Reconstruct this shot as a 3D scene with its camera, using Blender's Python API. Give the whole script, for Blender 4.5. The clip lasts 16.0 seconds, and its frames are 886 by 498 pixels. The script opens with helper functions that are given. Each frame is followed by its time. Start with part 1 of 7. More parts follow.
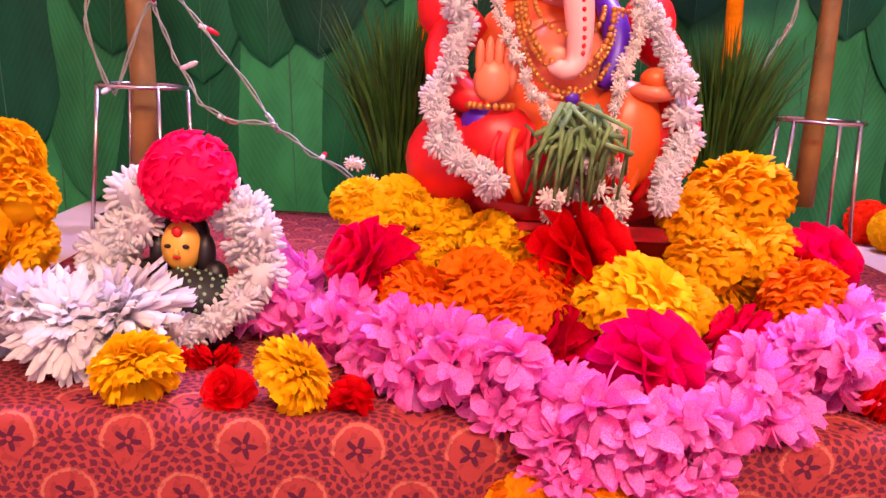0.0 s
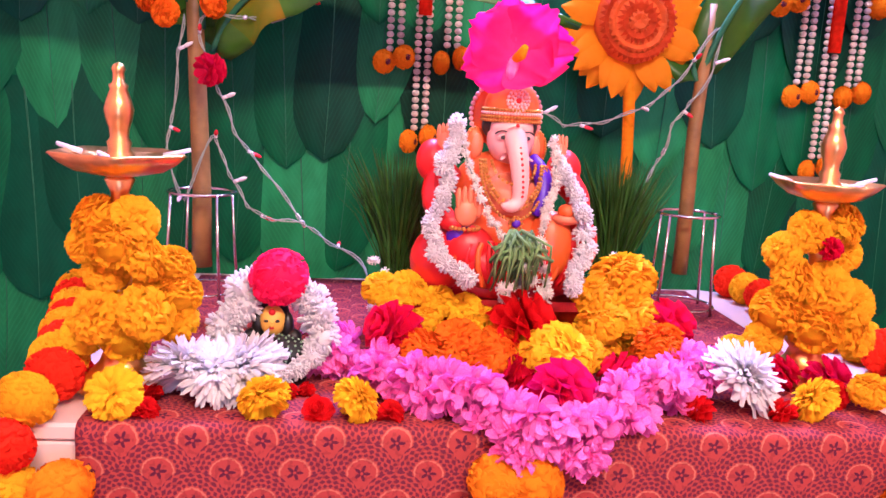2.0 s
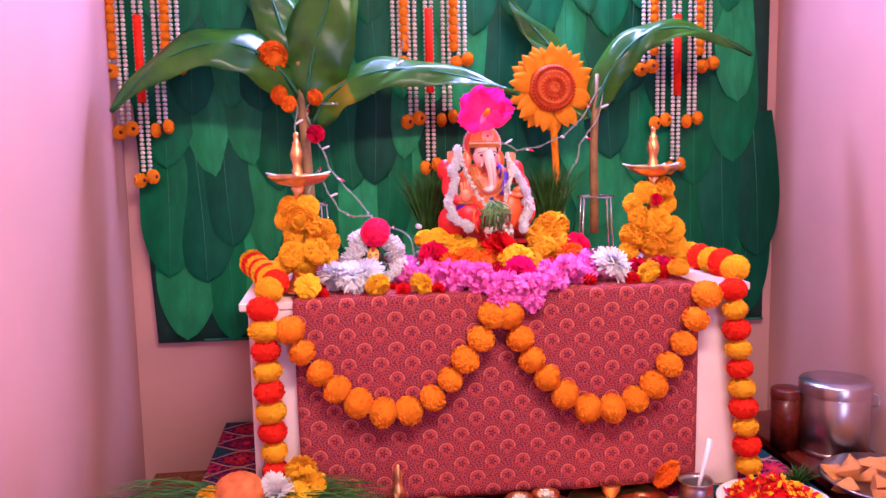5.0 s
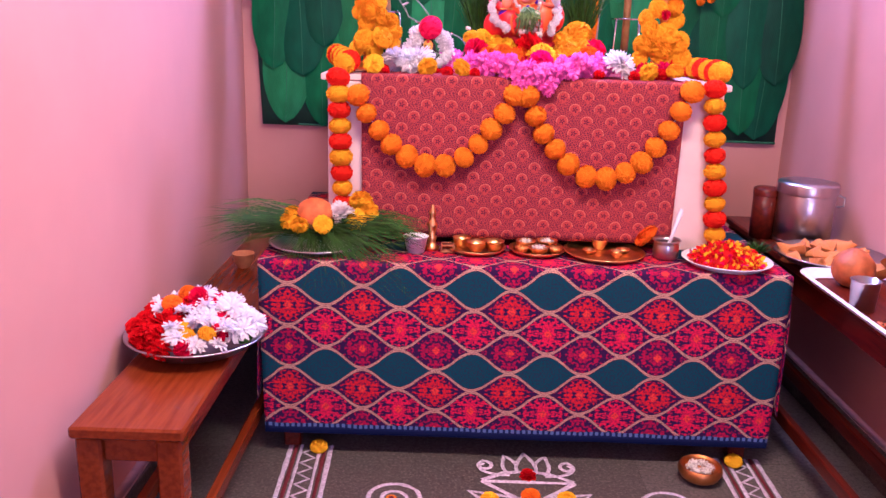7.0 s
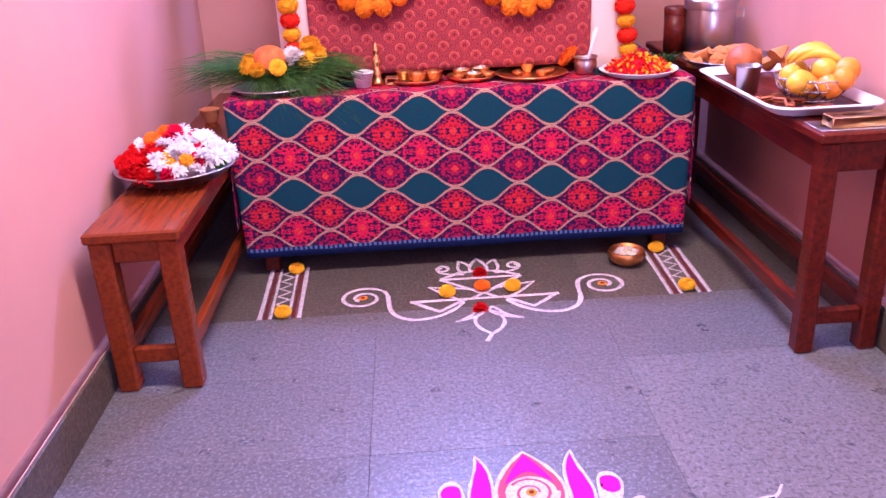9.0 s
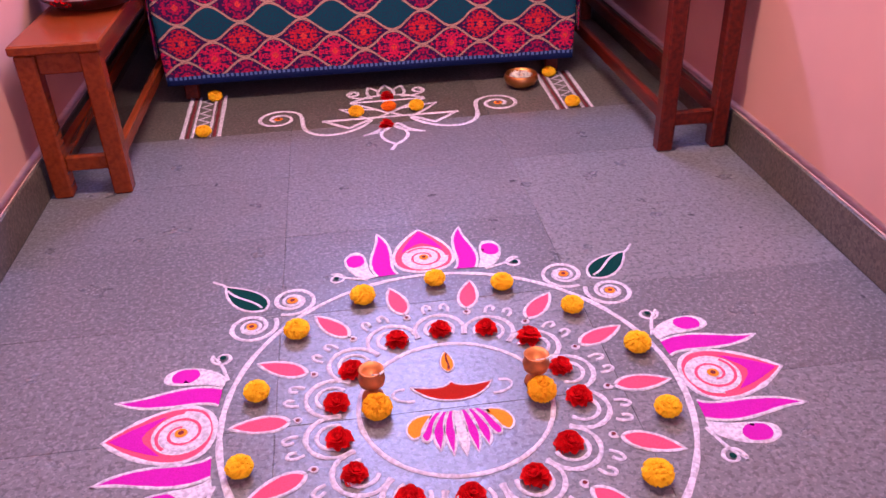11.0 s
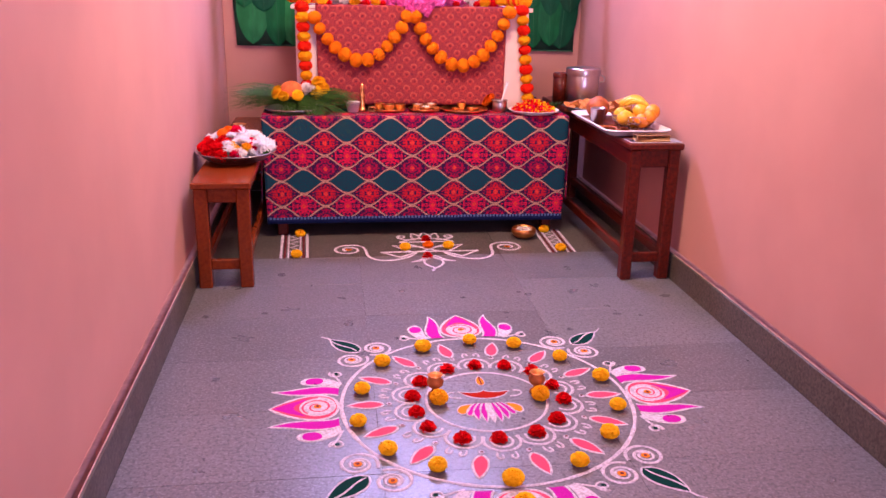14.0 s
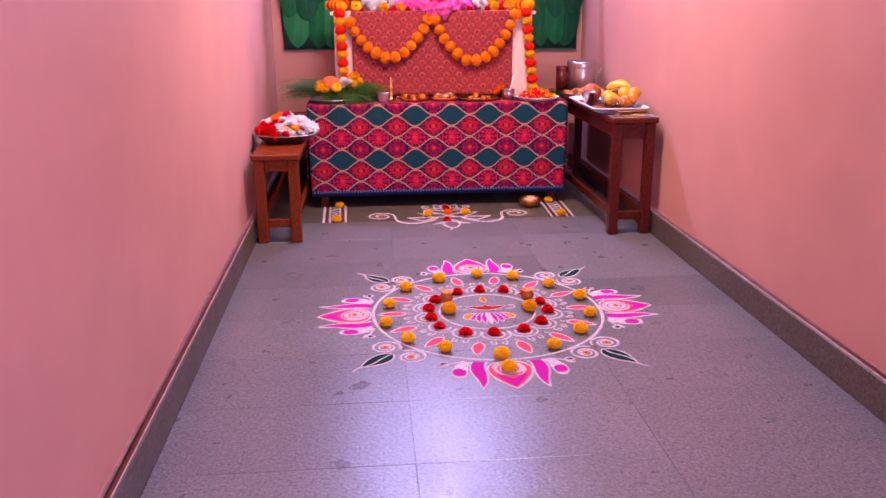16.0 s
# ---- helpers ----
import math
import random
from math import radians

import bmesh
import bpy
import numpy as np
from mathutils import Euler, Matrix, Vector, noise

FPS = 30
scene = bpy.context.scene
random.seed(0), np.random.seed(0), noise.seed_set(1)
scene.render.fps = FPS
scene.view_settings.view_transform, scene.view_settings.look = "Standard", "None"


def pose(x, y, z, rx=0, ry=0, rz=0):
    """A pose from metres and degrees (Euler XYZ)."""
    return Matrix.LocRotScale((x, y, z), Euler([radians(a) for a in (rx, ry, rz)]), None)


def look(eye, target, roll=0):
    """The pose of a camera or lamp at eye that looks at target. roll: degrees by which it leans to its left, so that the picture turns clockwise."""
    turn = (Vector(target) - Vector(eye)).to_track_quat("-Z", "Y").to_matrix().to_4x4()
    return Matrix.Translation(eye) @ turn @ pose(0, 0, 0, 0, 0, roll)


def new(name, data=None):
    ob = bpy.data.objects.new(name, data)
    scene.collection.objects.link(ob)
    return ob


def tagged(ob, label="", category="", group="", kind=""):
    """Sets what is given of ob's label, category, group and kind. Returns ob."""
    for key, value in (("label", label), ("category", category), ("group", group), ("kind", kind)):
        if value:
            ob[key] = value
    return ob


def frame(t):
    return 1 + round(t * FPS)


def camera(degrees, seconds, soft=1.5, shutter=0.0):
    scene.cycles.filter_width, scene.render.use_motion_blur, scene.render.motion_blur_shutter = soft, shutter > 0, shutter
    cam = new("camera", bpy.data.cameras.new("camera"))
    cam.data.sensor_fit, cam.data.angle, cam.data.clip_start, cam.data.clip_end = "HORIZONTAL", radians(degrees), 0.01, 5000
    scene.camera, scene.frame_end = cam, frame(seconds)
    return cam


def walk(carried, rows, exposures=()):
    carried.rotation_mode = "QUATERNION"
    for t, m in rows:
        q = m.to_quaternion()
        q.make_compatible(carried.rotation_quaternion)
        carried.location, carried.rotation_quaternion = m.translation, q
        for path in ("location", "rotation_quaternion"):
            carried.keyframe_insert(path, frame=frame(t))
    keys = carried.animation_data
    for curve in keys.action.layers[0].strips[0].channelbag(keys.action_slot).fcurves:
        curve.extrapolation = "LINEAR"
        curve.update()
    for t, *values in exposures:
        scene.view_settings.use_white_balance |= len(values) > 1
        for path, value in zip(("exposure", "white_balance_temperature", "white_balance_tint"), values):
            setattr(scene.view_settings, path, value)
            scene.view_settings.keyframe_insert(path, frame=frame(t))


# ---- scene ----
cam = camera(56.5, 16.0)
PATH = [
    (0, (-0.18, -0.07, 1.567), (-0.103, 1.878, 1.121), 3.1),
    (0.5, (-0.158, -0.257, 1.642), (-0.088, 1.691, 1.197), 3.4),
    (1, (-0.211, -0.391, 1.697), (-0.088, 1.562, 1.284), 3.5),
    (1.5, (-0.268, -0.474, 1.701), (-0.084, 1.48, 1.316), 3.4),
    (2, (-0.279, -0.495, 1.722), (-0.06, 1.459, 1.355), 3.4),
    (2.5, (-0.362, -0.582, 1.719), (0.056, 1.351, 1.424), 3.4),
    (3, (-0.449, -0.742, 1.679), (0.152, 1.149, 1.429), -3.3),
    (3.5, (-0.539, -0.997, 1.712), (-0.03, 0.92, 1.453), -4.1),
    (3.7, (-0.534, -1.063, 1.694), (-0.114, 0.878, 1.454), -4.8),
    (5.8, (-0.427, -2.079, 1.676), (-0.244, -0.104, 1.419), 0.4),
    (6, (-0.417, -2.167, 1.639), (-0.244, -0.194, 1.365), 1.1),
    (6.5, (-0.404, -2.289, 1.532), (-0.292, -0.348, 1.061), 3.3),
    (7, (-0.302, -2.369, 1.481), (-0.308, -0.442, 0.947), 1.8),
    (7.2, (-0.312, -2.381, 1.472), (-0.282, -0.462, 0.911), 1.3),
    (7.5, (-0.203, -2.481, 1.444), (-0.218, -0.563, 0.879), -0.7),
    (8, (-0.188, -2.581, 1.404), (-0.207, -0.679, 0.786), -2.3),
    (8.5, (-0.26, -2.7, 1.371), (-0.259, -0.825, 0.677), -2.9),
    (9, (-0.235, -2.824, 1.332), (-0.174, -0.977, 0.569), -2.8),
    (9.5, (-0.174, -2.944, 1.283), (-0.076, -1.17, 0.365), -2.6),
    (10, (-0.135, -3.076, 1.258), (-0.031, -1.356, 0.243), -2.5),
    (10.2, (-0.136, -3.111, 1.253), (-0.025, -1.411, 0.205), -2.3),
    (12.3, (-0.329, -3.704, 1.302), (0.065, -1.975, 0.377), -0.5),
    (12.5, (-0.357, -3.833, 1.355), (-0.018, -2.076, 0.462), 2.1),
    (13, (-0.407, -3.957, 1.371), (-0.113, -2.171, 0.52), 1.7),
    (13.5, (-0.461, -4.15, 1.385), (-0.187, -2.313, 0.643), 1.6),
    (14, (-0.524, -4.445, 1.427), (-0.265, -2.559, 0.814), 1.2),
    (14.5, (-0.509, -4.734, 1.444), (-0.266, -2.824, 0.902), 0.8),
    (15, (-0.523, -4.968, 1.486), (-0.333, -3.025, 1.049), 0.4),
    (15.5, (-0.558, -5.169, 1.441), (-0.38, -3.227, 0.998), 0.2),
    (16, (-0.506, -5.335, 1.36), (-0.337, -3.427, 0.785), -0.3),
]
walk(cam, [(t, look(eye, target, roll)) for t, eye, target, roll in PATH],
     exposures=[(0, -0.98, 6800, 29), (0.7, -0.94, 6350, 24), (1.5, -0.74, 5600, 16), (3.7, -0.72, 5450, 17), (5.8, -0.86, 5250, 25), (7.5, -0.54, 5250, 26), (9, -0.34, 4950, 23), (10.2, -0.58, 5250, 23), (12.5, -0.70, 6100, 26), (14, -0.74, 6150, 26), (16, -0.76, 6000, 26)])

# ---- light ----
world = bpy.data.worlds.new("world")
scene.world = world
world.use_nodes = True
sky = world.node_tree.nodes.new("ShaderNodeTexSky")
sky.sky_type, sky.sun_disc, sky.sun_elevation, sky.sun_rotation = "NISHITA", False, radians(40), radians(200)
world.node_tree.links.new(sky.outputs[0], world.node_tree.nodes["Background"].inputs[0])
world.node_tree.nodes["Background"].inputs[1].default_value = 0.1


def area(name, eye, target, sx, sy, watts, color):
    lamp = bpy.data.lights.new(name, "AREA")
    lamp.shape, lamp.size, lamp.size_y, lamp.energy, lamp.color = "RECTANGLE", sx, sy, watts, color
    ob = new(name, lamp)
    ob.matrix_world = look(eye, target)
    return ob


area("altar_tube_light", (0.05, 1.30, 2.80), (-0.40, -1.6, 0.3), 1.2, 0.10, 190, (0.52, 0.50, 1.0))
area("corridor_tube_light", (0.0, -1.05, 2.95), (0, -0.6, 0), 1.3, 0.12, 185, (1.0, 0.73, 0.53))
area("doorway_daylight", (0.75, -6.9, 1.7), (-1.2, -1.2, 1.3), 1.2, 1.9, 170, (0.72, 0.56, 1.0))
# No known fixture: unseen overhead fill, added to brighten the rear corridor walls.
area("rear_fill_light", (0.0, -4.7, 2.95), (0.0, -4.7, 0), 1.2, 0.12, 62, (1.0, 0.78, 0.82))



# ---- materials ----
def mat(name, col, rough=0.6, metal=0.0, var=0.15, scale=30.0, bump=0.0, col2=None, coat=0.0, trans=0.0, sheen=0.0, big=0.0, island=0.0, randomly=0.0, spec=0.5, thin=0.0):
    """A node material with fine grain (scale) and broad stains (big), both in object space."""
    m = bpy.data.materials.new(name)
    m.use_nodes = True
    nt = m.node_tree
    b = nt.nodes["Principled BSDF"]
    b.inputs["Roughness"].default_value, b.inputs["Metallic"].default_value = rough, metal
    b.inputs["Coat Weight"].default_value = coat
    b.inputs["Specular IOR Level"].default_value = spec
    b.inputs["Transmission Weight"].default_value = trans
    b.inputs["Sheen Weight"].default_value = sheen
    co = nt.nodes.new("ShaderNodeTexCoord")
    n = nt.nodes.new("ShaderNodeTexNoise")
    n.inputs["Scale"].default_value, n.inputs["Detail"].default_value = scale, 4
    nt.links.new(co.outputs["Object"], n.inputs["Vector"])
    mix = nt.nodes.new("ShaderNodeMix")
    mix.data_type = "RGBA"
    c2 = col2 or tuple(c * (1 - var) for c in col)
    mix.inputs[6].default_value, mix.inputs[7].default_value = (*col, 1), (*c2, 1)
    ramp = nt.nodes.new("ShaderNodeMapRange")
    ramp.inputs[1].default_value, ramp.inputs[2].default_value = 0.35, 0.65
    nt.links.new(n.outputs[0], ramp.inputs[0])
    nt.links.new(ramp.outputs[0], mix.inputs[0])
    out = mix.outputs[2]
    if big or island or randomly:
        hsv = nt.nodes.new("ShaderNodeHueSaturation")
        nt.links.new(out, hsv.inputs["Color"])
        add = nt.nodes.new("ShaderNodeMapRange")
        if island:
            g = nt.nodes.new("ShaderNodeNewGeometry")
            src, amt = g.outputs["Random Per Island"], island
        elif randomly:
            g = nt.nodes.new("ShaderNodeObjectInfo")
            src, amt = g.outputs["Random"], randomly
        else:
            g = nt.nodes.new("ShaderNodeTexNoise")
            g.inputs["Scale"].default_value, g.inputs["Detail"].default_value = 1.3, 5
            nt.links.new(co.outputs["Object"], g.inputs["Vector"])
            src, amt = g.outputs[0], big
        add.inputs[3].default_value, add.inputs[4].default_value = 1 - amt, 1 + amt
        nt.links.new(src, add.inputs[0])
        nt.links.new(add.outputs[0], hsv.inputs["Value"])
        out = hsv.outputs[0]
    nt.links.new(out, b.inputs["Base Color"])
    if thin:
        tr = nt.nodes.new("ShaderNodeBsdfTranslucent")
        nt.links.new(out, tr.inputs["Color"])
        both = nt.nodes.new("ShaderNodeMixShader")
        both.inputs[0].default_value = thin
        nt.links.new(b.outputs[0], both.inputs[1])
        nt.links.new(tr.outputs[0], both.inputs[2])
        nt.links.new(both.outputs[0], nt.nodes["Material Output"].inputs["Surface"])
    if bump:
        bp = nt.nodes.new("ShaderNodeBump")
        bp.inputs["Strength"].default_value, bp.inputs["Distance"].default_value = bump, 0.01
        nt.links.new(n.outputs[0], bp.inputs["Height"])
        nt.links.new(bp.outputs[0], b.inputs["Normal"])
    return m


class Net:
    """Short-hand for arithmetic in a node tree."""

    def __init__(self, m):
        self.t = m.node_tree

    def node(self, kind, **kw):
        n = self.t.nodes.new(kind)
        for k, v in kw.items():
            n[k] = v
        return n

    def put(self, socket, v):
        if isinstance(v, (int, float)):
            socket.default_value = v
        else:
            self.t.links.new(v, socket)

    def op(self, kind, a, b=0.0, c=0.0):
        n = self.t.nodes.new("ShaderNodeMath")
        n.operation = kind
        self.put(n.inputs[0], a), self.put(n.inputs[1], b), self.put(n.inputs[2], c)
        return n.outputs[0]

    def mix(self, f, a, b):
        n = self.t.nodes.new("ShaderNodeMix")
        n.data_type = "RGBA"
        self.put(n.inputs[0], f)
        for s, v in ((n.inputs[6], a), (n.inputs[7], b)):
            if isinstance(v, tuple):
                s.default_value = (*v, 1)
            else:
                self.t.links.new(v, s)
        return n.outputs[2]

    def noise(self, vec, scale, detail=3.0):
        n = self.t.nodes.new("ShaderNodeTexNoise")
        n.inputs["Scale"].default_value, n.inputs["Detail"].default_value = scale, detail
        self.t.links.new(vec, n.inputs["Vector"])
        return n.outputs[0]


def ogee_cloth():
    """Printed cotton: rows of ogee cells between wavy cream lines."""
    m = mat("ogee_print_cloth", (0.1, 0.1, 0.2), 0.85, spec=0.08)
    N = Net(m)
    b = m.node_tree.nodes["Principled BSDF"]
    uv = m.node_tree.nodes.new("ShaderNodeUVMap").outputs[0]
    sep = m.node_tree.nodes.new("ShaderNodeSeparateXYZ")
    m.node_tree.links.new(uv, sep.inputs[0])
    wob = N.op("MULTIPLY", N.op("SUBTRACT", N.noise(uv, 9.0), 0.5), 0.012)
    u = N.op("DIVIDE", N.op("ADD", N.op("ADD", sep.outputs[0], 0.0743), wob), 0.2485)
    v = N.op("DIVIDE", N.op("ADD", sep.outputs[1], wob), 0.0735)
    c = N.op("MULTIPLY", N.op("COSINE", N.op("MULTIPLY", u, 6.2832)), 0.46)
    line = N.op("FLOOR", N.op("ADD", v, 0.5))
    par = N.op("FLOORED_MODULO", line, 2.0)
    pos = N.op("ADD", line, N.op("MULTIPLY", N.op("SUBTRACT", 1.0, N.op("MULTIPLY", par, 2.0)), c))
    below = N.op("LESS_THAN", v, pos)
    row = N.op("SUBTRACT", line, below)
    gap = N.op("ABSOLUTE", N.op("SUBTRACT", v, pos))
    idx = N.op("FLOORED_MODULO", row, 4.0)
    ramp = m.node_tree.nodes.new("ShaderNodeValToRGB")
    ramp.color_ramp.interpolation = "CONSTANT"
    e = ramp.color_ramp.elements
    e[0].position, e[0].color = 0.0, (0.001, 0.060, 0.082, 1)
    e[1].position, e[1].color = 0.25, (0.66, 0.013, 0.018, 1)
    for p, col in ((0.5, (0.72, 0.010, 0.06, 1)), (0.75, (0.44, 0.004, 0.05, 1))):
        x = e.new(p)
        x.color = col
    m.node_tree.links.new(N.op("ADD", N.op("DIVIDE", idx, 4.0), 0.05), ramp.inputs[0])
    rp = N.op("FLOORED_MODULO", row, 2.0)
    du = N.op("ABSOLUTE", N.op("SUBTRACT", N.op("FRACT", N.op("ADD", u, N.op("MULTIPLY", rp, 0.5))), 0.5))
    dv = N.op("ABSOLUTE", N.op("SUBTRACT", v, N.op("ADD", row, 0.5)))
    comb = m.node_tree.nodes.new("ShaderNodeCombineXYZ")
    N.put(comb.inputs[0], du), N.put(comb.inputs[1], N.op("MULTIPLY", dv, 0.4)), N.put(comb.inputs[2], N.op("MULTIPLY", idx, 3.7))
    motif = N.noise(comb.outputs[0], 17.0, 2.0)
    r = N.op("ADD", N.op("MULTIPLY", du, 2.4), N.op("MULTIPLY", dv, 0.75))
    dark = N.op("GREATER_THAN", N.op("ADD", motif, N.op("MULTIPLY", r, 0.24)), 0.645)
    is_teal = N.op("LESS_THAN", idx, 0.5)
    body = N.mix(N.op("MULTIPLY", dark, N.op("SUBTRACT", 1.0, is_teal)), ramp.outputs[0], (0.035, 0.007, 0.055))
    star = N.op("LESS_THAN", N.op("ADD", N.op("MULTIPLY", du, 3.2), N.op("MULTIPLY", dv, 0.9)), 0.19)
    body = N.mix(N.op("MULTIPLY", star, N.op("SUBTRACT", 1.0, is_teal)), body, (0.78, 0.05, 0.03))
    grain = N.noise(uv, 160.0, 2.0)
    body = N.mix(N.op("MULTIPLY", N.op("GREATER_THAN", grain, 0.52), 0.55), body, (0.03, 0.012, 0.05))
    edge = N.op("LESS_THAN", gap, 0.085)
    body = N.mix(edge, body, (0.10, 0.035, 0.06))
    twin = N.op("LESS_THAN", N.op("ABSOLUTE", N.op("SUBTRACT", gap, 0.036)), 0.030)
    stitch = N.op("GREATER_THAN", N.noise(uv, 330.0, 2.0), 0.40)
    body = N.mix(N.op("MULTIPLY", twin, stitch), body, (0.56, 0.30, 0.21))
    hem = N.op("GREATER_THAN", v, 7.36)
    body = N.mix(hem, body, (0.010, 0.022, 0.085))
    dots = N.op("MULTIPLY", N.op("LESS_THAN", N.op("ABSOLUTE", N.op("SUBTRACT", v, 7.46)), 0.09), N.op("GREATER_THAN", N.op("SINE", N.op("MULTIPLY", u, 80.0)), -0.2))
    body = N.mix(dots, body, (0.10, 0.16, 0.34))
    weave = N.noise(uv, 900.0, 2.0)
    body = N.mix(N.op("MULTIPLY", weave, 0.2), body, (0.03, 0.015, 0.05))
    m.node_tree.links.new(body, b.inputs["Base Color"])
    return m


def medallion_cloth():
    """Rust cotton with staggered scallops of dark leafy arcs round small five-petalled flowers."""
    m = mat("medallion_print_cloth", (0.5, 0.1, 0.08), 0.85, spec=0.08)
    N = Net(m)
    b = m.node_tree.nodes["Principled BSDF"]
    uv = m.node_tree.nodes.new("ShaderNodeUVMap").outputs[0]
    sep = m.node_tree.nodes.new("ShaderNodeSeparateXYZ")
    m.node_tree.links.new(uv, sep.inputs[0])
    wob = N.op("MULTIPLY", N.op("SUBTRACT", N.noise(uv, 14.0), 0.5), 0.008)
    u = N.op("DIVIDE", N.op("ADD", sep.outputs[0], wob), 0.085)
    v = N.op("DIVIDE", N.op("SUBTRACT", sep.outputs[1], wob), 0.041)
    f = N.op("FRACT", v)

    def scale(row, dv):
        """Distance and angle from the middle of the scale that hangs in a row."""
        half = N.op("MULTIPLY", N.op("FLOORED_MODULO", row, 2.0), 0.5)
        du = N.op("SUBTRACT", N.op("FRACT", N.op("ADD", u, half)), 0.5)
        dw = N.op("MULTIPLY", dv, 0.50)
        dn = N.op("SUBTRACT", dw, 0.07)
        inner = N.op("SQRT", N.op("ADD", N.op("MULTIPLY", du, du), N.op("MULTIPLY", dn, dn)))
        return N.op("SQRT", N.op("ADD", N.op("MULTIPLY", du, du), N.op("MULTIPLY", dw, dw))), N.op("ARCTAN2", dn, du), inner

    row = N.op("FLOOR", v)
    r1, a1, i1 = scale(N.op("ADD", row, 1.0), N.op("SUBTRACT", f, 1.0))
    _, a0, i0 = scale(row, f)
    front = N.op("LESS_THAN", r1, 0.47)
    back = N.op("SUBTRACT", 1.0, front)
    ang = N.op("ADD", N.op("MULTIPLY", a1, front), N.op("MULTIPLY", a0, back))
    r = N.op("ADD", N.op("MULTIPLY", i1, front), N.op("MULTIPLY", i0, back))
    rough_r = N.op("ADD", r, N.op("MULTIPLY", N.op("SUBTRACT", N.noise(uv, 260.0, 2.0), 0.5), 0.05))
    band = N.op("DIVIDE", N.op("SUBTRACT", rough_r, 0.250), 0.075)
    inband = N.op("MULTIPLY", N.op("GREATER_THAN", band, 0.0), N.op("LESS_THAN", band, 4.2))
    ripple = N.op("ADD", N.op("COSINE", N.op("MULTIPLY", N.op("SUBTRACT", band, 0.5), 6.2832)), N.op("COSINE", N.op("ADD", N.op("MULTIPLY", ang, 22.0), N.op("MULTIPLY", N.op("FLOOR", band), 2.1))))
    beads = N.op("MULTIPLY", inband, N.op("GREATER_THAN", ripple, 0.05))
    petal = N.op("ADD", 0.085, N.op("MULTIPLY", N.op("COSINE", N.op("MULTIPLY", ang, 5.0)), 0.045))
    flower = N.op("MULTIPLY", N.op("LESS_THAN", rough_r, petal), N.op("GREATER_THAN", r, 0.025))
    base = N.mix(N.noise(uv, 5.0), (0.36, 0.048, 0.045), (0.44, 0.070, 0.058))
    base = N.mix(N.op("LESS_THAN", r, 0.22), base, (0.40, 0.056, 0.050))
    rim = N.op("MULTIPLY", N.op("LESS_THAN", N.op("ABSOLUTE", N.op("SUBTRACT", rough_r, 0.225)), 0.016), N.op("LESS_THAN", N.op("SINE", ang), 0.35))
    base = N.mix(rim, base, (0.56, 0.16, 0.11))
    base = N.mix(N.op("MULTIPLY", beads, 0.75), base, (0.050, 0.010, 0.045))
    base = N.mix(N.op("MULTIPLY", flower, 0.9), base, (0.055, 0.010, 0.04))
    slub = N.noise(uv, 120.0, 3.0)
    base = N.mix(N.op("MULTIPLY", N.op("GREATER_THAN", slub, 0.56), 0.35), base, (0.14, 0.02, 0.03))
    weave = N.noise(uv, 700.0, 2.0)
    base = N.mix(N.op("MULTIPLY", weave, 0.3), base, (0.16, 0.02, 0.03))
    m.node_tree.links.new(base, b.inputs["Base Color"])
    return m


def stone(name, c1, c2, rough):
    """Speckled flamed granite."""
    m = mat(name, c1, rough, col2=c2, scale=60.0, bump=0.14, randomly=0.24, spec=0.5)
    N = Net(m)
    b = m.node_tree.nodes["Principled BSDF"]
    co = m.node_tree.nodes.new("ShaderNodeNewGeometry").outputs["Position"]
    src = b.inputs["Base Color"].links[0].from_socket
    spots = N.op("GREATER_THAN", N.noise(co, 105.0, 2.0), 0.57)
    col = N.mix(N.op("MULTIPLY", spots, 0.62), src, tuple(min(1, c * 1.7) for c in c1))
    dark = N.op("GREATER_THAN", N.noise(co, 80.0, 2.0), 0.57)
    mid = N.noise(co, 28.0, 5.0)
    col = N.mix(N.op("MULTIPLY", mid, 0.45), col, tuple(c * 0.45 for c in c1))
    col = N.mix(N.op("MULTIPLY", dark, 0.70), col, tuple(c * 0.4 for c in c1))
    st = N.noise(co, 1.1, 3.0)
    col = N.mix(N.op("MULTIPLY", N.op("GREATER_THAN", st, 0.5), N.op("MULTIPLY", N.op("SUBTRACT", st, 0.5), 1.1)), col, tuple(c * 0.55 for c in c1))
    m.node_tree.links.new(col, b.inputs["Base Color"])
    rg = N.op("ADD", N.op("MULTIPLY", N.noise(co, 6.0, 4.0), 0.25), rough - 0.12)
    m.node_tree.links.new(rg, b.inputs["Roughness"])
    return m


def wood(name, c1, c2, rough=0.35, axis=1):
    m = mat(name, c1, rough, col2=c2, scale=7.0, bump=0.05, coat=0.12, spec=0.2)
    nt = m.node_tree
    mp = nt.nodes.new("ShaderNodeMapping")
    sc = [9.0, 9.0, 9.0]
    sc[axis] = 0.7
    mp.inputs["Scale"].default_value = sc
    co = [n for n in nt.nodes if n.type == "TEX_COORD"][0]
    nz = [n for n in nt.nodes if n.type == "TEX_NOISE"][0]
    nt.links.new(co.outputs["Object"], mp.inputs["Vector"])
    nt.links.new(mp.outputs[0], nz.inputs["Vector"])
    return m


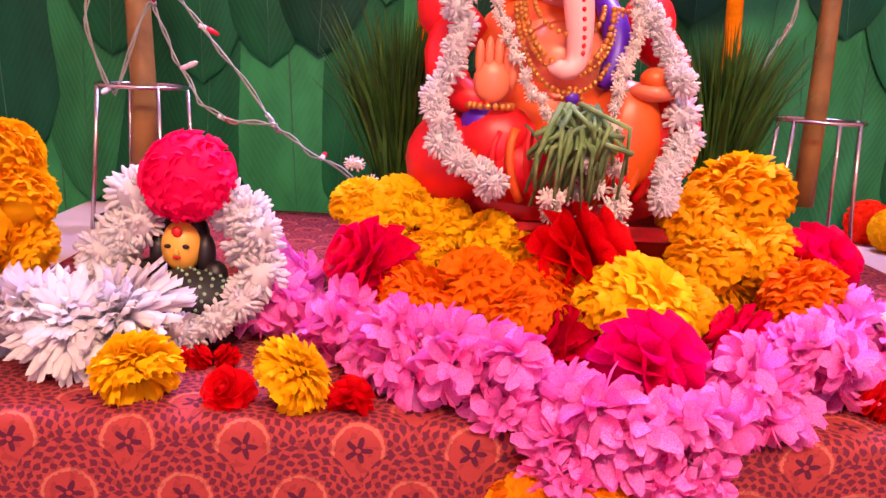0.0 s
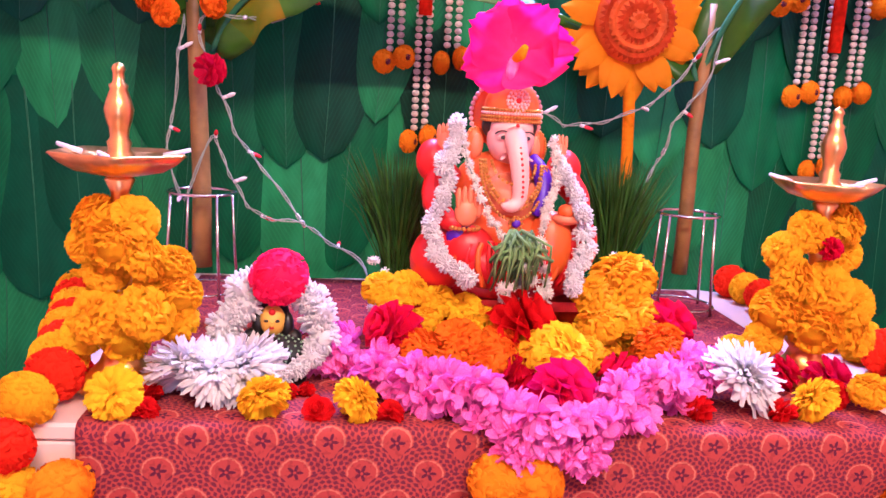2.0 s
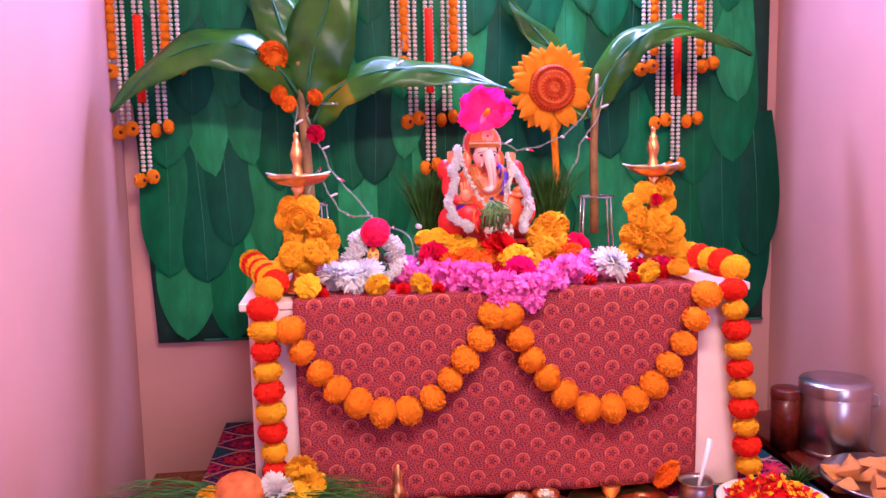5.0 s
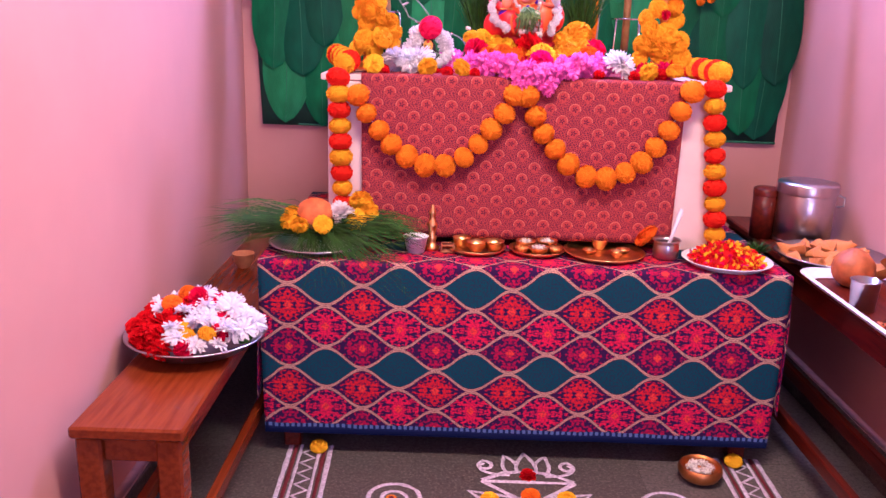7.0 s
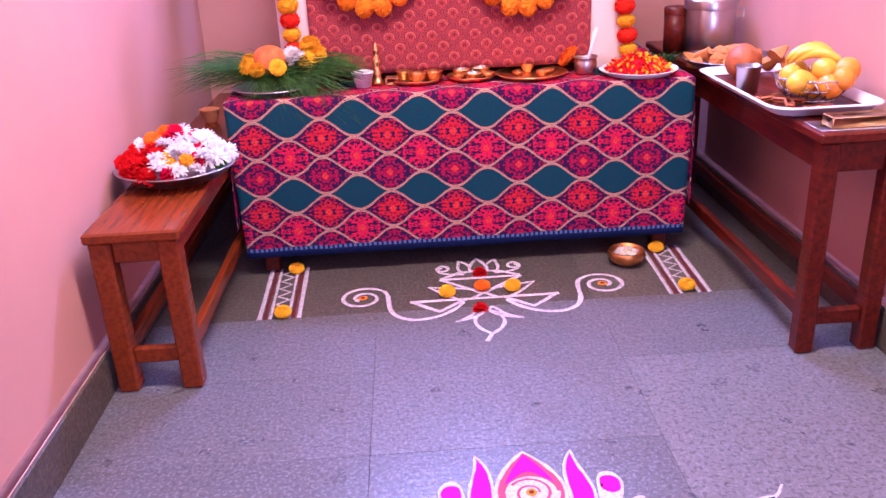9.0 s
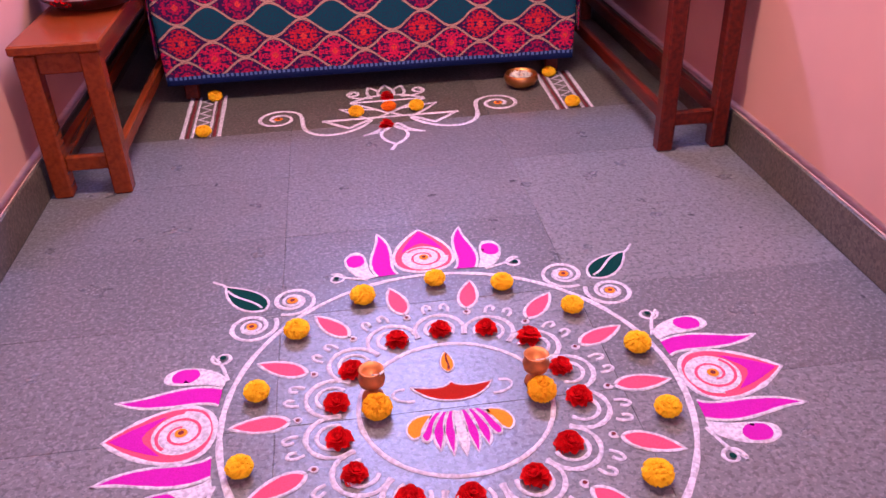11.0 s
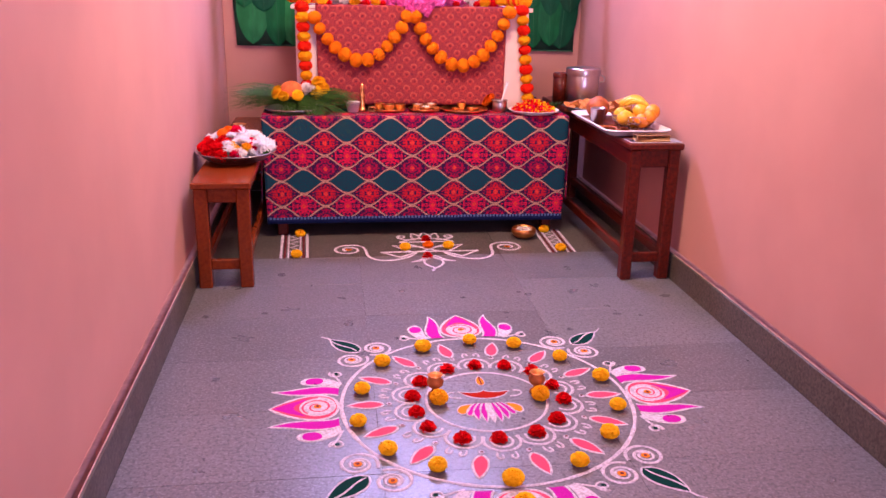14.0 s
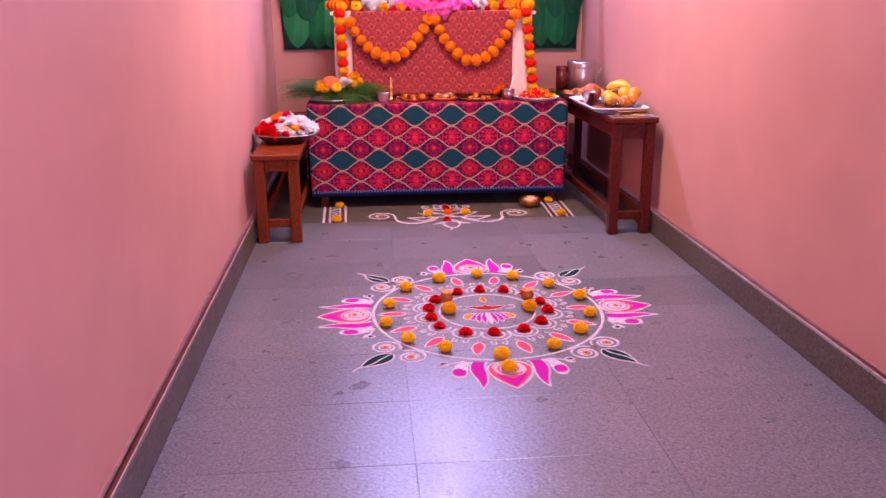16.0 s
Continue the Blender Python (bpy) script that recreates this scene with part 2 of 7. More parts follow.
PEACH = mat("peach_wall_paint", (0.56, 0.275, 0.235), 0.55, var=0.07, scale=3.0, bump=0.03, big=0.10)
CEIL = mat("white_ceiling_paint", (0.50, 0.44, 0.44), 0.8, var=0.05, scale=4.0, big=0.05)
STONE_A = stone("grey_granite_slab", (0.160, 0.152, 0.172), (0.125, 0.116, 0.128), 0.31)
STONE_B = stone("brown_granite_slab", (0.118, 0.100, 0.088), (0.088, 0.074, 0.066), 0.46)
SKIRT = stone("skirting_stone", (0.105, 0.082, 0.066), (0.07, 0.056, 0.046), 0.5)
PLASTER = mat("pale_skirting_ledge", (0.68, 0.40, 0.36), 0.6, var=0.2, scale=25, bump=0.1)
GROUT = mat("dark_joint_mortar", (0.075, 0.064, 0.068), 0.9, var=0.3, scale=60)
BENCHWOOD = wood("reddish_varnished_wood", (0.20, 0.034, 0.006), (0.14, 0.021, 0.004), rough=0.26)
DESKWOOD = wood("dark_red_varnished_wood", (0.120, 0.012, 0.004), (0.058, 0.006, 0.003))
WHITE = mat("white_paint", (0.78, 0.58, 0.52), 0.5, var=0.08, scale=12, big=0.06)
OGEE, MEDAL = ogee_cloth(), medallion_cloth()
def leaf_green(name, col):
    """Banana leaf with fine side veins running up from the rib."""
    m = mat(name, col, 0.5, var=0.3, scale=5, randomly=0.35, spec=0.14)
    N = Net(m)
    b = m.node_tree.nodes["Principled BSDF"]
    src = b.inputs["Base Color"].links[0].from_socket
    sep = m.node_tree.nodes.new("ShaderNodeSeparateXYZ")
    co = [n for n in m.node_tree.nodes if n.type == "TEX_COORD"][0].outputs["Object"]
    m.node_tree.links.new(co, sep.inputs[0])
    run = N.op("SUBTRACT", sep.outputs[2], N.op("MULTIPLY", N.op("ABSOLUTE", sep.outputs[0]), 0.8))
    vein = N.op("SINE", N.op("ADD", N.op("MULTIPLY", run, 170.0), N.op("MULTIPLY", N.noise(co, 7.0), 6.0)))
    col_ = N.mix(N.op("MULTIPLY", N.op("GREATER_THAN", vein, 0.55), 0.16), src, tuple(min(1.0, c * 1.5 + 0.006) for c in col))
    m.node_tree.links.new(col_, b.inputs["Base Color"])
    return m


LEAF_A = leaf_green("banana_leaf_green", (0.004, 0.125, 0.043))
LEAF_B = leaf_green("dark_banana_leaf_green", (0.002, 0.070, 0.032))
LEAF_C = leaf_green("light_banana_leaf_green", (0.020, 0.235, 0.080))
LEAF_RIB = mat("pale_leaf_rib", (0.035, 0.17, 0.085), 0.6, var=0.3, scale=30, spec=0.2)
MATBACK = mat("deep_green_backing_cloth", (0.004, 0.045, 0.025), 0.8, var=0.4, scale=10)
FRESH = mat("fresh_banana_leaf", (0.06, 0.185, 0.010), 0.3, var=0.5, scale=9, col2=(0.02, 0.10, 0.012), thin=0.28, spec=0.5)
YELLOWTIP = mat("yellowing_leaf", (0.38, 0.17, 0.008), 0.5, col2=(0.05, 0.17, 0.010), scale=6, spec=0.15)
STALK = mat("banana_stalk", (0.36, 0.19, 0.055), 0.5, var=0.5, scale=16, bump=0.2)
YEL = mat("yellow_marigold_petals", (1.0, 0.62, 0.003), 0.6, var=0.04, scale=60, island=0.05, spec=0.08, thin=0.40)
AMB = mat("amber_marigold_petals", (1.0, 0.52, 0.002), 0.6, var=0.12, scale=60, island=0.08, spec=0.08, thin=0.40)
ORG = mat("orange_marigold_petals", (1.0, 0.235, 0.002), 0.6, var=0.15, scale=60, island=0.1, spec=0.08, thin=0.40)
RED = mat("red_petals", (0.90, 0.010, 0.008), 0.55, var=0.3, scale=40, island=0.15, spec=0.15, thin=0.52)
CRIM = mat("crimson_rose_petals", (0.90, 0.006, 0.075), 0.5, var=0.25, scale=40, island=0.2, spec=0.15, thin=0.52)
HOT = mat("hot_pink_petals", (0.95, 0.010, 0.19), 0.5, var=0.25, scale=30, island=0.12, spec=0.15, thin=0.52)
PINK = mat("pink_orchid_petals", (1.0, 0.36, 0.82), 0.5, col2=(0.98, 0.060, 0.46), scale=42, island=0.22, spec=0.12, thin=0.28)
WPET = mat("white_chrysanthemum_petals", (0.88, 0.84, 0.83), 0.55, var=0.06, scale=50, island=0.05, spec=0.15, thin=0.42)
CREAM = mat("cream_jasmine_buds", (0.90, 0.82, 0.72), 0.6, var=0.2, scale=60, island=0.12, spec=0.15, thin=0.25)
GREEN = mat("green_stems", (0.06, 0.18, 0.03), 0.6, var=0.5, scale=40, island=0.3, spec=0.15)
GRASS = mat("durva_grass_blades", (0.040, 0.115, 0.016), 0.5, var=0.5, scale=30, island=0.5, spec=0.2)
BALL_O = mat("orange_pompom_fibre", (1.0, 0.32, 0.003), 0.8, var=0.22, scale=90, island=0.06, spec=0.06, thin=0.30)
BALL_Y = mat("yellow_pompom_fibre", (1.0, 0.52, 0.004), 0.8, var=0.22, scale=90, island=0.06, spec=0.06, thin=0.30)
BALL_R = mat("red_pompom_fibre", (0.98, 0.035, 0.006), 0.8, var=0.22, scale=90, island=0.06, spec=0.06, thin=0.30)
BRASS = mat("polished_brass", (0.95, 0.52, 0.18), 0.30, 1.0, var=0.25, scale=25)
COPPER = mat("worn_copper_brass", (0.66, 0.26, 0.075), 0.42, 1.0, var=0.3, scale=25)
STEEL = mat("stainless_steel", (0.52, 0.48, 0.47), 0.28, 1.0, var=0.1, scale=20)
WIRE = mat("chrome_wire", (0.66, 0.63, 0.62), 0.25, 1.0, var=0.1, scale=20)
PLASTIC = mat("white_plastic", (0.78, 0.72, 0.76), 0.35, var=0.05, scale=10)
CORD = mat("pale_light_cord", (0.30, 0.35, 0.30), 0.5, var=0.2, scale=60)
BULB = mat("red_bulb", (0.75, 0.03, 0.05), 0.25, var=0.1)
CLAY = mat("terracotta_clay", (0.46, 0.16, 0.06), 0.8, var=0.2, scale=40)
POWW = mat("white_rangoli_powder", (0.66, 0.57, 0.68), 0.95, var=0.42, scale=110, bump=0.3)
POWM = mat("magenta_rangoli_powder", (0.50, 0.014, 0.34), 0.95, var=0.2, scale=300, bump=0.3, spec=0.1)
POWP = mat("coral_pink_rangoli_powder", (0.74, 0.075, 0.155), 0.95, var=0.2, scale=300, bump=0.3, spec=0.1)
POWG = mat("dark_green_rangoli_powder", (0.001, 0.034, 0.030), 0.95, var=0.2, scale=300, bump=0.3, spec=0.1)
POWO = mat("orange_rangoli_powder", (0.80, 0.23, 0.012), 0.95, var=0.2, scale=300, bump=0.3, spec=0.1)
POWR = mat("red_oxide_rangoli_powder", (0.36, 0.014, 0.006), 0.95, var=0.2, scale=300, bump=0.3, spec=0.1)
POWB = mat("maroon_rangoli_powder", (0.14, 0.012, 0.018), 0.95, var=0.2, scale=300, bump=0.3)


# ---- mesh tools ----
class Mb:
    """Collects vertices and faces, then makes one mesh."""

    def __init__(self):
        self.v, self.f, self.mi, self.uv = [], [], [], None

    def add(self, vs, fs, mi=0, m=None):
        o = len(self.v)
        self.v.extend([tuple(m @ Vector(p)) for p in vs] if m else [tuple(p) for p in vs])
        self.f.extend([tuple(o + i for i in q) for q in fs])
        self.mi.extend([mi] * len(fs))
        return self

    def box(self, x0, x1, y0, y1, z0, z1, c=0.004, mi=0, m=None):
        """A box with chamfered edges."""
        c = min(c, (x1 - x0) / 2.5, (y1 - y0) / 2.5, (z1 - z0) / 2.5)
        vs, key = [], {}
        for sx in (0, 1):
            for sy in (0, 1):
                for sz in (0, 1):
                    p = ((x0, x1)[sx], (y0, y1)[sy], (z0, z1)[sz])
                    d = ((c, -c)[sx], (c, -c)[sy], (c, -c)[sz])
                    for a in range(3):
                        key[sx, sy, sz, a] = len(vs)
                        vs.append(tuple(p[k] if k == a else p[k] + d[k] for k in range(3)))
        fs = []
        for a in range(3):
            b, e = (a + 1) % 3, (a + 2) % 3
            for s in (0, 1):
                q = []
                for i, j in ((0, 0), (1, 0), (1, 1), (0, 1)):
                    k = [0, 0, 0]
                    k[a], k[b], k[e] = s, i, j
                    q.append(key[(*k, a)])
                fs.append(q if s else q[::-1])
            for i in (0, 1):
                for j in (0, 1):
                    k0, k1 = [0, 0, 0], [0, 0, 0]
                    k0[b] = k1[b] = i
                    k0[e] = k1[e] = j
                    k1[a] = 1
                    q = [key[(*k0, b)], key[(*k1, b)], key[(*k1, e)], key[(*k0, e)]]
                    fs.append(q if i == j else q[::-1])
        for k in ((i, j, l) for i in (0, 1) for j in (0, 1) for l in (0, 1)):
            q = [key[(*k, 0)], key[(*k, 1)], key[(*k, 2)]]
            fs.append(q if sum(k) % 2 else q[::-1])
        return self.add(vs, fs, mi, m)

    def ell(self, c, r, seg=16, rings=10, mi=0, m=None, fn=None):
        vs, fs = [], []
        for i in range(rings + 1):
            th = math.pi * i / rings
            for j in range(seg):
                ph = 2 * math.pi * j / seg
                k = fn(th, ph) if fn else 1.0
                vs.append((c[0] + k * r[0] * math.sin(th) * math.cos(ph), c[1] + k * r[1] * math.sin(th) * math.sin(ph), c[2] + k * r[2] * math.cos(th)))
        for i in range(rings):
            for j in range(seg):
                a, b = i * seg + j, i * seg + (j + 1) % seg
                fs.append((a, a + seg, b + seg, b))
        return self.add(vs, fs, mi, m)

    def lathe(self, profile, seg=24, mi=0, m=None, fn=None):
        """Turns (radius, height) pairs about z."""
        vs, fs = [], []
        for r, z in profile:
            for j in range(seg):
                ph = 2 * math.pi * j / seg
                k = fn(ph) if fn else 1.0
                vs.append((r * k * math.cos(ph), r * k * math.sin(ph), z))
        for i in range(len(profile) - 1):
            for j in range(seg):
                a, b = i * seg + j, i * seg + (j + 1) % seg
                fs.append((a, b, b + seg, a + seg))
        return self.add(vs, fs, mi, m)

    def tube(self, path, r, seg=8, mi=0, m=None):
        vs, fs, n = [], [], len(path)
        P = [Vector(p) for p in path]
        q = last = None
        for i, p in enumerate(P):
            d = (P[min(i + 1, n - 1)] - P[max(i - 1, 0)]).normalized()
            q = d.to_track_quat("Z", "Y") if q is None else last.rotation_difference(d) @ q
            last = d
            rr = r[i] if isinstance(r, (list, tuple)) else r
            for j in range(seg):
                a = 2 * math.pi * j / seg
                vs.append(p + q @ Vector((rr * math.cos(a), rr * math.sin(a), 0)))
        for i in range(n - 1):
            for j in range(seg):
                a, b = i * seg + j, i * seg + (j + 1) % seg
                fs.append((a, b, b + seg, a + seg))
        fs.append(tuple(range(seg))[::-1])
        fs.append(tuple((n - 1) * seg + j for j in range(seg)))
        return self.add(vs, fs, mi, m)

    def grid(self, nu, nv, fn, mi=0, m=None):
        """fn(s, t) gives a point for s, t from 0 to 1."""
        vs = [fn(i / nu, j / nv) for j in range(nv + 1) for i in range(nu + 1)]
        fs = [(j * (nu + 1) + i, j * (nu + 1) + i + 1, (j + 1) * (nu + 1) + i + 1, (j + 1) * (nu + 1) + i) for j in range(nv) for i in range(nu)]
        return self.add(vs, fs, mi, m)

    def mesh(self, name, mats, smooth=True):
        me = bpy.data.meshes.new(name)
        me.from_pydata(self.v, [], self.f)
        for x in (mats if isinstance(mats, (list, tuple)) else [mats]):
            me.materials.append(x)
        me.polygons.foreach_set("material_index", self.mi)
        me.polygons.foreach_set("use_smooth", [smooth] * len(self.f))
        if self.uv:
            layer = me.uv_layers.new(name="UVMap")
            for lp in me.loops:
                layer.data[lp.index].uv = self.uv[lp.vertex_index]
        me.update()
        return me


def thing(name, label, category, group="", kind="", at=(0, 0, 0)):
    ob = new(name)
    ob.empty_display_size = 0.05
    ob.location = at
    return tagged(ob, label, category, group, kind)


def solo(name, mb, mats, label, category, group="", kind="", at=(0, 0, 0), smooth=True):
    """A thing that is one mesh."""
    ob = new(name, mb.mesh(name, mats, smooth) if isinstance(mb, Mb) else mb)
    ob.location = at
    return tagged(ob, label, category, group, kind)


def part(name, mb, mats, parent, label="", smooth=True, m=None):
    """One mesh as a part of a thing, or of a part."""
    ob = new(name, mb.mesh(name, mats, smooth) if isinstance(mb, Mb) else mb)
    ob.parent = parent
    if m:
        ob.matrix_basis = m
    if label:
        ob["label"] = label
    return ob


def arc(n, a0, a1, r, c=(0, 0)):
    return [(c[0] + r * math.cos(radians(a0 + (a1 - a0) * i / n)), c[1] + r * math.sin(radians(a0 + (a1 - a0) * i / n))) for i in range(n + 1)]


def bez(p0, p1, p2, p3, n=12):
    out = []
    for i in range(n + 1):
        t = i / n
        out.append(tuple((1 - t) ** 3 * a + 3 * t * (1 - t) ** 2 * b + 3 * t * t * (1 - t) * c + t ** 3 * d for a, b, c, d in zip(p0, p1, p2, p3)))
    return out


def solid(ob, thick, offset=0.0):
    md = ob.modifiers.new("thickness", "SOLIDIFY")
    md.thickness, md.offset = thick, offset
    return ob

# ---- the corridor ----
XL, XR, YB, YF, ZC = -1.235, 1.225, 1.42, -7.6, 3.0


def wall(name, x0, x1, y0, y1, z0, z1, label):
    return solo(name, Mb().box(x0, x1, y0, y1, z0, z1, 0.001), PEACH, label, "wall", kind="structure", smooth=False)


wall("wall_west", XL - 0.12, XL, YF, YB, -0.1, ZC, "peach painted plaster wall of the corridor")
wall("wall_east", XR, XR + 0.12, YF, YB, -0.1, ZC, "peach painted plaster wall of the corridor")
wall("wall_north", XL - 0.12, XR + 0.12, YB, YB + 0.12, -0.1, ZC, "peach painted end wall behind the altar")
south = Mb()
south.box(XL - 0.12, -0.8, YF - 0.12, YF, -0.1, ZC, 0.001).box(0.9, XR + 0.12, YF - 0.12, YF, -0.1, ZC, 0.001).box(-0.8, 0.9, YF - 0.12, YF, 2.5, ZC, 0.001)
solo("wall_south", south, PEACH, "peach painted wall with a wide open doorway", "wall", kind="structure", smooth=False)
solo("ceiling", Mb().box(XL - 0.12, XR + 0.12, YF - 0.12, YB + 0.12, ZC, ZC + 0.12, 0.001), CEIL, "plain whitewashed ceiling over the corridor", "ceiling", kind="structure", smooth=False)
solo("ground", Mb().box(-60, 60, -80, YF - 0.12, -0.14, -0.08, 0.001), STONE_A, "bare paved ground outside the doorway", "ground", kind="structure", smooth=False)
floor = solo("floor", Mb().box(XL, XR, YF - 0.12, YB, -0.1, -0.0025, 0.001), GROUT, "floor of speckled grey granite slabs with dark joints", "floor", kind="structure", smooth=False)
for nm, x0, x1 in (("skirting_west", XL, XL + 0.04), ("skirting_east", XR - 0.04, XR)):
    sk = solo(nm, Mb().box(x0, x1, YF, YB - 0.03, -0.004, 0.132, 0.004), SKIRT, "worn grey stone skirting along the wall", "skirting", kind="structure", smooth=False)
    part("ledge", Mb().box(x0 + (0 if x0 < 0 else 0.004), x1 - (0.004 if x0 < 0 else 0), YF, YB - 0.03, 0.132, 0.139, 0.002), PLASTER, sk, "pale plaster ledge")
solo("skirting_north", Mb().box(XL + 0.04, XR - 0.04, YB - 0.03, YB, -0.004, 0.132, 0.004), SKIRT, "worn grey stone skirting along the end wall", "skirting", kind="structure", smooth=False)


# ---- lower table with its printed cloth ----
def leg_table(name, x0, x1, y0, y1, z, leg, wood_m, label, category, rails=True, overhang=0.03, apron=0.07, group=""):
    """A plain school bench or desk: top, aprons, four legs, low stretchers."""
    t = thing(name, label, category, group, at=((x0 + x1) / 2, (y0 + y1) / 2, 0))
    hx, hy = (x1 - x0) / 2, (y1 - y0) / 2
    part("top", Mb().box(-hx, hx, -hy, hy, z - 0.032, z, 0.006), wood_m, t, smooth=False)
    ix, iy = hx - overhang, hy - overhang
    lg = Mb().box(-leg / 2, leg / 2, -leg / 2, leg / 2, 0.0, z - 0.032, 0.006).mesh("leg", wood_m, False)
    for sx in (-1, 1):
        for sy in (-1, 1):
            part("leg", lg, wood_m, t, m=pose(sx * (ix - leg / 2), sy * (iy - leg / 2), 0))
    for sx in (-1, 1):
        part("apron", Mb().box(sx * (ix - leg / 2) - 0.012, sx * (ix - leg / 2) + 0.012, -iy + leg, iy - leg, z - 0.032 - apron, z - 0.032, 0.003), wood_m, t, smooth=False)
        if rails:
            part("stretcher", Mb().box(sx * (ix - leg / 2) - 0.014, sx * (ix - leg / 2) + 0.014, -iy + leg, iy - leg, 0.10, 0.15, 0.004), wood_m, t, smooth=False)
    for sy in (-1, 1):
        part("apron", Mb().box(-ix + leg, ix - leg, sy * (iy - leg / 2) - 0.012, sy * (iy - leg / 2) + 0.012, z - 0.032 - apron, z - 0.032, 0.003), wood_m, t, smooth=False)
        if rails:
            part("stretcher", Mb().box(-ix + leg, ix - leg, sy * (iy - leg / 2) - 0.014, sy * (iy - leg / 2) + 0.014, 0.09, 0.14, 0.004), wood_m, t, smooth=False)
    return t


leg_table("offering_table", -0.885, 0.815, 0.245, 1.33, 0.70, 0.06, DESKWOOD, "dark wooden table hidden under a printed cloth", "table", rails=False)


def drape(name, x0, x1, y0, yback, ztop, zlow, mats, label, side=0.0, seed=0.0, wave=0.006, flare=0.0, voff=0.0):
    """A cloth laid over a table top: it runs from yback to the front edge, turns over it and hangs to zlow. UVs are in metres."""
    mb = Mb()
    NU, R = 96, 0.012
    flat, hang = yback - y0 - R, ztop - R - zlow
    quarter = R * math.pi / 2
    stations = [-(quarter + flat) + flat * i / 14 for i in range(14)] + [-quarter + quarter * i / 4 for i in range(4)] + [hang * i / 22 for i in range(23)]
    uv = []
    for s in stations:
        for i in range(NU + 1):
            x = x0 + (x1 - x0) * i / NU
            n1 = noise.noise(Vector((x * 3.1 + seed, s * 1.2, seed))) + 0.5 * noise.noise(Vector((x * 9 + seed, s * 2.5, 3)))
            if s <= -quarter:
                y, z = y0 + R - (s + quarter), ztop + 0.0012 * abs(n1)
            elif s < 0:
                a = (s + quarter) / quarter * math.pi / 2
                y, z = y0 + R - R * math.sin(a), ztop - R + R * math.cos(a)
            else:
                k = min(1.0, s / 0.25)
                y, z = y0 - wave * k * (0.6 + n1) - flare * s, ztop - R - s
                x = x + (x - (x0 + x1) / 2) * -0.02 * s
            mb.v.append((x, y, z))
            uv.append((x, s + voff))
    W = NU + 1
    for j in range(len(stations) - 1):
        for i in range(NU):
            mb.f.append((j * W + i, (j + 1) * W + i, (j + 1) * W + i + 1, j * W + i + 1))
            mb.mi.append(0)
    if side:
        for xs, sg in ((x0, -1), (x1, 1)):
            o = len(mb.v)
            for i in range(13):
                for j in range(13):
                    y, d = y0 + 0.004 + (yback - y0) * i / 12, (side * j / 12)
                    wv = 0.012 * noise.noise(Vector((y * 6, d * 3, seed + sg))) * min(1, d * 6)
                    mb.v.append((xs + sg * (0.002 + wv + 0.03 * d), y, ztop - 0.004 - d))
                    uv.append((xs + sg * d, y))
            for i in range(12):
                for j in range(12):
                    a = o + i * 13 + j
                    mb.f.append((a, a + 1, a + 14, a + 13) if sg < 0 else (a, a + 13, a + 14, a + 1))
                    mb.mi.append(0)
    mb.uv = uv
    ob = solo(name, mb, mats, label, "tablecloth")
    return solid(ob, 0.0022, 1.0)


drape("ogee_tablecloth", -0.918, 0.842, 0.222, 1.335, 0.7045, 0.085, OGEE, "navy, red and pink ogee-print cotton cloth draped over the lower table", side=0.5, seed=1.3, voff=-0.028)

# ---- the white altar stand on the lower table ----
altar = thing("altar_stand", "white painted wooden stand standing on the cloth-covered table", "stand", at=(-0.043, 0.93, 0.708))
part("top", Mb().box(-0.705, 0.705, -0.425, 0.44, 0.565, 0.588, 0.004), WHITE, altar, smooth=False)
for sx in (-1, 1):
    part("side_panel", Mb().box(sx * 0.665 - 0.012, sx * 0.665 + 0.012, -0.40, 0.42, 0.0, 0.565, 0.003), WHITE, altar, smooth=False)
    part("front_stile", Mb().box(sx * 0.61 - 0.072, sx * 0.61 + 0.072, -0.422, -0.402, 0.0, 0.563, 0.003), WHITE, altar, smooth=False)
part("back_panel", Mb().box(-0.652, 0.652, 0.40, 0.42, 0.0, 0.565, 0.003), WHITE, altar, smooth=False)
TOP = 1.3005
drape("medallion_tablecloth", -0.608, 0.505, 0.497, 1.33, 1.2985, 0.735, MEDAL, "rust-coloured medallion-print cotton cloth draped over the altar stand", seed=7.7, wave=0.004, flare=0.012)

# ---- benches along the walls ----
leg_table("school_bench", -1.186, -0.910, -0.61, 1.36, 0.525, 0.062, BENCHWOOD, "long low reddish-brown varnished wooden school bench", "bench", overhang=0.010)
leg_table("school_desk", 0.905, 1.182, -0.645, 1.12, 0.705, 0.056, DESKWOOD, "long dark reddish-brown varnished wooden school desk", "desk", apron=0.09, overhang=0.012)

# ---- leaf backdrop ----
mat_ob = thing("leaf_backdrop", "hanging green backdrop of overlapping banana leaves", "backdrop", at=(0, 1.395, 0))
MX0, MX1, MZ0, MZ1 = -1.15, 1.20, 0.985, 2.62


def back_fn(s, t):
    z = MZ0 + (MZ1 - MZ0) * t
    x = MX0 - 0.07 * t + (MX1 - MX0 - 0.02 * (1 - t) + 0.05 * t) * s
    return (x, 0.006 * math.sin(x * 7) , z + 0.02 * (1 - s) * (1 - t))


bk = part("backing_cloth", Mb().grid(40, 20, back_fn), MATBACK, mat_ob, "dark green hanging cloth")
solid(bk, 0.004, 0.0)


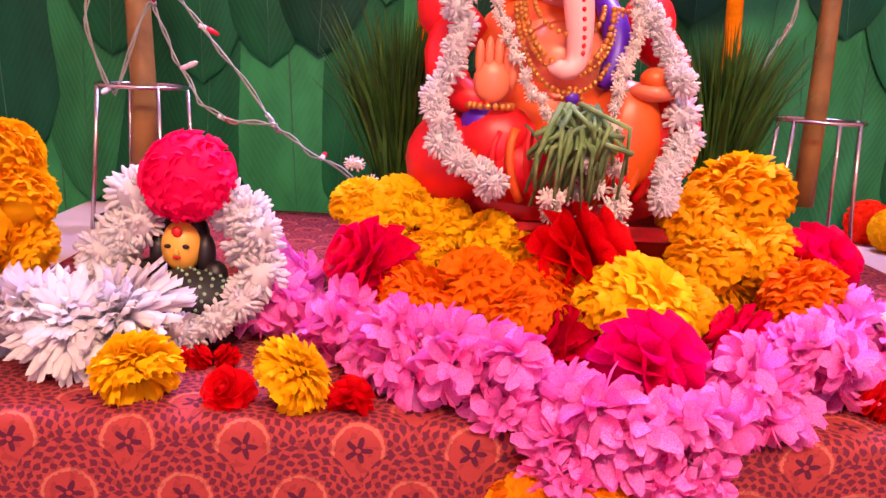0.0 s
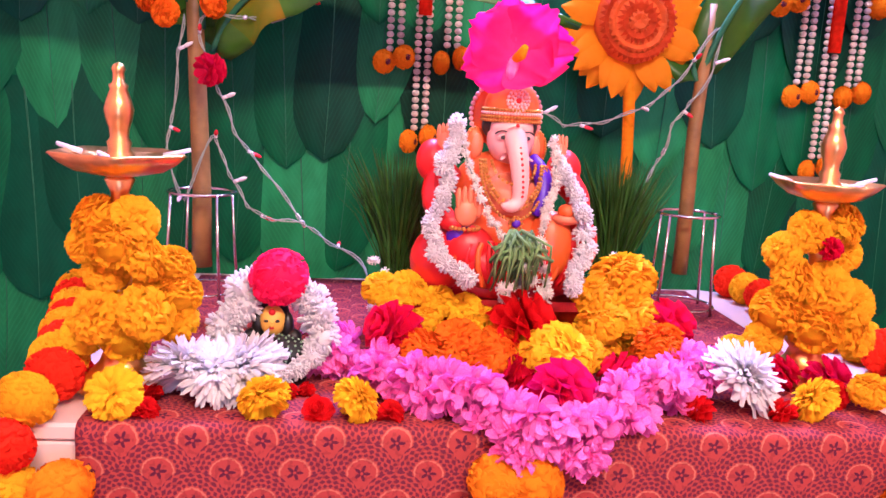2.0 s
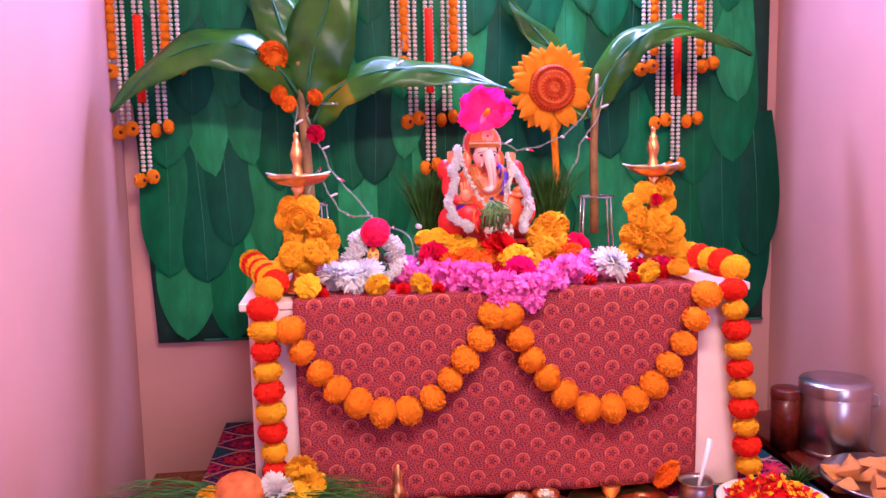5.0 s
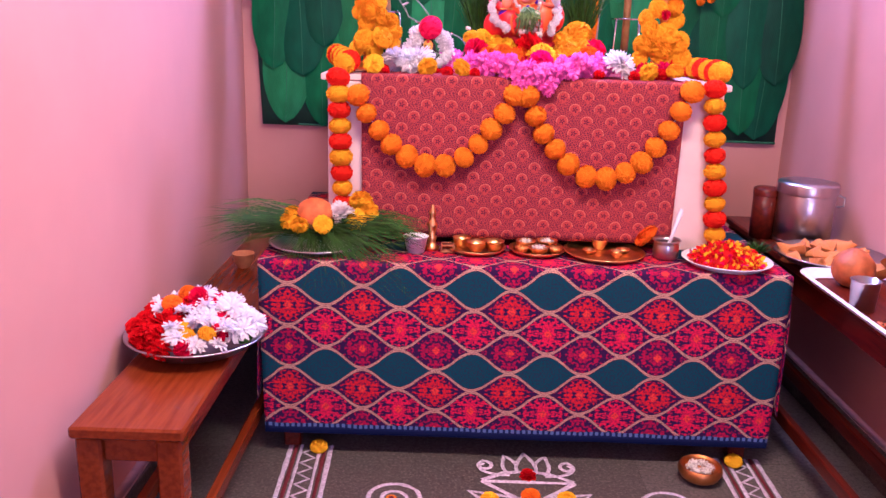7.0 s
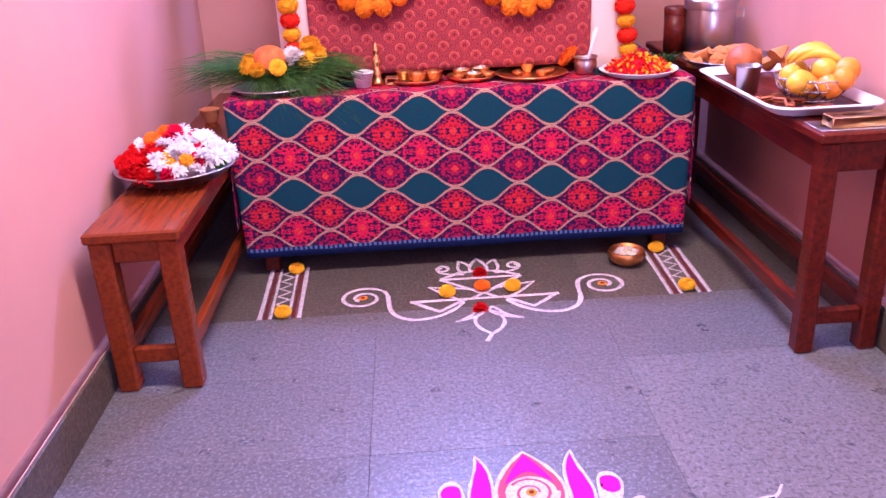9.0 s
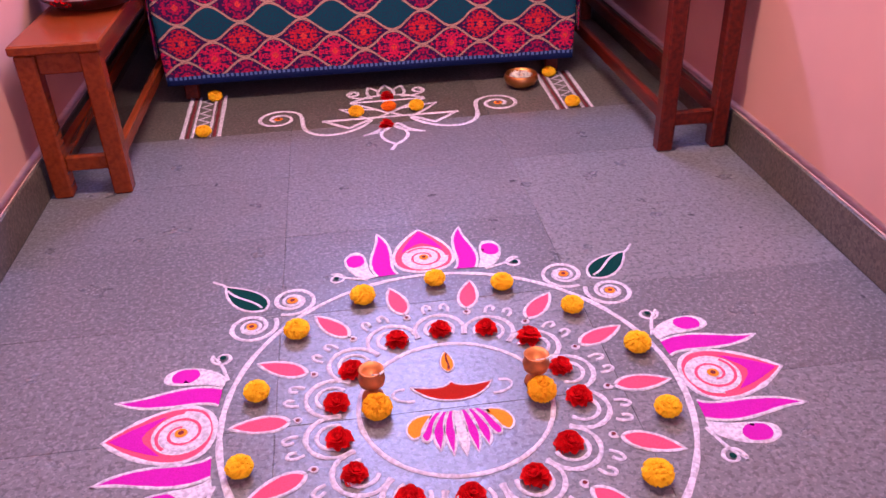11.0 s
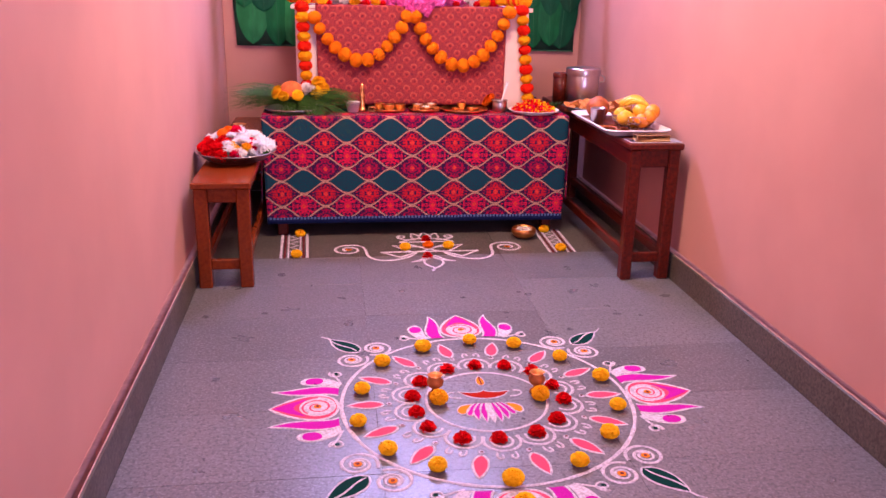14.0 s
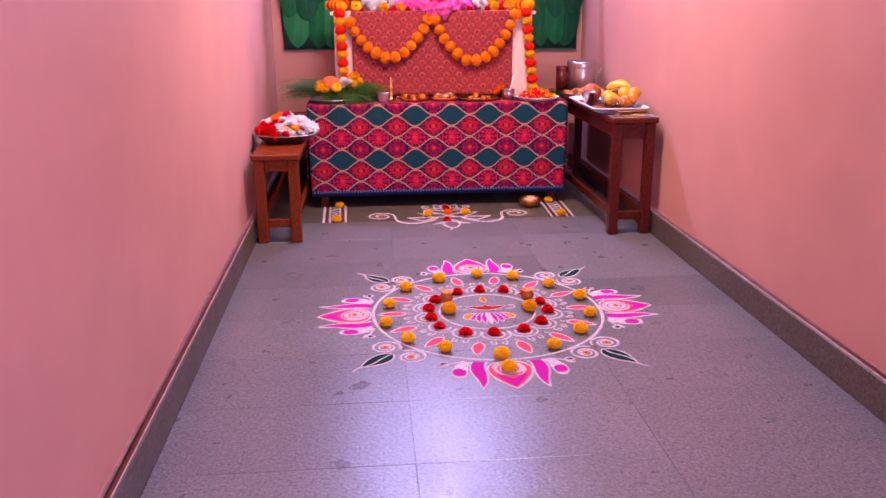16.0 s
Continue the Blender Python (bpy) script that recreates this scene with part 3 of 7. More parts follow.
def backdrop_leaf(kind, green):
    """A broad leaf blade hanging tip down, 1 m long, lying flat, with its rib and a rolled edge."""
    rng = random.Random(kind)
    wob = [rng.uniform(-0.05, 0.05) for _ in range(4)]
    blunt = rng.uniform(0.50, 0.68)

    def half(t):
        if t <= 0.55:
            return 0.5 * (0.84 + 0.16 * math.sin(t / 0.55 * math.pi / 2))
        k = (t - 0.55) / 0.45
        return 0.5 * max(0.0, 1 - k ** 1.9) ** blunt

    def fn(s, t):
        u = s * 2 - 1
        x = u * half(t) + wob[0] * math.sin(t * 3)
        y = -0.10 * (1 - abs(u) ** 1.6) - 0.12 * t + 0.02 * math.sin(t * 7 + u * 3 + wob[1] * 40) + 0.03 * u * wob[2] * 10
        return (x, y, -t)

    mb = Mb().grid(10, 22, fn)
    pts = [(wob[0] * math.sin(t * 3), -0.112 - 0.12 * t + 0.02 * math.sin(t * 7 + wob[1] * 40), -t * 0.985) for t in [i / 12 for i in range(13)]]
    mb.tube(pts, [0.011 * (1 - 0.75 * i / 12) for i in range(13)], 5, 1)
    return mb.mesh("leaf", [green, LEAF_RIB])


leaf_kinds = [backdrop_leaf(k, (LEAF_A, LEAF_B, LEAF_C, LEAF_A, LEAF_C)[k % 5]) for k in range(10)]
rng = random.Random(5)
TIPS = (2.42, 2.10, 1.83, 1.58, 1.30, 1.00)
for row_n, tip in enumerate(TIPS):
    x = MX0 + (0.11 if row_n % 2 else 0.055)
    while x < MX1 - 0.05:
        wd = rng.uniform(0.16, 0.225)
        low = tip + (rng.uniform(-0.075, 0.075) if tip > 1.1 else rng.uniform(0.0, 0.03))
        L = min(rng.uniform(0.50, 0.60), MZ1 + 0.03 - low) if tip > 2.2 else rng.uniform(0.48, 0.58)
        zt = low + L
        yy = -0.052 + 0.008 * row_n - rng.uniform(0, 0.010)
        xs = min(max(x - 0.06 * (low - MZ0) / (MZ1 - MZ0), MX0 + wd * 0.42 - 0.06 * (low - MZ0)), MX1 - wd * 0.50)
        part("leaf", leaf_kinds[rng.randrange(10)], None, mat_ob, m=pose(xs, yy, zt, 0, rng.uniform(-4, 4), 0) @ Matrix.Diagonal((wd, 0.09, L, 1)))
        x += rng.uniform(0.105, 0.145)
bt = part("hem", Mb().grid(40, 2, lambda s, t: (back_fn(s, 0)[0], -0.004, back_fn(s, 0)[2] - 0.002 + 0.010 * t)), LEAF_RIB, mat_ob, "pale stitched hem")
solid(bt, 0.003, 0.0)

# ---- flowers ----
def petal(L, W, curl=0.3, cup=0.2, notch=0.0, nu=2, nv=3, base=0.35, tip=0.80):
    """A petal along +z from the origin, opening towards +x. Returns vertices and faces."""
    vs, fs = [], []
    for j in range(nv + 1):
        t = j / nv
        w = W / 2 * (base + (1 - base) * math.sin(math.pi * min(1.0, 0.12 + t * tip)))
        a = curl * t
        for i in range(nu + 1):
            u = i / nu * 2 - 1
            zt = L * t * math.cos(a * 0.5) - (notch * L * (1 - abs(u)) if j == nv else 0) - (0.10 * L * abs(u) if j == nv else 0)
            vs.append((L * t * math.sin(a) * 0.6 - cup * W * (1 - u * u) * math.sin(math.pi * t * 0.8), u * w, zt))
    for j in range(nv):
        for i in range(nu):
            a = j * (nu + 1) + i
            fs.append((a, a + 1, a + nu + 2, a + nu + 1))
    return vs, fs


def dirs(n, th0, th1, rng, jit=0.12):
    out = []
    for i in range(n):
        c = math.cos(radians(th0)) + (math.cos(radians(th1)) - math.cos(radians(th0))) * (i + 0.5) / n
        th, ph = math.acos(max(-1, min(1, c))), i * 2.399963
        out.append((th + rng.uniform(-jit, jit), ph + rng.uniform(-jit, jit)))
    return out


def bloom(n, R, th1, r0, Lr, Wr, curl, seed, mi=0, core=0.7, squash=0.8, cup=0.2, notch=0.0, core_mi=None, mb=None, lift=0.0, tip=0.80, twist=30):
    """A round flower head of n petals over a core; th1 is how far down the petals go."""
    rng = random.Random(seed)
    mb = mb or Mb()
    for th, ph in dirs(n, 0, th1, rng):
        L, W = R * Lr * rng.uniform(0.85, 1.15), R * Wr * rng.uniform(0.85, 1.15)
        vs, fs = petal(L, W, curl * rng.uniform(0.5, 1.4), cup, notch, tip=tip)
        m = pose(0, 0, 0, 0, 0, math.degrees(ph)) @ pose(0, 0, 0, 0, math.degrees(th) - lift, 0) @ pose(0, 0, R * r0, 0, 0, rng.uniform(-twist, twist))
        o = len(mb.v)
        mb.add(vs, fs, mi, m)
    mb.v = [(x, y, z * squash) for x, y, z in mb.v]
    if core:
        mb.ell((0, 0, 0), (R * core, R * core, R * core * squash), 10, 7, mi if core_mi is None else core_mi)
    return mb


def marigold(mat_, seed):
    return bloom(300, 1.0, 142, 0.62, 0.36, 0.25, 0.7, seed, notch=0.16, core=0.68, squash=0.84, cup=0.34, tip=0.52, twist=65).mesh("marigold", [mat_])


def mum(mat_, seed, n=120):
    """Chrysanthemum with long narrow petals."""
    mb = bloom(140, 1.0, 66, 0.06, 0.66, 0.14, 0.35, seed + 500, core=0.0, squash=1.0, cup=0.4)
    mb = bloom(int(n * 1.2), 1.0, 106, 0.25, 0.76, 0.175, 0.5, seed, core=0.30, squash=0.85, cup=0.4, mb=mb)
    return mb.mesh("chrysanthemum", [mat_])


def frilly(mat_, seed):
    """A dense ruffled head of short blunt petals."""
    mb = bloom(150, 1.0, 62, 0.10, 0.58, 0.17, 0.5, seed + 500, core=0.0, squash=1.0, cup=0.4, tip=0.55, twist=60)
    mb = bloom(320, 1.0, 140, 0.34, 0.62, 0.19, 0.6, seed, core=0.30, squash=0.8, cup=0.4, notch=0.12, tip=0.55, twist=60, mb=mb)
    return mb.mesh("chrysanthemum", [mat_])


def rose(mat_, seed):
    """Layers of broad cupped petals round a tight heart."""
    rng = random.Random(seed)
    mb = Mb()
    for k, (n, th, L, W) in enumerate(((5, 8, 0.5, 0.6), (7, 24, 0.72, 0.8), (8, 46, 0.9, 0.95), (9, 68, 0.98, 1.0), (8, 88, 0.95, 1.0))):
        for i in range(n):
            vs, fs = petal(L, W * rng.uniform(0.9, 1.1), 0.5 + 0.15 * k, -0.32, 0.06, 4, 5)
            mb.add(vs, fs, 0, pose(0, 0, -0.12 * k, 0, 0, 360 * i / n + 29 * k + rng.uniform(-8, 8)) @ pose(0, 0, 0, 0, th + rng.uniform(-6, 6), 0))
    mb.ell((0, 0, 0.12), (0.16, 0.16, 0.2), 10, 6)
    return mb.mesh("rose", [mat_])


def blossom_cluster(mat_, seed, n=36):
    """A loose tuft of crumpled petals."""
    rng = random.Random(seed)
    mb = Mb()
    for th, ph in dirs(n, 0, 150, rng, 0.3):
        vs, fs = petal(rng.uniform(0.7, 1.05), rng.uniform(0.42, 0.66), rng.uniform(0.3, 1.4), rng.uniform(-0.35, 0.3), 0.12, 3, 3, 0.25)
        mb.add(vs, fs, 0, pose(0, 0, 0, 0, 0, math.degrees(ph)) @ pose(0, 0, 0, 0, math.degrees(th), 0) @ pose(0, 0, 0.22, 0, 0, rng.uniform(-70, 70)))
    return mb.mesh("blossom", [mat_])


def pompom(mat_, seed):
    """A cloth marigold: a ball of many short ruffled tabs round a soft core."""
    mb = bloom(260, 1.0, 178, 0.86, 0.17, 0.24, 0.9, seed, notch=0.10, core=0.94, squash=0.95, cup=0.25, tip=0.50, twist=80)
    return mb.mesh("pompom", [mat_])


def jasmine(mat_, seed, n=34):
    """A tuft of small pointed buds."""
    rng = random.Random(seed)
    mb = Mb()
    for th, ph in dirs(n, 0, 160, rng, 0.3):
        m = pose(0, 0, 0, 0, 0, math.degrees(ph)) @ pose(0, 0, 0, 0, math.degrees(th), 0)
        mb.tube([(0, 0, 0.2), (0, 0, 0.55), (0, 0, 0.85), (0, 0, 1.0)], [0.04, 0.06, 0.105, 0.03], 5, 0, m)
    mb.ell((0, 0, 0), (0.60, 0.60, 0.60), 10, 7)
    return mb.mesh("jasmine_tuft", [mat_])


MARI = {"yellow": [marigold(YEL, s) for s in (1, 2, 3)], "amber": [marigold(AMB, s) for s in (4, 5, 6)], "orange": [marigold(ORG, s) for s in (7, 8)]}
MUMY, MUMW = [frilly(YEL, 11), frilly(YEL, 12)], [mum(WPET, 13, 170), mum(WPET, 14, 170)]
ROSER, ROSEC = [rose(RED, 21), rose(RED, 22)], [rose(CRIM, 23), rose(CRIM, 24)]
TUFT = [blossom_cluster(PINK, s) for s in range(31, 36)]
POM = {"o": [pompom(BALL_O, s) for s in (41, 42, 43)], "y": [pompom(BALL_Y, s) for s in (44, 45)], "r": [pompom(BALL_R, s) for s in (46, 47)]}
CARN = [pompom(mat("hot_pink_rose_petals", (1.0, 0.016, 0.13), 0.55, var=0.15, scale=30, island=0.08, spec=0.1, thin=0.4), 61)]
JAS = [jasmine(CREAM, s) for s in (51, 52)]
JASW = [jasmine(WPET, s, 72) for s in (53, 54)]
frng = random.Random(99)


def flower(name, meshes, x, y, z, r, label, category="flower", group="", tilt=(0, 0), flat=1.0):
    ob = new(name, frng.choice(meshes))
    ob.matrix_basis = pose(x, y, z, tilt[0], tilt[1], frng.uniform(0, 360)) @ Matrix.Diagonal((r, r, r * flat, 1))
    return tagged(ob, label, category, group)


LAYERS = ((5, 8, 0.5, 0.6), (7, 24, 0.72, 0.8), (8, 46, 0.9, 0.95), (9, 68, 0.98, 1.0), (8, 88, 0.95, 1.0))
ROSE_PETALS = {}
for shade, m_ in (("red", RED), ("crimson", CRIM), ("pink", HOT)):
    ROSE_PETALS[shade] = [Mb().add(*petal(L, W, 0.5 + 0.15 * k, -0.32, 0.06, 4, 5)).mesh("petal", [m_]) for k, (n, th, L, W) in enumerate(LAYERS)]
    ROSE_PETALS[shade].append(Mb().ell((0, 0, 0.12), (0.16, 0.16, 0.2), 10, 6).mesh("heart", [m_]))


def open_rose(shade, x, y, z, r, label, group, tilt):
    """A rose whose cupped petals are parts of their own, in five layers round a tight heart."""
    ob = new("rose")
    ob.matrix_basis = pose(x, y, z, tilt[0], tilt[1], frng.uniform(0, 360)) @ Matrix.Diagonal((r, r, r, 1))
    tagged(ob, label, "flower", group)
    for k, (n, th, L, W) in enumerate(LAYERS):
        for i in range(n):
            part("petal", ROSE_PETALS[shade][k], None, ob, m=pose(0, 0, -0.12 * k, 0, 0, 360 * i / n + 29 * k + frng.uniform(-8, 8)) @ pose(0, 0, 0, 0, th + frng.uniform(-6, 6), 0))
    part("heart", ROSE_PETALS[shade][5], None, ob)
    return ob


# pompom swags pinned to the altar cloth
def pompom_garland(name, pts, kinds, r, label, flat=(1, 1, 1)):
    g = thing(name, label, "garland", "pompom garlands of the altar", at=pts[0])
    o = Vector(pts[0])
    for i, p in enumerate(pts):
        d = Vector(pts[min(i + 1, len(pts) - 1)]) - Vector(pts[max(i - 1, 0)])
        q = d.to_track_quat("Z", "X").to_matrix().to_4x4()
        rr = r * frng.uniform(0.92, 1.08)
        part("pompom", frng.choice(POM[kinds[i % len(kinds)]]), None, g, m=Matrix.Translation(Vector(p) - o) @ q @ pose(0, 0, 0, 0, 0, frng.uniform(0, 360)) @ Matrix.Diagonal((rr * flat[0], rr * flat[1], rr * flat[2], 1)))
    part("thread", Mb().tube([tuple(Vector(p) - o) for p in pts], 0.002, 5), CORD, g)
    return g


def swag(x0, z0, x1, z1, drop, n, y):
    """Evenly spaced points along a hanging curve between two pins."""
    fine = []
    for i in range(241):
        t = i / 240
        fine.append(Vector((x0 + (x1 - x0) * t, y, z0 + (z1 - z0) * t - drop * (1 - (2 * t - 1) ** 2) ** 0.92)))
    run = [0.0]
    for a, b in zip(fine, fine[1:]):
        run.append(run[-1] + (b - a).length)
    pts, k = [], 0
    for i in range(n):
        want = run[-1] * i / (n - 1)
        while k < 239 and run[k + 1] < want:
            k += 1
        p = fine[k].lerp(fine[k + 1], (want - run[k]) / max(1e-9, run[k + 1] - run[k]))
        pts.append((p.x + frng.uniform(-0.004, 0.004), p.y, p.z + frng.uniform(-0.005, 0.005)))
    return pts


pompom_garland("pompom_garland", swag(-0.615, 1.232, -0.088, 1.245, 0.245, 12, 0.462), "o", 0.0395, "hanging swag of bright orange pompoms on the altar cloth", (1.0, 1.0, 0.95))
pompom_garland("pompom_garland", swag(-0.040, 1.245, 0.512, 1.272, 0.292, 13, 0.462), "o", 0.0395, "hanging swag of bright orange pompoms on the altar cloth", (1.0, 1.0, 0.95))
side_l = [(-0.76 + 0.015 * i, 1.0 - 0.062 * i, 1.338) for i in range(8)] + [(-0.668, 0.505, 1.328)] + [(-0.683 + 0.002 * i, 0.462, 1.285 - 0.054 * i) for i in range(10)]
pompom_garland("pompom_garland", side_l, "yr", 0.039, "garland of yellow and red pompoms running over the altar edge", (1.02, 1.0, 0.86))
side_r = [(0.60 + 0.004 * i, 1.30 - 0.066 * i, 1.334) for i in range(11)] + [(0.612, 0.50, 1.338)] + [(0.588 + 0.0065 * i, 0.462, 1.285 - 0.056 * i) for i in range(10)]
pompom_garland("pompom_garland", side_r, "ry", 0.039, "garland of red and yellow pompoms running over the altar edge", (1.02, 1.0, 0.86))

# ---- the statue ----
def gold_chain(mb, pts, r, mi):
    for a, b in zip(pts, pts[1:]):
        d = (Vector(b) - Vector(a)).length
        n = max(1, int(d / (r * 1.7)))
        for i in range(n):
            p = Vector(a).lerp(Vector(b), i / n)
            mb.ell(p, (r, r, r), 6, 4, mi)


def statue():
    """A seated elephant-headed clay figure, as one mesh."""
    mb = Mb()
    SKIN, ORANGE, RD, GOLD, BLUE, PALE, BLACK = range(7)
    # seat, legs and knees
    mb.ell((0, 0.02, 0.035), (0.128, 0.085, 0.05), 26, 10, RD)
    mb.ell((0, -0.03, 0.080), (0.108, 0.070, 0.046), 26, 12, RD)
    mb.ell((-0.100, -0.035, 0.080), (0.045, 0.05, 0.050), 18, 10, RD)
    mb.ell((0.114, -0.035, 0.112), (0.036, 0.045, 0.052), 18, 10, RD)
    mb.ell((0.068, -0.058, 0.112), (0.038, 0.032, 0.056), 18, 10, ORANGE)
    mb.ell((-0.055, -0.060, 0.100), (0.042, 0.030, 0.040), 18, 10, RD)
    for sx in (-1, 1):
        for i in range(6):
            mb.tube(bez((sx * (0.028 + 0.014 * i), -0.096 + 0.006 * i, 0.122 - 0.004 * i), (sx * (0.036 + 0.017 * i), -0.106 + 0.008 * i, 0.095), (sx * (0.028 + 0.016 * i), -0.104 + 0.008 * i, 0.068), (sx * (0.018 + 0.016 * i), -0.096 + 0.008 * i, 0.05), 6), 0.0045, 6, (RD, ORANGE)[i % 2])
    # belly, chest, shawl and sash
    mb.ell((0, -0.012, 0.128), (0.074, 0.062, 0.058), 24, 14, ORANGE)
    mb.ell((0.006, -0.030, 0.178), (0.050, 0.040, 0.044), 20, 12, SKIN)
    mb.ell((0, 0.004, 0.195), (0.080, 0.045, 0.058), 22, 12, ORANGE)
    mb.tube(bez((0.040, -0.020, 0.244), (0.062, -0.050, 0.215), (0.056, -0.062, 0.185), (0.040, -0.066, 0.160), 8), [0.009, 0.012, 0.014, 0.014, 0.013, 0.012, 0.011, 0.009, 0.007], 10, BLUE)
    mb.ell((-0.070, -0.058, 0.116), (0.024, 0.022, 0.028), 16, 10, BLUE)
    mb.ell((0.092, -0.050, 0.138), (0.012, 0.016, 0.014), 12, 8, BLUE)
    for x, z in ((-0.112, 0.230), (0.098, 0.224)):
        mb.ell((x, 0.008, z), (0.028, 0.030, 0.034), 16, 10, RD)
    # arms: two raised behind, one blessing, one holding a sweet
    mb.tube(bez((-0.085, 0.0, 0.220), (-0.125, -0.015, 0.190), (-0.115, -0.050, 0.140), (-0.068, -0.064, 0.140), 8), [0.024, 0.024, 0.023, 0.022, 0.021, 0.020, 0.018, 0.016, 0.014], 12, RD)
    mb.tube(bez((0.080, 0.0, 0.220), (0.122, -0.015, 0.200), (0.124, -0.050, 0.165), (0.094, -0.066, 0.162), 8), [0.024, 0.023, 0.022, 0.020, 0.019, 0.018, 0.016, 0.014, 0.013], 12, RD)
    for x, z in ((-0.098, 0.258), (0.086, 0.250)):
        mb.ell((x, -0.004, z), (0.012, 0.011, 0.020), 12, 8, SKIN)
        for i in range(4):
            mb.ell((x - 0.009 + 0.006 * i, -0.006, z + 0.020 - 0.002 * abs(i - 1.5)), (0.0034, 0.004, 0.013), 8, 6, SKIN)
        gold_chain(mb, [(x + 0.013 * math.cos(a), -0.004 + 0.012 * math.sin(a), z - 0.016) for a in [k * math.pi / 6 for k in range(13)]], 0.003, GOLD)
    mb.ell((-0.066, -0.074, 0.160), (0.018, 0.010, 0.021), 14, 10, SKIN)
    for i in range(4):
        mb.ell((-0.079 + i * 0.0088, -0.076, 0.186 - 0.003 * abs(i - 1.5)), (0.0046, 0.0055, 0.017), 8, 6, SKIN)
    mb.ell((-0.047, -0.076, 0.166), (0.005, 0.006, 0.013), 8, 6, SKIN)
    gold_chain(mb, [(-0.066 + 0.021 * math.cos(a), -0.070 + 0.016 * math.sin(a), 0.137) for a in [k * math.pi / 9 for k in range(19)]], 0.0038, GOLD)
    mb.ell((0.088, -0.074, 0.158), (0.024, 0.020, 0.010), 14, 8, SKIN)
    mb.ell((0.086, -0.080, 0.170), (0.014, 0.013, 0.011), 12, 8, ORANGE)
    gold_chain(mb, [(0.100 + 0.015 * math.cos(a), -0.062 + 0.016 * math.sin(a), 0.160) for a in [k * math.pi / 8 for k in range(17)]], 0.003, GOLD)
    # head, ears and trunk
    mb.ell((0.0, 0.020, 0.306), (0.0545, 0.009, 0.055), 28, 14, ORANGE)
    mb.ell((0.003, -0.004, 0.290), (0.044, 0.036, 0.030), 20, 12, BLACK)
    mb.ell((0.003, -0.020, 0.270), (0.037, 0.037, 0.038), 24, 16, PALE)
    mb.ell((0.003, -0.024, 0.288), (0.034, 0.033, 0.024), 20, 12, PALE)
    for sx, ex in ((-1, -0.051), (1, 0.047)):
        mb.ell((ex, -0.004, 0.260), (0.015, 0.011, 0.028), 16, 10, ORANGE)
        mb.ell((ex - sx * 0.003, -0.010, 0.258), (0.010, 0.008, 0.020), 14, 9, SKIN)
        gold_chain(mb, [(ex + 0.015 * math.cos(a), -0.010, 0.258 + 0.027 * math.sin(a)) for a in [math.pi * (0.5 + sx * -0.0 + k / 10) if sx < 0 else math.pi * (-0.5 + k / 10) for k in range(11)]], 0.0022, GOLD)
        mb.ell((0.004 + sx * 0.018, -0.0535, 0.275), (0.0085, 0.004, 0.0055), 10, 6, PALE)
        mb.ell((0.004 + sx * 0.018, -0.0565, 0.2745), (0.0050, 0.0028, 0.0034), 10, 6, BLACK)
        mb.tube(bez((0.004 + sx * 0.010, -0.0575, 0.281), (0.004 + sx * 0.016, -0.0575, 0.286), (0.004 + sx * 0.025, -0.054, 0.285), (0.004 + sx * 0.030, -0.050, 0.279), 6), 0.0012, 6, BLACK)
        mb.tube([(0.006 + sx * 0.014, -0.050, 0.248), (0.006 + sx * 0.024, -0.068, 0.242)], [0.0045, 0.0015], 8, PALE)
    trunk = bez((0.004, -0.048, 0.278), (0.005, -0.080, 0.262), (0.014, -0.078, 0.215), (0.013, -0.076, 0.190), 12)
    trunk += bez((0.012, -0.076, 0.184), (0.009, -0.078, 0.172), (-0.006, -0.082, 0.170), (-0.010, -0.084, 0.180), 6)
    mb.tube(trunk, [0.0178 - 0.00052 * i for i in range(len(trunk))], 14, PALE)
    for i in range(11):
        p = trunk[2 + i]
        mb.ell((p[0] + 0.002, p[1] - 0.0164 + 0.0005 * i, p[2]), (0.0023, 0.0022, 0.0023), 6, 4, RD)
    mb.ell((0.006, -0.0585, 0.2925), (0.003, 0.002, 0.0036), 8, 6, RD)
    # crown, its rosette and the beaded halo
    mb.lathe([(0.0415, 0.296), (0.044, 0.302), (0.0435, 0.314), (0.041, 0.330), (0.034, 0.345), (0.019, 0.357), (0.0, 0.361)], 26, ORANGE, m=pose(0.003, -0.010, 0))
    for k in range(4):
        for i in range(30):
            a = math.pi * (1.0 + i / 29)
            r = 0.0455 - 0.0004 * k
            mb.ell((0.003 + r * math.cos(a), -0.010 + r * math.sin(a), 0.299 + 0.0055 * k), (0.0026, 0.0026, 0.0026), 6, 4, (GOLD, GOLD, PALE, GOLD)[k])
    for rad, n in ((0.016, 18), (0.011, 12), (0.006, 7)):
        for i in range(n):
            a = 2 * math.pi * i / n
            mb.ell((0.005 + rad * math.cos(a), -0.0535 + 0.35 * (0.016 - rad) * -1, 0.330 + rad * math.sin(a)), (0.0027, 0.0022, 0.0027), 6, 4, PALE)
    mb.ell((0.005, -0.057, 0.330), (0.0045, 0.003, 0.0045), 10, 6, RD)
    for i in range(31):
        a = math.pi * (-0.18 + 1.36 * i / 30)
        mb.ell((0.056 * math.cos(a), 0.016, 0.306 + 0.057 * math.sin(a)), (0.0040, 0.0040, 0.0040), 7, 5, PALE)
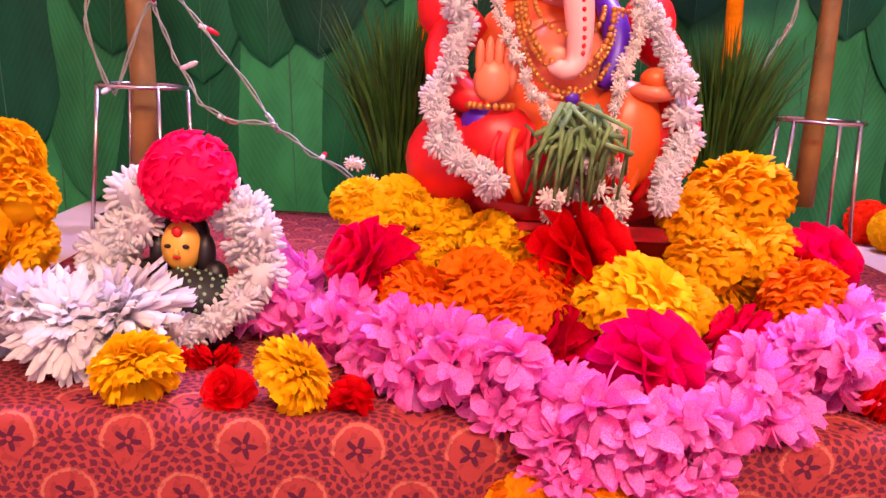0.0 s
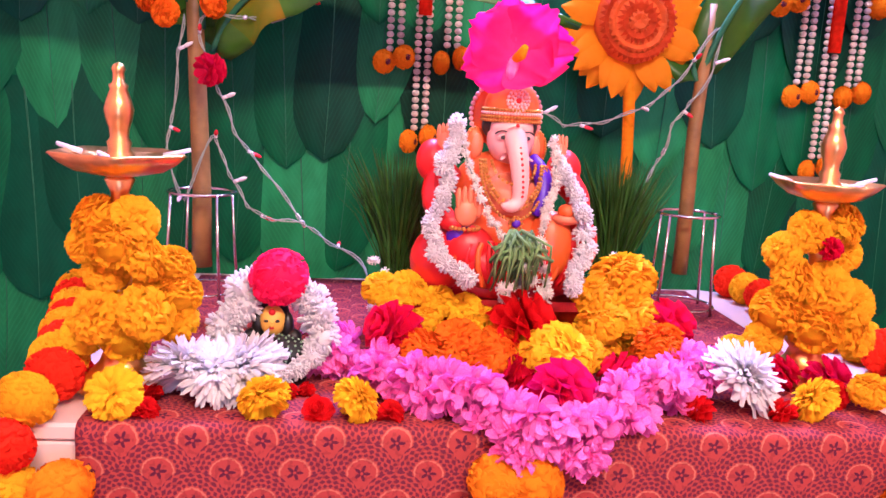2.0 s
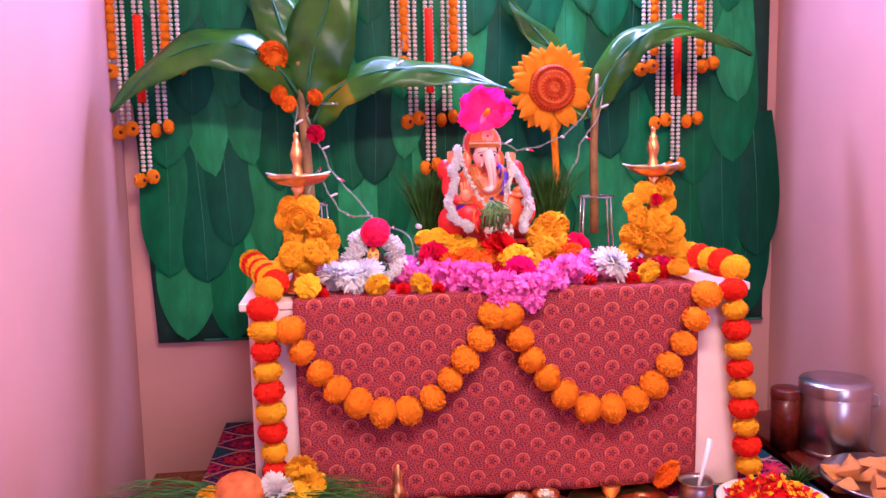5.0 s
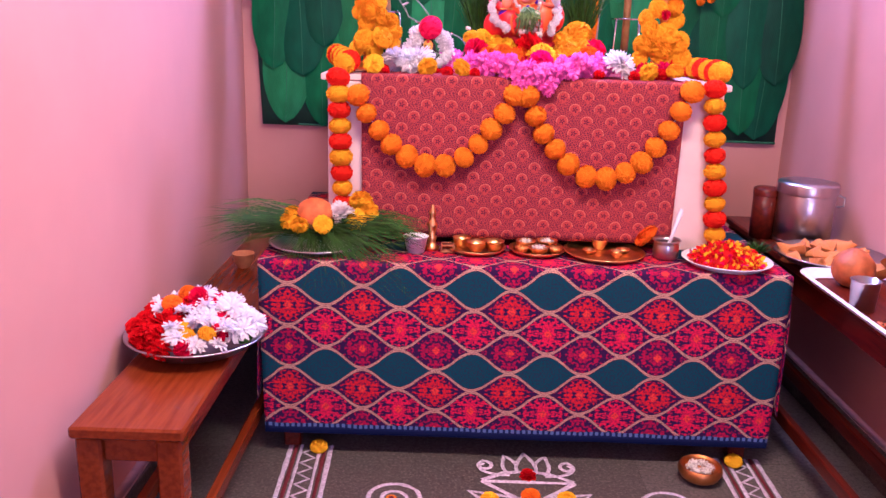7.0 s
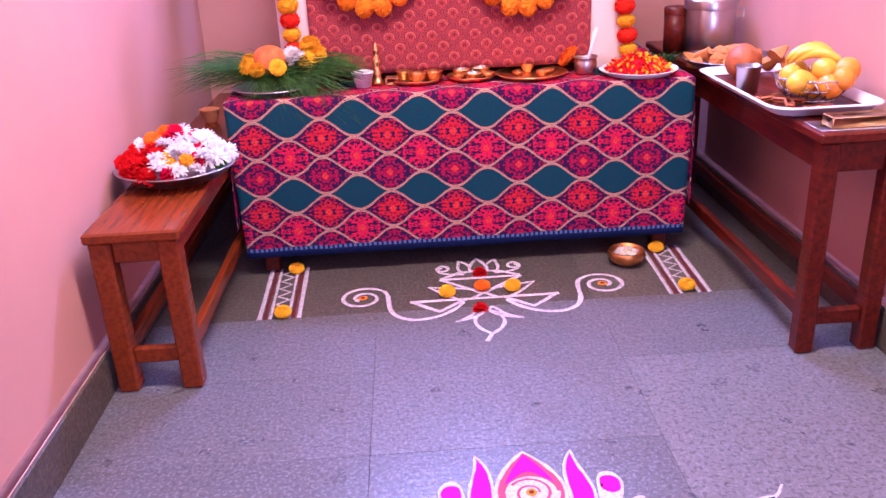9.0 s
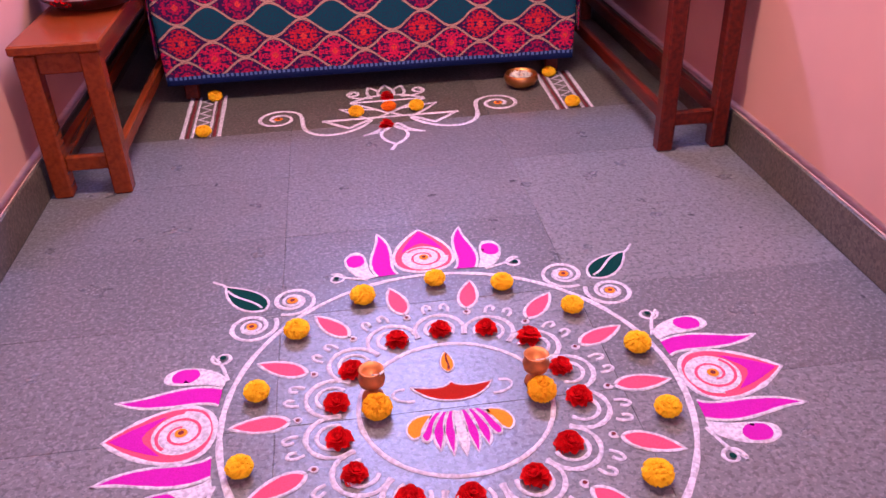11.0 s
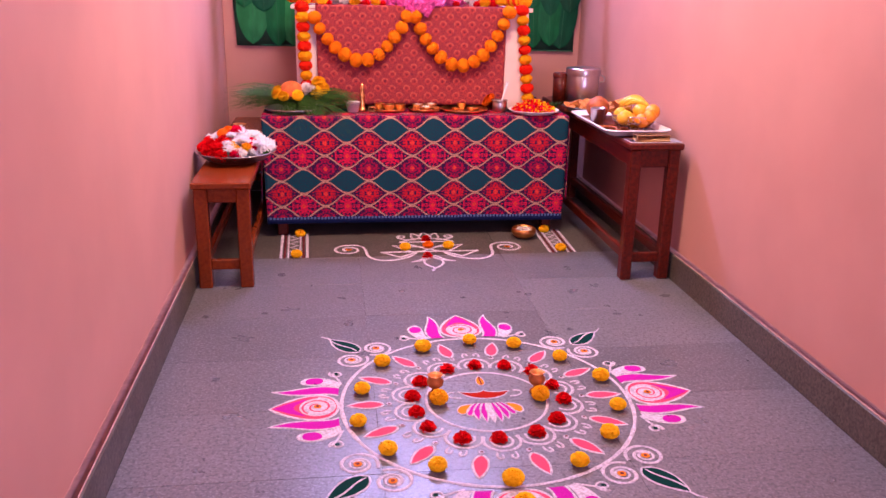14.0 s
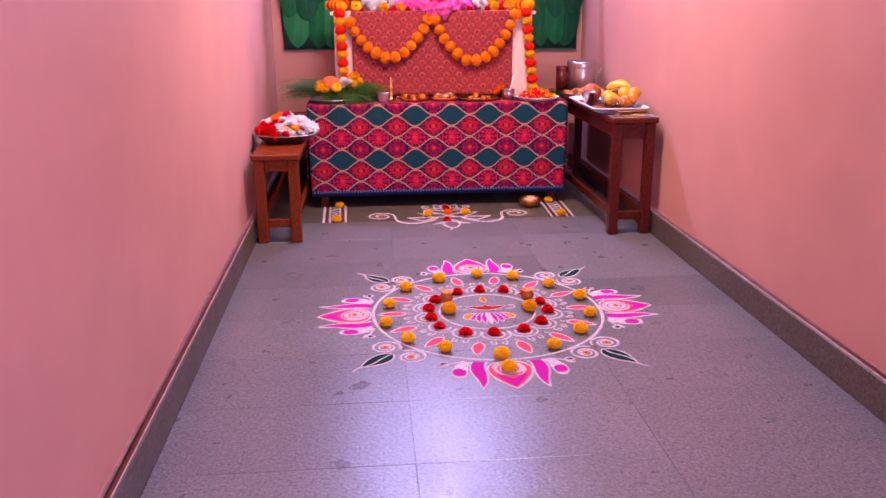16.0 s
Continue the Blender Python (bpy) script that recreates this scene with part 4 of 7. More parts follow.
    # necklaces and pendant
    for w, dip, g in ((0.034, 0.200, 0.0030), (0.044, 0.160, 0.0036), (0.048, 0.150, 0.0026), (0.052, 0.128, 0.0030)):
        gold_chain(mb, bez((0.006 - w, -0.045, 0.238), (0.006 - w * 0.9, -0.092, dip - 0.004), (0.006 + w * 0.9, -0.092, dip - 0.004), (0.006 + w, -0.045, 0.238), 14), g, GOLD)
    mb.ell((0.010, -0.080, 0.148), (0.0068, 0.004, 0.0068), 12, 8, BLUE)
    for i in range(10):
        a = i * math.pi / 5
        mb.ell((0.010 + 0.0095 * math.cos(a), -0.078, 0.148 + 0.0095 * math.sin(a)), (0.0026, 0.002, 0.0026), 6, 4, GOLD)
    cols = [mat("peach_statue_skin", (0.86, 0.22, 0.10), 0.35, var=0.12), mat("orange_statue_paint", (0.88, 0.13, 0.018), 0.35, var=0.2, scale=20), mat("red_statue_paint", (0.80, 0.012, 0.012), 0.4, var=0.2, scale=20),
            mat("gold_statue_paint", (0.70, 0.30, 0.06), 0.3, 0.6, var=0.2), mat("violet_statue_paint", (0.10, 0.010, 0.46), 0.4, var=0.2), mat("pale_pink_statue_paint", (0.90, 0.46, 0.42), 0.35, var=0.06), mat("black_statue_paint", (0.02, 0.015, 0.015), 0.4)]
    return solo("elephant_headed_statue", mb, cols, "painted clay statue of a seated elephant-headed figure in red and orange", "statue", at=(-0.045, 0.795, 1.390))


statue()
solo("pedestal", Mb().box(-0.15, 0.15, -0.09, 0.10, 0.0, 0.115, 0.012), mat("red_pedestal_cloth", (0.62, 0.012, 0.015), 0.8, var=0.3, scale=60), "low red cloth-covered pedestal under the statue", "pedestal", at=(-0.045, 0.80, TOP + 0.001))

# the doll with its black beaded wrap
doll = Mb()
doll.lathe([(0.0, 0.0), (0.05, 0.0), (0.052, 0.012), (0.045, 0.034), (0.03, 0.055), (0.016, 0.066)], 20, 1)
for i in range(130):
    a, k = i * 2.4, (i % 5)
    doll.ell((0.049 * (1 - 0.13 * k) * math.cos(a), 0.049 * (1 - 0.13 * k) * math.sin(a), 0.014 + 0.011 * k), (0.0034, 0.0034, 0.0034), 6, 4, 3 if i % 3 else 4)
doll.ell((0.010, -0.022, 0.046), (0.044, 0.030, 0.024), 20, 12, 1)
for i in range(110):
    a, k = i * 2.4, math.acos(1 - 1.3 * (i + 0.5) / 110)
    doll.ell((0.010 + 0.0445 * math.sin(k) * math.cos(a), -0.022 - 0.0305 * math.cos(k), 0.046 + 0.0245 * math.sin(k) * math.sin(a)), (0.0017, 0.0017, 0.0017), 6, 4, 3)
doll.ell((0, -0.005, 0.088), (0.0185, 0.018, 0.024), 18, 12, 0)
doll.ell((0, 0.006, 0.093), (0.023, 0.019, 0.028), 18, 12, 2)
for sx in (-1, 1):
    doll.ell((sx * 0.021, -0.002, 0.080), (0.009, 0.012, 0.020), 12, 8, 2)
    doll.ell((sx * 0.030, -0.006, 0.062), (0.012, 0.012, 0.014), 12, 8, 2)
    doll.tube([(sx * 0.016, -0.018, 0.066), (sx * 0.006, -0.026, 0.060), (0, -0.027, 0.059)], 0.003, 6, 4)
    doll.ell((sx * 0.008, -0.022, 0.091), (0.0034, 0.002, 0.0022), 8, 5, 2)
doll.ell((0, -0.0225, 0.081), (0.004, 0.002, 0.0018), 8, 5, 5)
doll.ell((0, -0.021, 0.104), (0.005, 0.003, 0.005), 8, 5, 5)
doll.ell((0, -0.024, 0.086), (0.003, 0.003, 0.004), 8, 5, 0)
solo("doll", doll, [mat("yellow_doll_face", (0.80, 0.42, 0.06), 0.4, var=0.08), mat("black_doll_wrap", (0.02, 0.022, 0.02), 0.6, var=0.3, scale=80), mat("black_doll_hair", (0.012, 0.008, 0.008), 0.4), mat("pale_green_beads", (0.30, 0.50, 0.30), 0.3), mat("gold_beads", (0.6, 0.4, 0.08), 0.3, 0.6), mat("red_doll_paint", (0.6, 0.01, 0.01), 0.4)],
     "small yellow-faced doll in a black beaded wrap", "doll", at=(-0.388, 0.672, TOP + 0.002))

# ---- flowers on the altar ----
G1 = "flowers heaped before the statue"
for x, y, z, r in [(-0.233, 0.740, 1.425, 0.040), (-0.191, 0.730, 1.428, 0.042), (-0.148, 0.720, 1.412, 0.040), (-0.106, 0.710, 1.402, 0.040), (-0.079, 0.700, 1.388, 0.038), (-0.211, 0.700, 1.400, 0.038), (-0.166, 0.690, 1.388, 0.036), (-0.20, 0.72, 1.355, 0.045), (-0.13, 0.70, 1.35, 0.045)]:
    flower("marigold", MARI["yellow"], x, y, z, r * 0.82, "fluffy yellow marigold head in the heap before the statue", group=G1, tilt=(25 + 18 * math.sin(90 * x), 22 * math.cos(70 * x)))
for x, y, z, r in [(-0.172, 0.630, 1.360, 0.042), (-0.124, 0.640, 1.370, 0.044), (-0.061, 0.630, 1.372, 0.038), (-0.085, 0.600, 1.358, 0.034), (0.184, 0.650, 1.370, 0.046), (-0.15, 0.60, 1.335, 0.036), (0.02, 0.64, 1.35, 0.042)]:
    flower("marigold", MARI["orange"], x, y, z, r, "fluffy deep orange marigold head in the heap before the statue", group=G1, tilt=(35, 0))
for x, y, z, r in [(0.154, 0.760, 1.445, 0.060), (0.104, 0.700, 1.392, 0.044), (0.100, 0.730, 1.425, 0.040), (0.158, 0.710, 1.402, 0.044), (0.062, 0.630, 1.360, 0.036), (0.13, 0.73, 1.35, 0.05), (0.19, 0.74, 1.37, 0.045), (0.06, 0.70, 1.355, 0.042)]:
    flower("marigold", MARI["amber"], x, y, z, r, "fluffy amber marigold head in the heap before the statue", group=G1, tilt=(25, 0))
for x, y, z, r in [(0.017, 0.600, 1.372, 0.052), (-0.012, 0.615, 1.370, 0.036)]:
    flower("marigold", MARI["yellow"], x, y, z, r, "bright lemon yellow marigold head in the heap before the statue", group=G1, tilt=(35, 0))
for kind, lab, x, y, z, r in [("crimson", "deep crimson", -0.232, 0.650, 1.392, 0.046), ("red", "bright red", -0.006, 0.650, 1.410, 0.056), ("pink", "magenta", 0.018, 0.515, 1.362, 0.046), ("crimson", "deep crimson", -0.057, 0.600, 1.345, 0.036), ("crimson", "deep crimson", 0.098, 0.610, 1.350, 0.036), ("crimson", "deep crimson", 0.228, 0.700, 1.400, 0.046)]:
    open_rose(kind, x, y, z, r, lab + " rose facing out of the heap before the statue", G1, (62, 0))

# pink petal garland laid in an arc round the heap
pg = thing("pink_garland", "thick garland of crumpled pink petals drooping over the altar edge", "garland", at=(0, 0.5, TOP))
prng = random.Random(4)
knots = [(-0.300, 0.745, 0.075), (-0.302, 0.690, 0.035), (-0.265, 0.640, 0.036), (-0.222, 0.600, 0.036), (-0.178, 0.560, 0.040), (-0.136, 0.530, 0.044), (-0.095, 0.508, 0.046), (-0.055, 0.485, 0.030), (-0.009, 0.474, 0.014), (0.043, 0.482, 0.026), (0.095, 0.512, 0.038), (0.142, 0.540, 0.048), (0.185, 0.580, 0.046), (0.235, 0.630, 0.05), (0.262, 0.69, 0.05)]
for (ax, ay, az), (bx, by, bz) in zip(knots, knots[1:]):
    for i in range(6):
        t = i / 6
        r = prng.uniform(0.022, 0.032)
        p = (ax + (bx - ax) * t + prng.uniform(-0.02, 0.02), ay + (by - ay) * t - 0.5 + prng.uniform(-0.024, 0.02), max(r * 0.75 if ay > 0.53 else -0.08, az + (bz - az) * t + prng.uniform(-0.03, 0.02)))
        part("blossom", prng.choice(TUFT), None, pg, m=pose(*p, prng.uniform(0, 360), prng.uniform(0, 360), prng.uniform(0, 360)) @ Matrix.Diagonal((r, r, r, 1)))
for i in range(16):
    p = (-0.02 + prng.uniform(-0.055, 0.06), -0.030 + prng.uniform(-0.015, 0.01), -0.012 - prng.uniform(0.0, 0.045) + 0.02)
    part("blossom", prng.choice(TUFT), None, pg, m=pose(*p, prng.uniform(0, 360), prng.uniform(0, 360), 0) @ Matrix.Diagonal((0.024, 0.024, 0.024, 1)))

G2 = "flowers along the altar edge"
for x, y, z, r in [(-0.569, 0.525, 1.330, 0.040), (-0.384, 0.525, 1.326, 0.038), (-0.266, 0.525, 1.326, 0.037), (0.381, 0.552, 1.328, 0.040)]:
    flower("chrysanthemum", MUMY, x, y, z, r, "yellow chrysanthemum head lying at the altar edge", group=G2, tilt=(55, 0))
for x, y, z, r in [(-0.531, 0.530, 1.313, 0.020), (-0.539, 0.570, 1.319, 0.016), (-0.317, 0.520, 1.316, 0.022), (-0.220, 0.530, 1.315, 0.020), (0.202, 0.550, 1.319, 0.023), (0.326, 0.550, 1.318, 0.022)]:
    flower("rose", ROSER, x, y, z, r, "small red rose lying at the altar edge", group=G2, tilt=(50, 0))
for x, y, z, r in [(-0.490, 0.585, 1.338, 0.058), (-0.415, 0.590, 1.340, 0.060), (-0.452, 0.575, 1.342, 0.050), (0.283, 0.585, 1.346, 0.062)]:
    flower("chrysanthemum", MUMW, x, y, z, r, "large white chrysanthemum with long pointed petals", group=G2, tilt=(38, 0))
for kind, lab, x, y, z, r in [("red", "red", -0.644, 0.640, 1.328, 0.027), ("crimson", "dark crimson", -0.605, 0.655, 1.322, 0.022), ("pink", "hot pink", 0.466, 0.640, 1.338, 0.040), ("crimson", "dark crimson", 0.398, 0.660, 1.340, 0.030), ("red", "red", 0.43, 0.60, 1.325, 0.026)]:
    open_rose(kind, x, y, z, r, lab + " rose lying beside a brass lamp on the altar", G2, (48, 0))
flower("marigold", MARI["amber"], 0.304, 0.660, 1.372, 0.024, "small amber marigold behind the white chrysanthemum", group=G2)
flower("marigold", MARI["amber"], 0.478, 0.575, 1.335, 0.034, "amber marigold beside the pompom garland", group=G2)

# ---- brass lamps dressed with marigolds ----
def oil_lamp(name, at, label, s=1.0):
    t = thing(name, label, "oil lamp", "tall brass lamps of the altar", at=at)
    part("base", Mb().lathe([(0, 0), (0.062, 0), (0.066, 0.006), (0.060, 0.014), (0.044, 0.020), (0.030, 0.034), (0.024, 0.05), (0.034, 0.062), (0.024, 0.072), (0.0, 0.074)], 32), BRASS, t)
    part("stem", Mb().lathe([(0.0, 0.07), (0.018, 0.07), (0.014, 0.10), (0.024, 0.12), (0.014, 0.14), (0.013, 0.20), (0.022, 0.215), (0.013, 0.23), (0.012, 0.268), (0.02, 0.285), (0.012, 0.292), (0.0, 0.292)], 24), BRASS, t)

    def lobes(ph):
        return 1 + 0.16 * (0.5 + 0.5 * math.cos(5 * ph + 0.6)) ** 4

    ds = part("dish", Mb().lathe([(0.0, 0.290), (0.022, 0.290), (0.05, 0.297), (0.066, 0.308), (0.077, 0.320), (0.075, 0.322), (0.062, 0.315), (0.045, 0.305), (0.0, 0.302)], 50, fn=lobes), BRASS, t)
    part("finial", Mb().lathe([(0.0, 0.302), (0.021, 0.304), (0.018, 0.310), (0.019, 0.318), (0.014, 0.324), (0.016, 0.334), (0.012, 0.340), (0.013, 0.352), (0.017, 0.364), (0.019, 0.376), (0.016, 0.388), (0.011, 0.402), (0.0125, 0.407), (0.0075, 0.412), (0.0072, 0.424), (0.009, 0.428), (0.006, 0.434), (0.0, 0.437)], 24), BRASS, t)
    for a in (10, 165, 270):
        part("wick", Mb().tube([(0.055 * math.cos(radians(a)), 0.055 * math.sin(radians(a)), 0.318), (0.090 * math.cos(radians(a)), 0.090 * math.sin(radians(a)), 0.327)], [0.004, 0.003], 6), WPET, ds, "white cotton wick")
    return t


oil_lamp("oil_lamp", (-0.588, 0.632, TOP + 0.002), "tall polished brass oil lamp dressed with yellow marigolds")
oil_lamp("oil_lamp", (0.458, 0.725, TOP + 0.002), "tall polished brass oil lamp dressed with amber marigolds")
G3 = "marigolds strung round a brass lamp"
for x, y, z, r in [(-0.616, 0.620, 1.536, 0.036), (-0.564, 0.605, 1.537, 0.037), (-0.585, 0.588, 1.508, 0.038), (-0.627, 0.620, 1.502, 0.032), (-0.554, 0.605, 1.487, 0.039), (-0.521, 0.630, 1.472, 0.034), (-0.603, 0.620, 1.466, 0.034), (-0.609, 0.600, 1.408, 0.042), (-0.545, 0.590, 1.418, 0.043), (-0.509, 0.620, 1.436, 0.035), (-0.634, 0.620, 1.378, 0.032), (-0.576, 0.608, 1.374, 0.036), (-0.511, 0.630, 1.392, 0.033), (-0.602, 0.640, 1.433, 0.038), (-0.60, 0.66, 1.50, 0.034), (-0.56, 0.66, 1.44, 0.036)]:
    flower("marigold", MARI["amber" if z > 1.45 or frng.random() < 0.5 else "yellow"], x, y, z, r, "golden yellow marigold strung round the brass lamp", group=G3, tilt=(60, 0))
for x, y, z, r in [(0.432, 0.715, 1.545, 0.038), (0.494, 0.725, 1.558, 0.038), (0.395, 0.720, 1.512, 0.035), (0.507, 0.745, 1.506, 0.036), (0.412, 0.710, 1.471, 0.042), (0.465, 0.700, 1.458, 0.046), (0.393, 0.710, 1.414, 0.046), (0.449, 0.690, 1.396, 0.047), (0.515, 0.720, 1.429, 0.046), (0.535, 0.720, 1.377, 0.040), (0.382, 0.720, 1.368, 0.034), (0.459, 0.750, 1.429, 0.045)]:
    flower("marigold", MARI["amber"], x, y, z, r, "amber marigold strung round the brass lamp", group=G3, tilt=(60, 0))
flower("rose", ROSEC, 0.462, 0.685, 1.527, 0.02, "dark red rose tucked among the lamp marigolds", group=G3, tilt=(70, 0))

# ---- jasmine strings ----
def jasmine_string(name, pts, meshes, label, dens=3):
    t = thing(name, label, "flower garland", "white flower strings", at=pts[0][:3])
    o = Vector(pts[0][:3])
    rr = random.Random(len(pts) * 7)
    for a, b in zip(pts, pts[1:] + pts[-1:]):
        for i in range(dens):
            p = Vector(a[:3]).lerp(Vector(b[:3]), i / dens) - o + Vector([rr.uniform(-1, 1) * a[3] * 0.35 for _ in range(3)])
            s = a[3] * rr.uniform(0.7, 1.0)
            part("tuft", rr.choice(meshes), None, t, m=Matrix.Translation(p) @ pose(0, 0, 0, rr.uniform(0, 360), rr.uniform(0, 360), 0) @ Matrix.Diagonal((s, s, s, 1)))
    part("thread", Mb().tube([tuple(Vector(p[:3]) - o) for p in pts], 0.0015, 5), CORD, t)
    return t


jasmine_string("jasmine_string", [(-0.421, 0.680, 1.435, 0.028), (-0.437, 0.670, 1.413, 0.030), (-0.448, 0.665, 1.386, 0.030), (-0.452, 0.662, 1.361, 0.026), (-0.455, 0.67, 1.335, 0.026)], JASW, "white flower string arched beside the doll")
jasmine_string("jasmine_string", [(-0.342, 0.680, 1.438, 0.028), (-0.329, 0.670, 1.412, 0.030), (-0.317, 0.660, 1.387, 0.030), (-0.326, 0.648, 1.360, 0.026), (-0.343, 0.628, 1.338, 0.022), (-0.372, 0.610, 1.322, 0.020), (-0.40, 0.605, 1.320, 0.018)], JASW, "white flower string arched beside the doll")
for x, y, z, m_, lab in ((-0.352, 0.600, 1.313, ROSER, "small coral red"), (-0.338, 0.604, 1.312, ROSER, "small coral red"), (-0.372, 0.602, 1.312, ROSER, "small coral red")):
    flower("rosebud", m_, x, y, z, 0.013, lab + " bud lying before the doll", group="buds before the doll", tilt=(50, 0))
flower("cloth_flower", ROSEC, -0.535, 1.075, 1.745, 0.032, "dark red cloth flower tied low on the banana shoot", tilt=(80, 0))
flower("rose", CARN, -0.380, 0.662, 1.455, 0.043, "round hot pink rose resting on top of the doll", tilt=(40, 0))
jasmine_string("jasmine_string", [(-0.129, 0.745, 1.678, 0.018), (-0.139, 0.736, 1.645, 0.018), (-0.147, 0.727, 1.610, 0.018), (-0.145, 0.718, 1.582, 0.018), (-0.162, 0.709, 1.545, 0.018), (-0.163, 0.699, 1.518, 0.018), (-0.153, 0.690, 1.494, 0.018), (-0.130, 0.681, 1.472, 0.018), (-0.107, 0.672, 1.458, 0.018)], JASW, "thick white flower garland hung round the statue")
jasmine_string("jasmine_string", [(0.033, 0.740, 1.632, 0.016), (0.043, 0.728, 1.605, 0.016), (0.056, 0.717, 1.582, 0.016), (0.061, 0.705, 1.560, 0.016)], JASW, "short white flower garland over the statue's arm")
jasmine_string("jasmine_string", [(0.074, 0.715, 1.528, 0.018), (0.071, 0.704, 1.505, 0.018), (0.065, 0.694, 1.484, 0.018), (0.055, 0.683, 1.466, 0.018), (0.043, 0.672, 1.452, 0.018)], JASW, "thick white flower garland over the statue's knee")
jasmine_string("jasmine_string", [(-0.124, 0.740, 1.683, 0.009), (-0.119, 0.732, 1.650, 0.009), (-0.112, 0.723, 1.622, 0.009), (-0.098, 0.715, 1.592, 0.009), (-0.084, 0.707, 1.562, 0.009), (-0.069, 0.698, 1.535, 0.009), (-0.051, 0.690, 1.512, 0.009)], JAS, "thin cream bud string hung on the statue's chest", 4)
jasmine_string("jasmine_string", [(0.017, 0.740, 1.668, 0.010), (0.022, 0.730, 1.640, 0.010), (0.021, 0.720, 1.602, 0.010), (0.013, 0.710, 1.572, 0.010), (0.005, 0.700, 1.548, 0.010), (0.001, 0.690, 1.512, 0.010)], JAS, "thin cream bud string hung on the statue's chest", 4)

# stems with buds before the statue's lap
bq = thing("bud_bunch", "bunch of green stems with small white buds at the statue's lap", "flower bunch", at=(-0.036, 0.672, 1.470))
brng = random.Random(8)
PALESTEM = mat("pale_green_stems", (0.22, 0.36, 0.12), 0.6, var=0.6, scale=40, spec=0.15)
st = Mb()
for i in range(90):
    a = brng.uniform(0, 360)
    e = (brng.uniform(-0.045, 0.045), brng.uniform(-0.02, 0.02), brng.uniform(-0.035, 0.045))
    st.tube([(brng.uniform(-0.022, 0.022), e[1] * 0.3, brng.uniform(0.035, 0.066)), (e[0] * 0.8 + brng.uniform(-0.012, 0.012), e[1] - 0.014, brng.uniform(0.02, 0.048)), e], [0.0026, 0.0024, 0.0016], 5)
part("stem_bundle", st, PALESTEM, bq)
for i in range(22):
    part("bud", brng.choice(JAS), None, bq, m=pose(brng.uniform(-0.06, 0.06), brng.uniform(-0.02, 0.015), brng.uniform(-0.055, 0.02), brng.uniform(0, 360), 0, 0) @ Matrix.Diagonal((0.011, 0.011, 0.011, 1)))
for x, y, z in ((-0.225, 0.80, 1.465), (0.158, 0.83, 1.48)):
    ob = thing("bud_sprig", "sprig of pale cream buds beside the statue", "flower bunch", "bud sprigs", at=(x, y, z))
    for i in range(14):
        part("bud", brng.choice(JAS), None, ob, m=pose(brng.uniform(-0.022, 0.022), brng.uniform(-0.02, 0.02), brng.uniform(-0.10, 0.005), brng.uniform(0, 360), brng.uniform(0, 360), 0) @ Matrix.Diagonal((0.0085, 0.0085, 0.0085, 1)))

# hot pink hibiscus on the crown
HIBI = mat("hot_pink_cloth_petals", (0.95, 0.012, 0.20), 0.55, col2=(0.97, 0.045, 0.30), scale=16, bump=0.15, spec=0.12, thin=0.35)
hib = thing("hibiscus", "large hot pink cloth hibiscus fixed on the statue's crown", "flower", at=(-0.050, 0.775, 1.778))
for i, (ang, ln) in enumerate(((-112, 0.078), (-62, 0.084), (-14, 0.074), (36, 0.080), (84, 0.084), (128, 0.06))):
    def pf(s, t, i=i, ln=ln):
        u = s * 2 - 1
        w = 0.050 * math.sin(math.pi * min(1, 0.12 + 0.72 * t))
        return (u * w * (1 + 0.05 * math.sin(9 * t + i)), -0.018 - 0.034 * t * t + 0.010 * math.sin(u * 6 + i) * t * t + 0.004 * math.sin(u * 15 + 2 * i) * t, ln * t * (1 + 0.04 * math.sin(u * 11 + i * 2)) - 0.014 * u * u * t)
    part("petal", Mb().grid(14, 10, pf), HIBI, hib, m=pose(0, -0.010 * (i % 2), 0.012, 0, ang, 0) @ pose(0, 0, 0, -6 + 8 * (i % 2), 0, 0))
part("stamen", Mb().tube([(0, -0.02, 0), (0.004, -0.06, 0.008), (0.006, -0.075, 0.018)], [0.006, 0.008, 0.005], 8), AMB, hib, "yellow stamen")
part("throat", Mb().ell((0.0, -0.030, -0.010), (0.009, 0.010, 0.020), 12, 8, m=pose(0, 0, 0, 0, 12, 0)), PINK, hib, "pale pink throat")

# ---- durva grass tufts behind the statue ----
def grass_tuft(name, at, n, h, spread, seed, label, lean=0.0, kind=""):
    rr = random.Random(seed)
    mb = Mb()
    for i in range(n):
        a, d = rr.uniform(0, 2 * math.pi), rr.uniform(0.1, 1.0) * spread
        L = h * rr.uniform(0.65, 1.05)
        e = Vector((d * math.cos(a) + lean * rr.uniform(0.5, 1), d * math.sin(a) * 0.6, L))
        b = Vector((rr.uniform(-0.012, 0.012), rr.uniform(-0.012, 0.012), 0))
        mid = b.lerp(e, 0.5) + Vector((0, 0, 0.15 * h))
        w = Vector((rr.uniform(-1, 1), rr.uniform(-1, 1), 0)).normalized() * rr.uniform(0.0012, 0.0022)
        q = [b, b.lerp(mid, 0.6), mid.lerp(e, 0.3), e]
        vs = [q[0] - w, q[0] + w, q[1] - w, q[1] + w, q[2] - w * 0.8, q[2] + w * 0.8, q[3]]
        mb.add(vs, [(0, 1, 3, 2), (2, 3, 5, 4), (4, 5, 6)])
    return solo(name, mb, GRASS, label, "grass", "durva grass tufts", at=at)


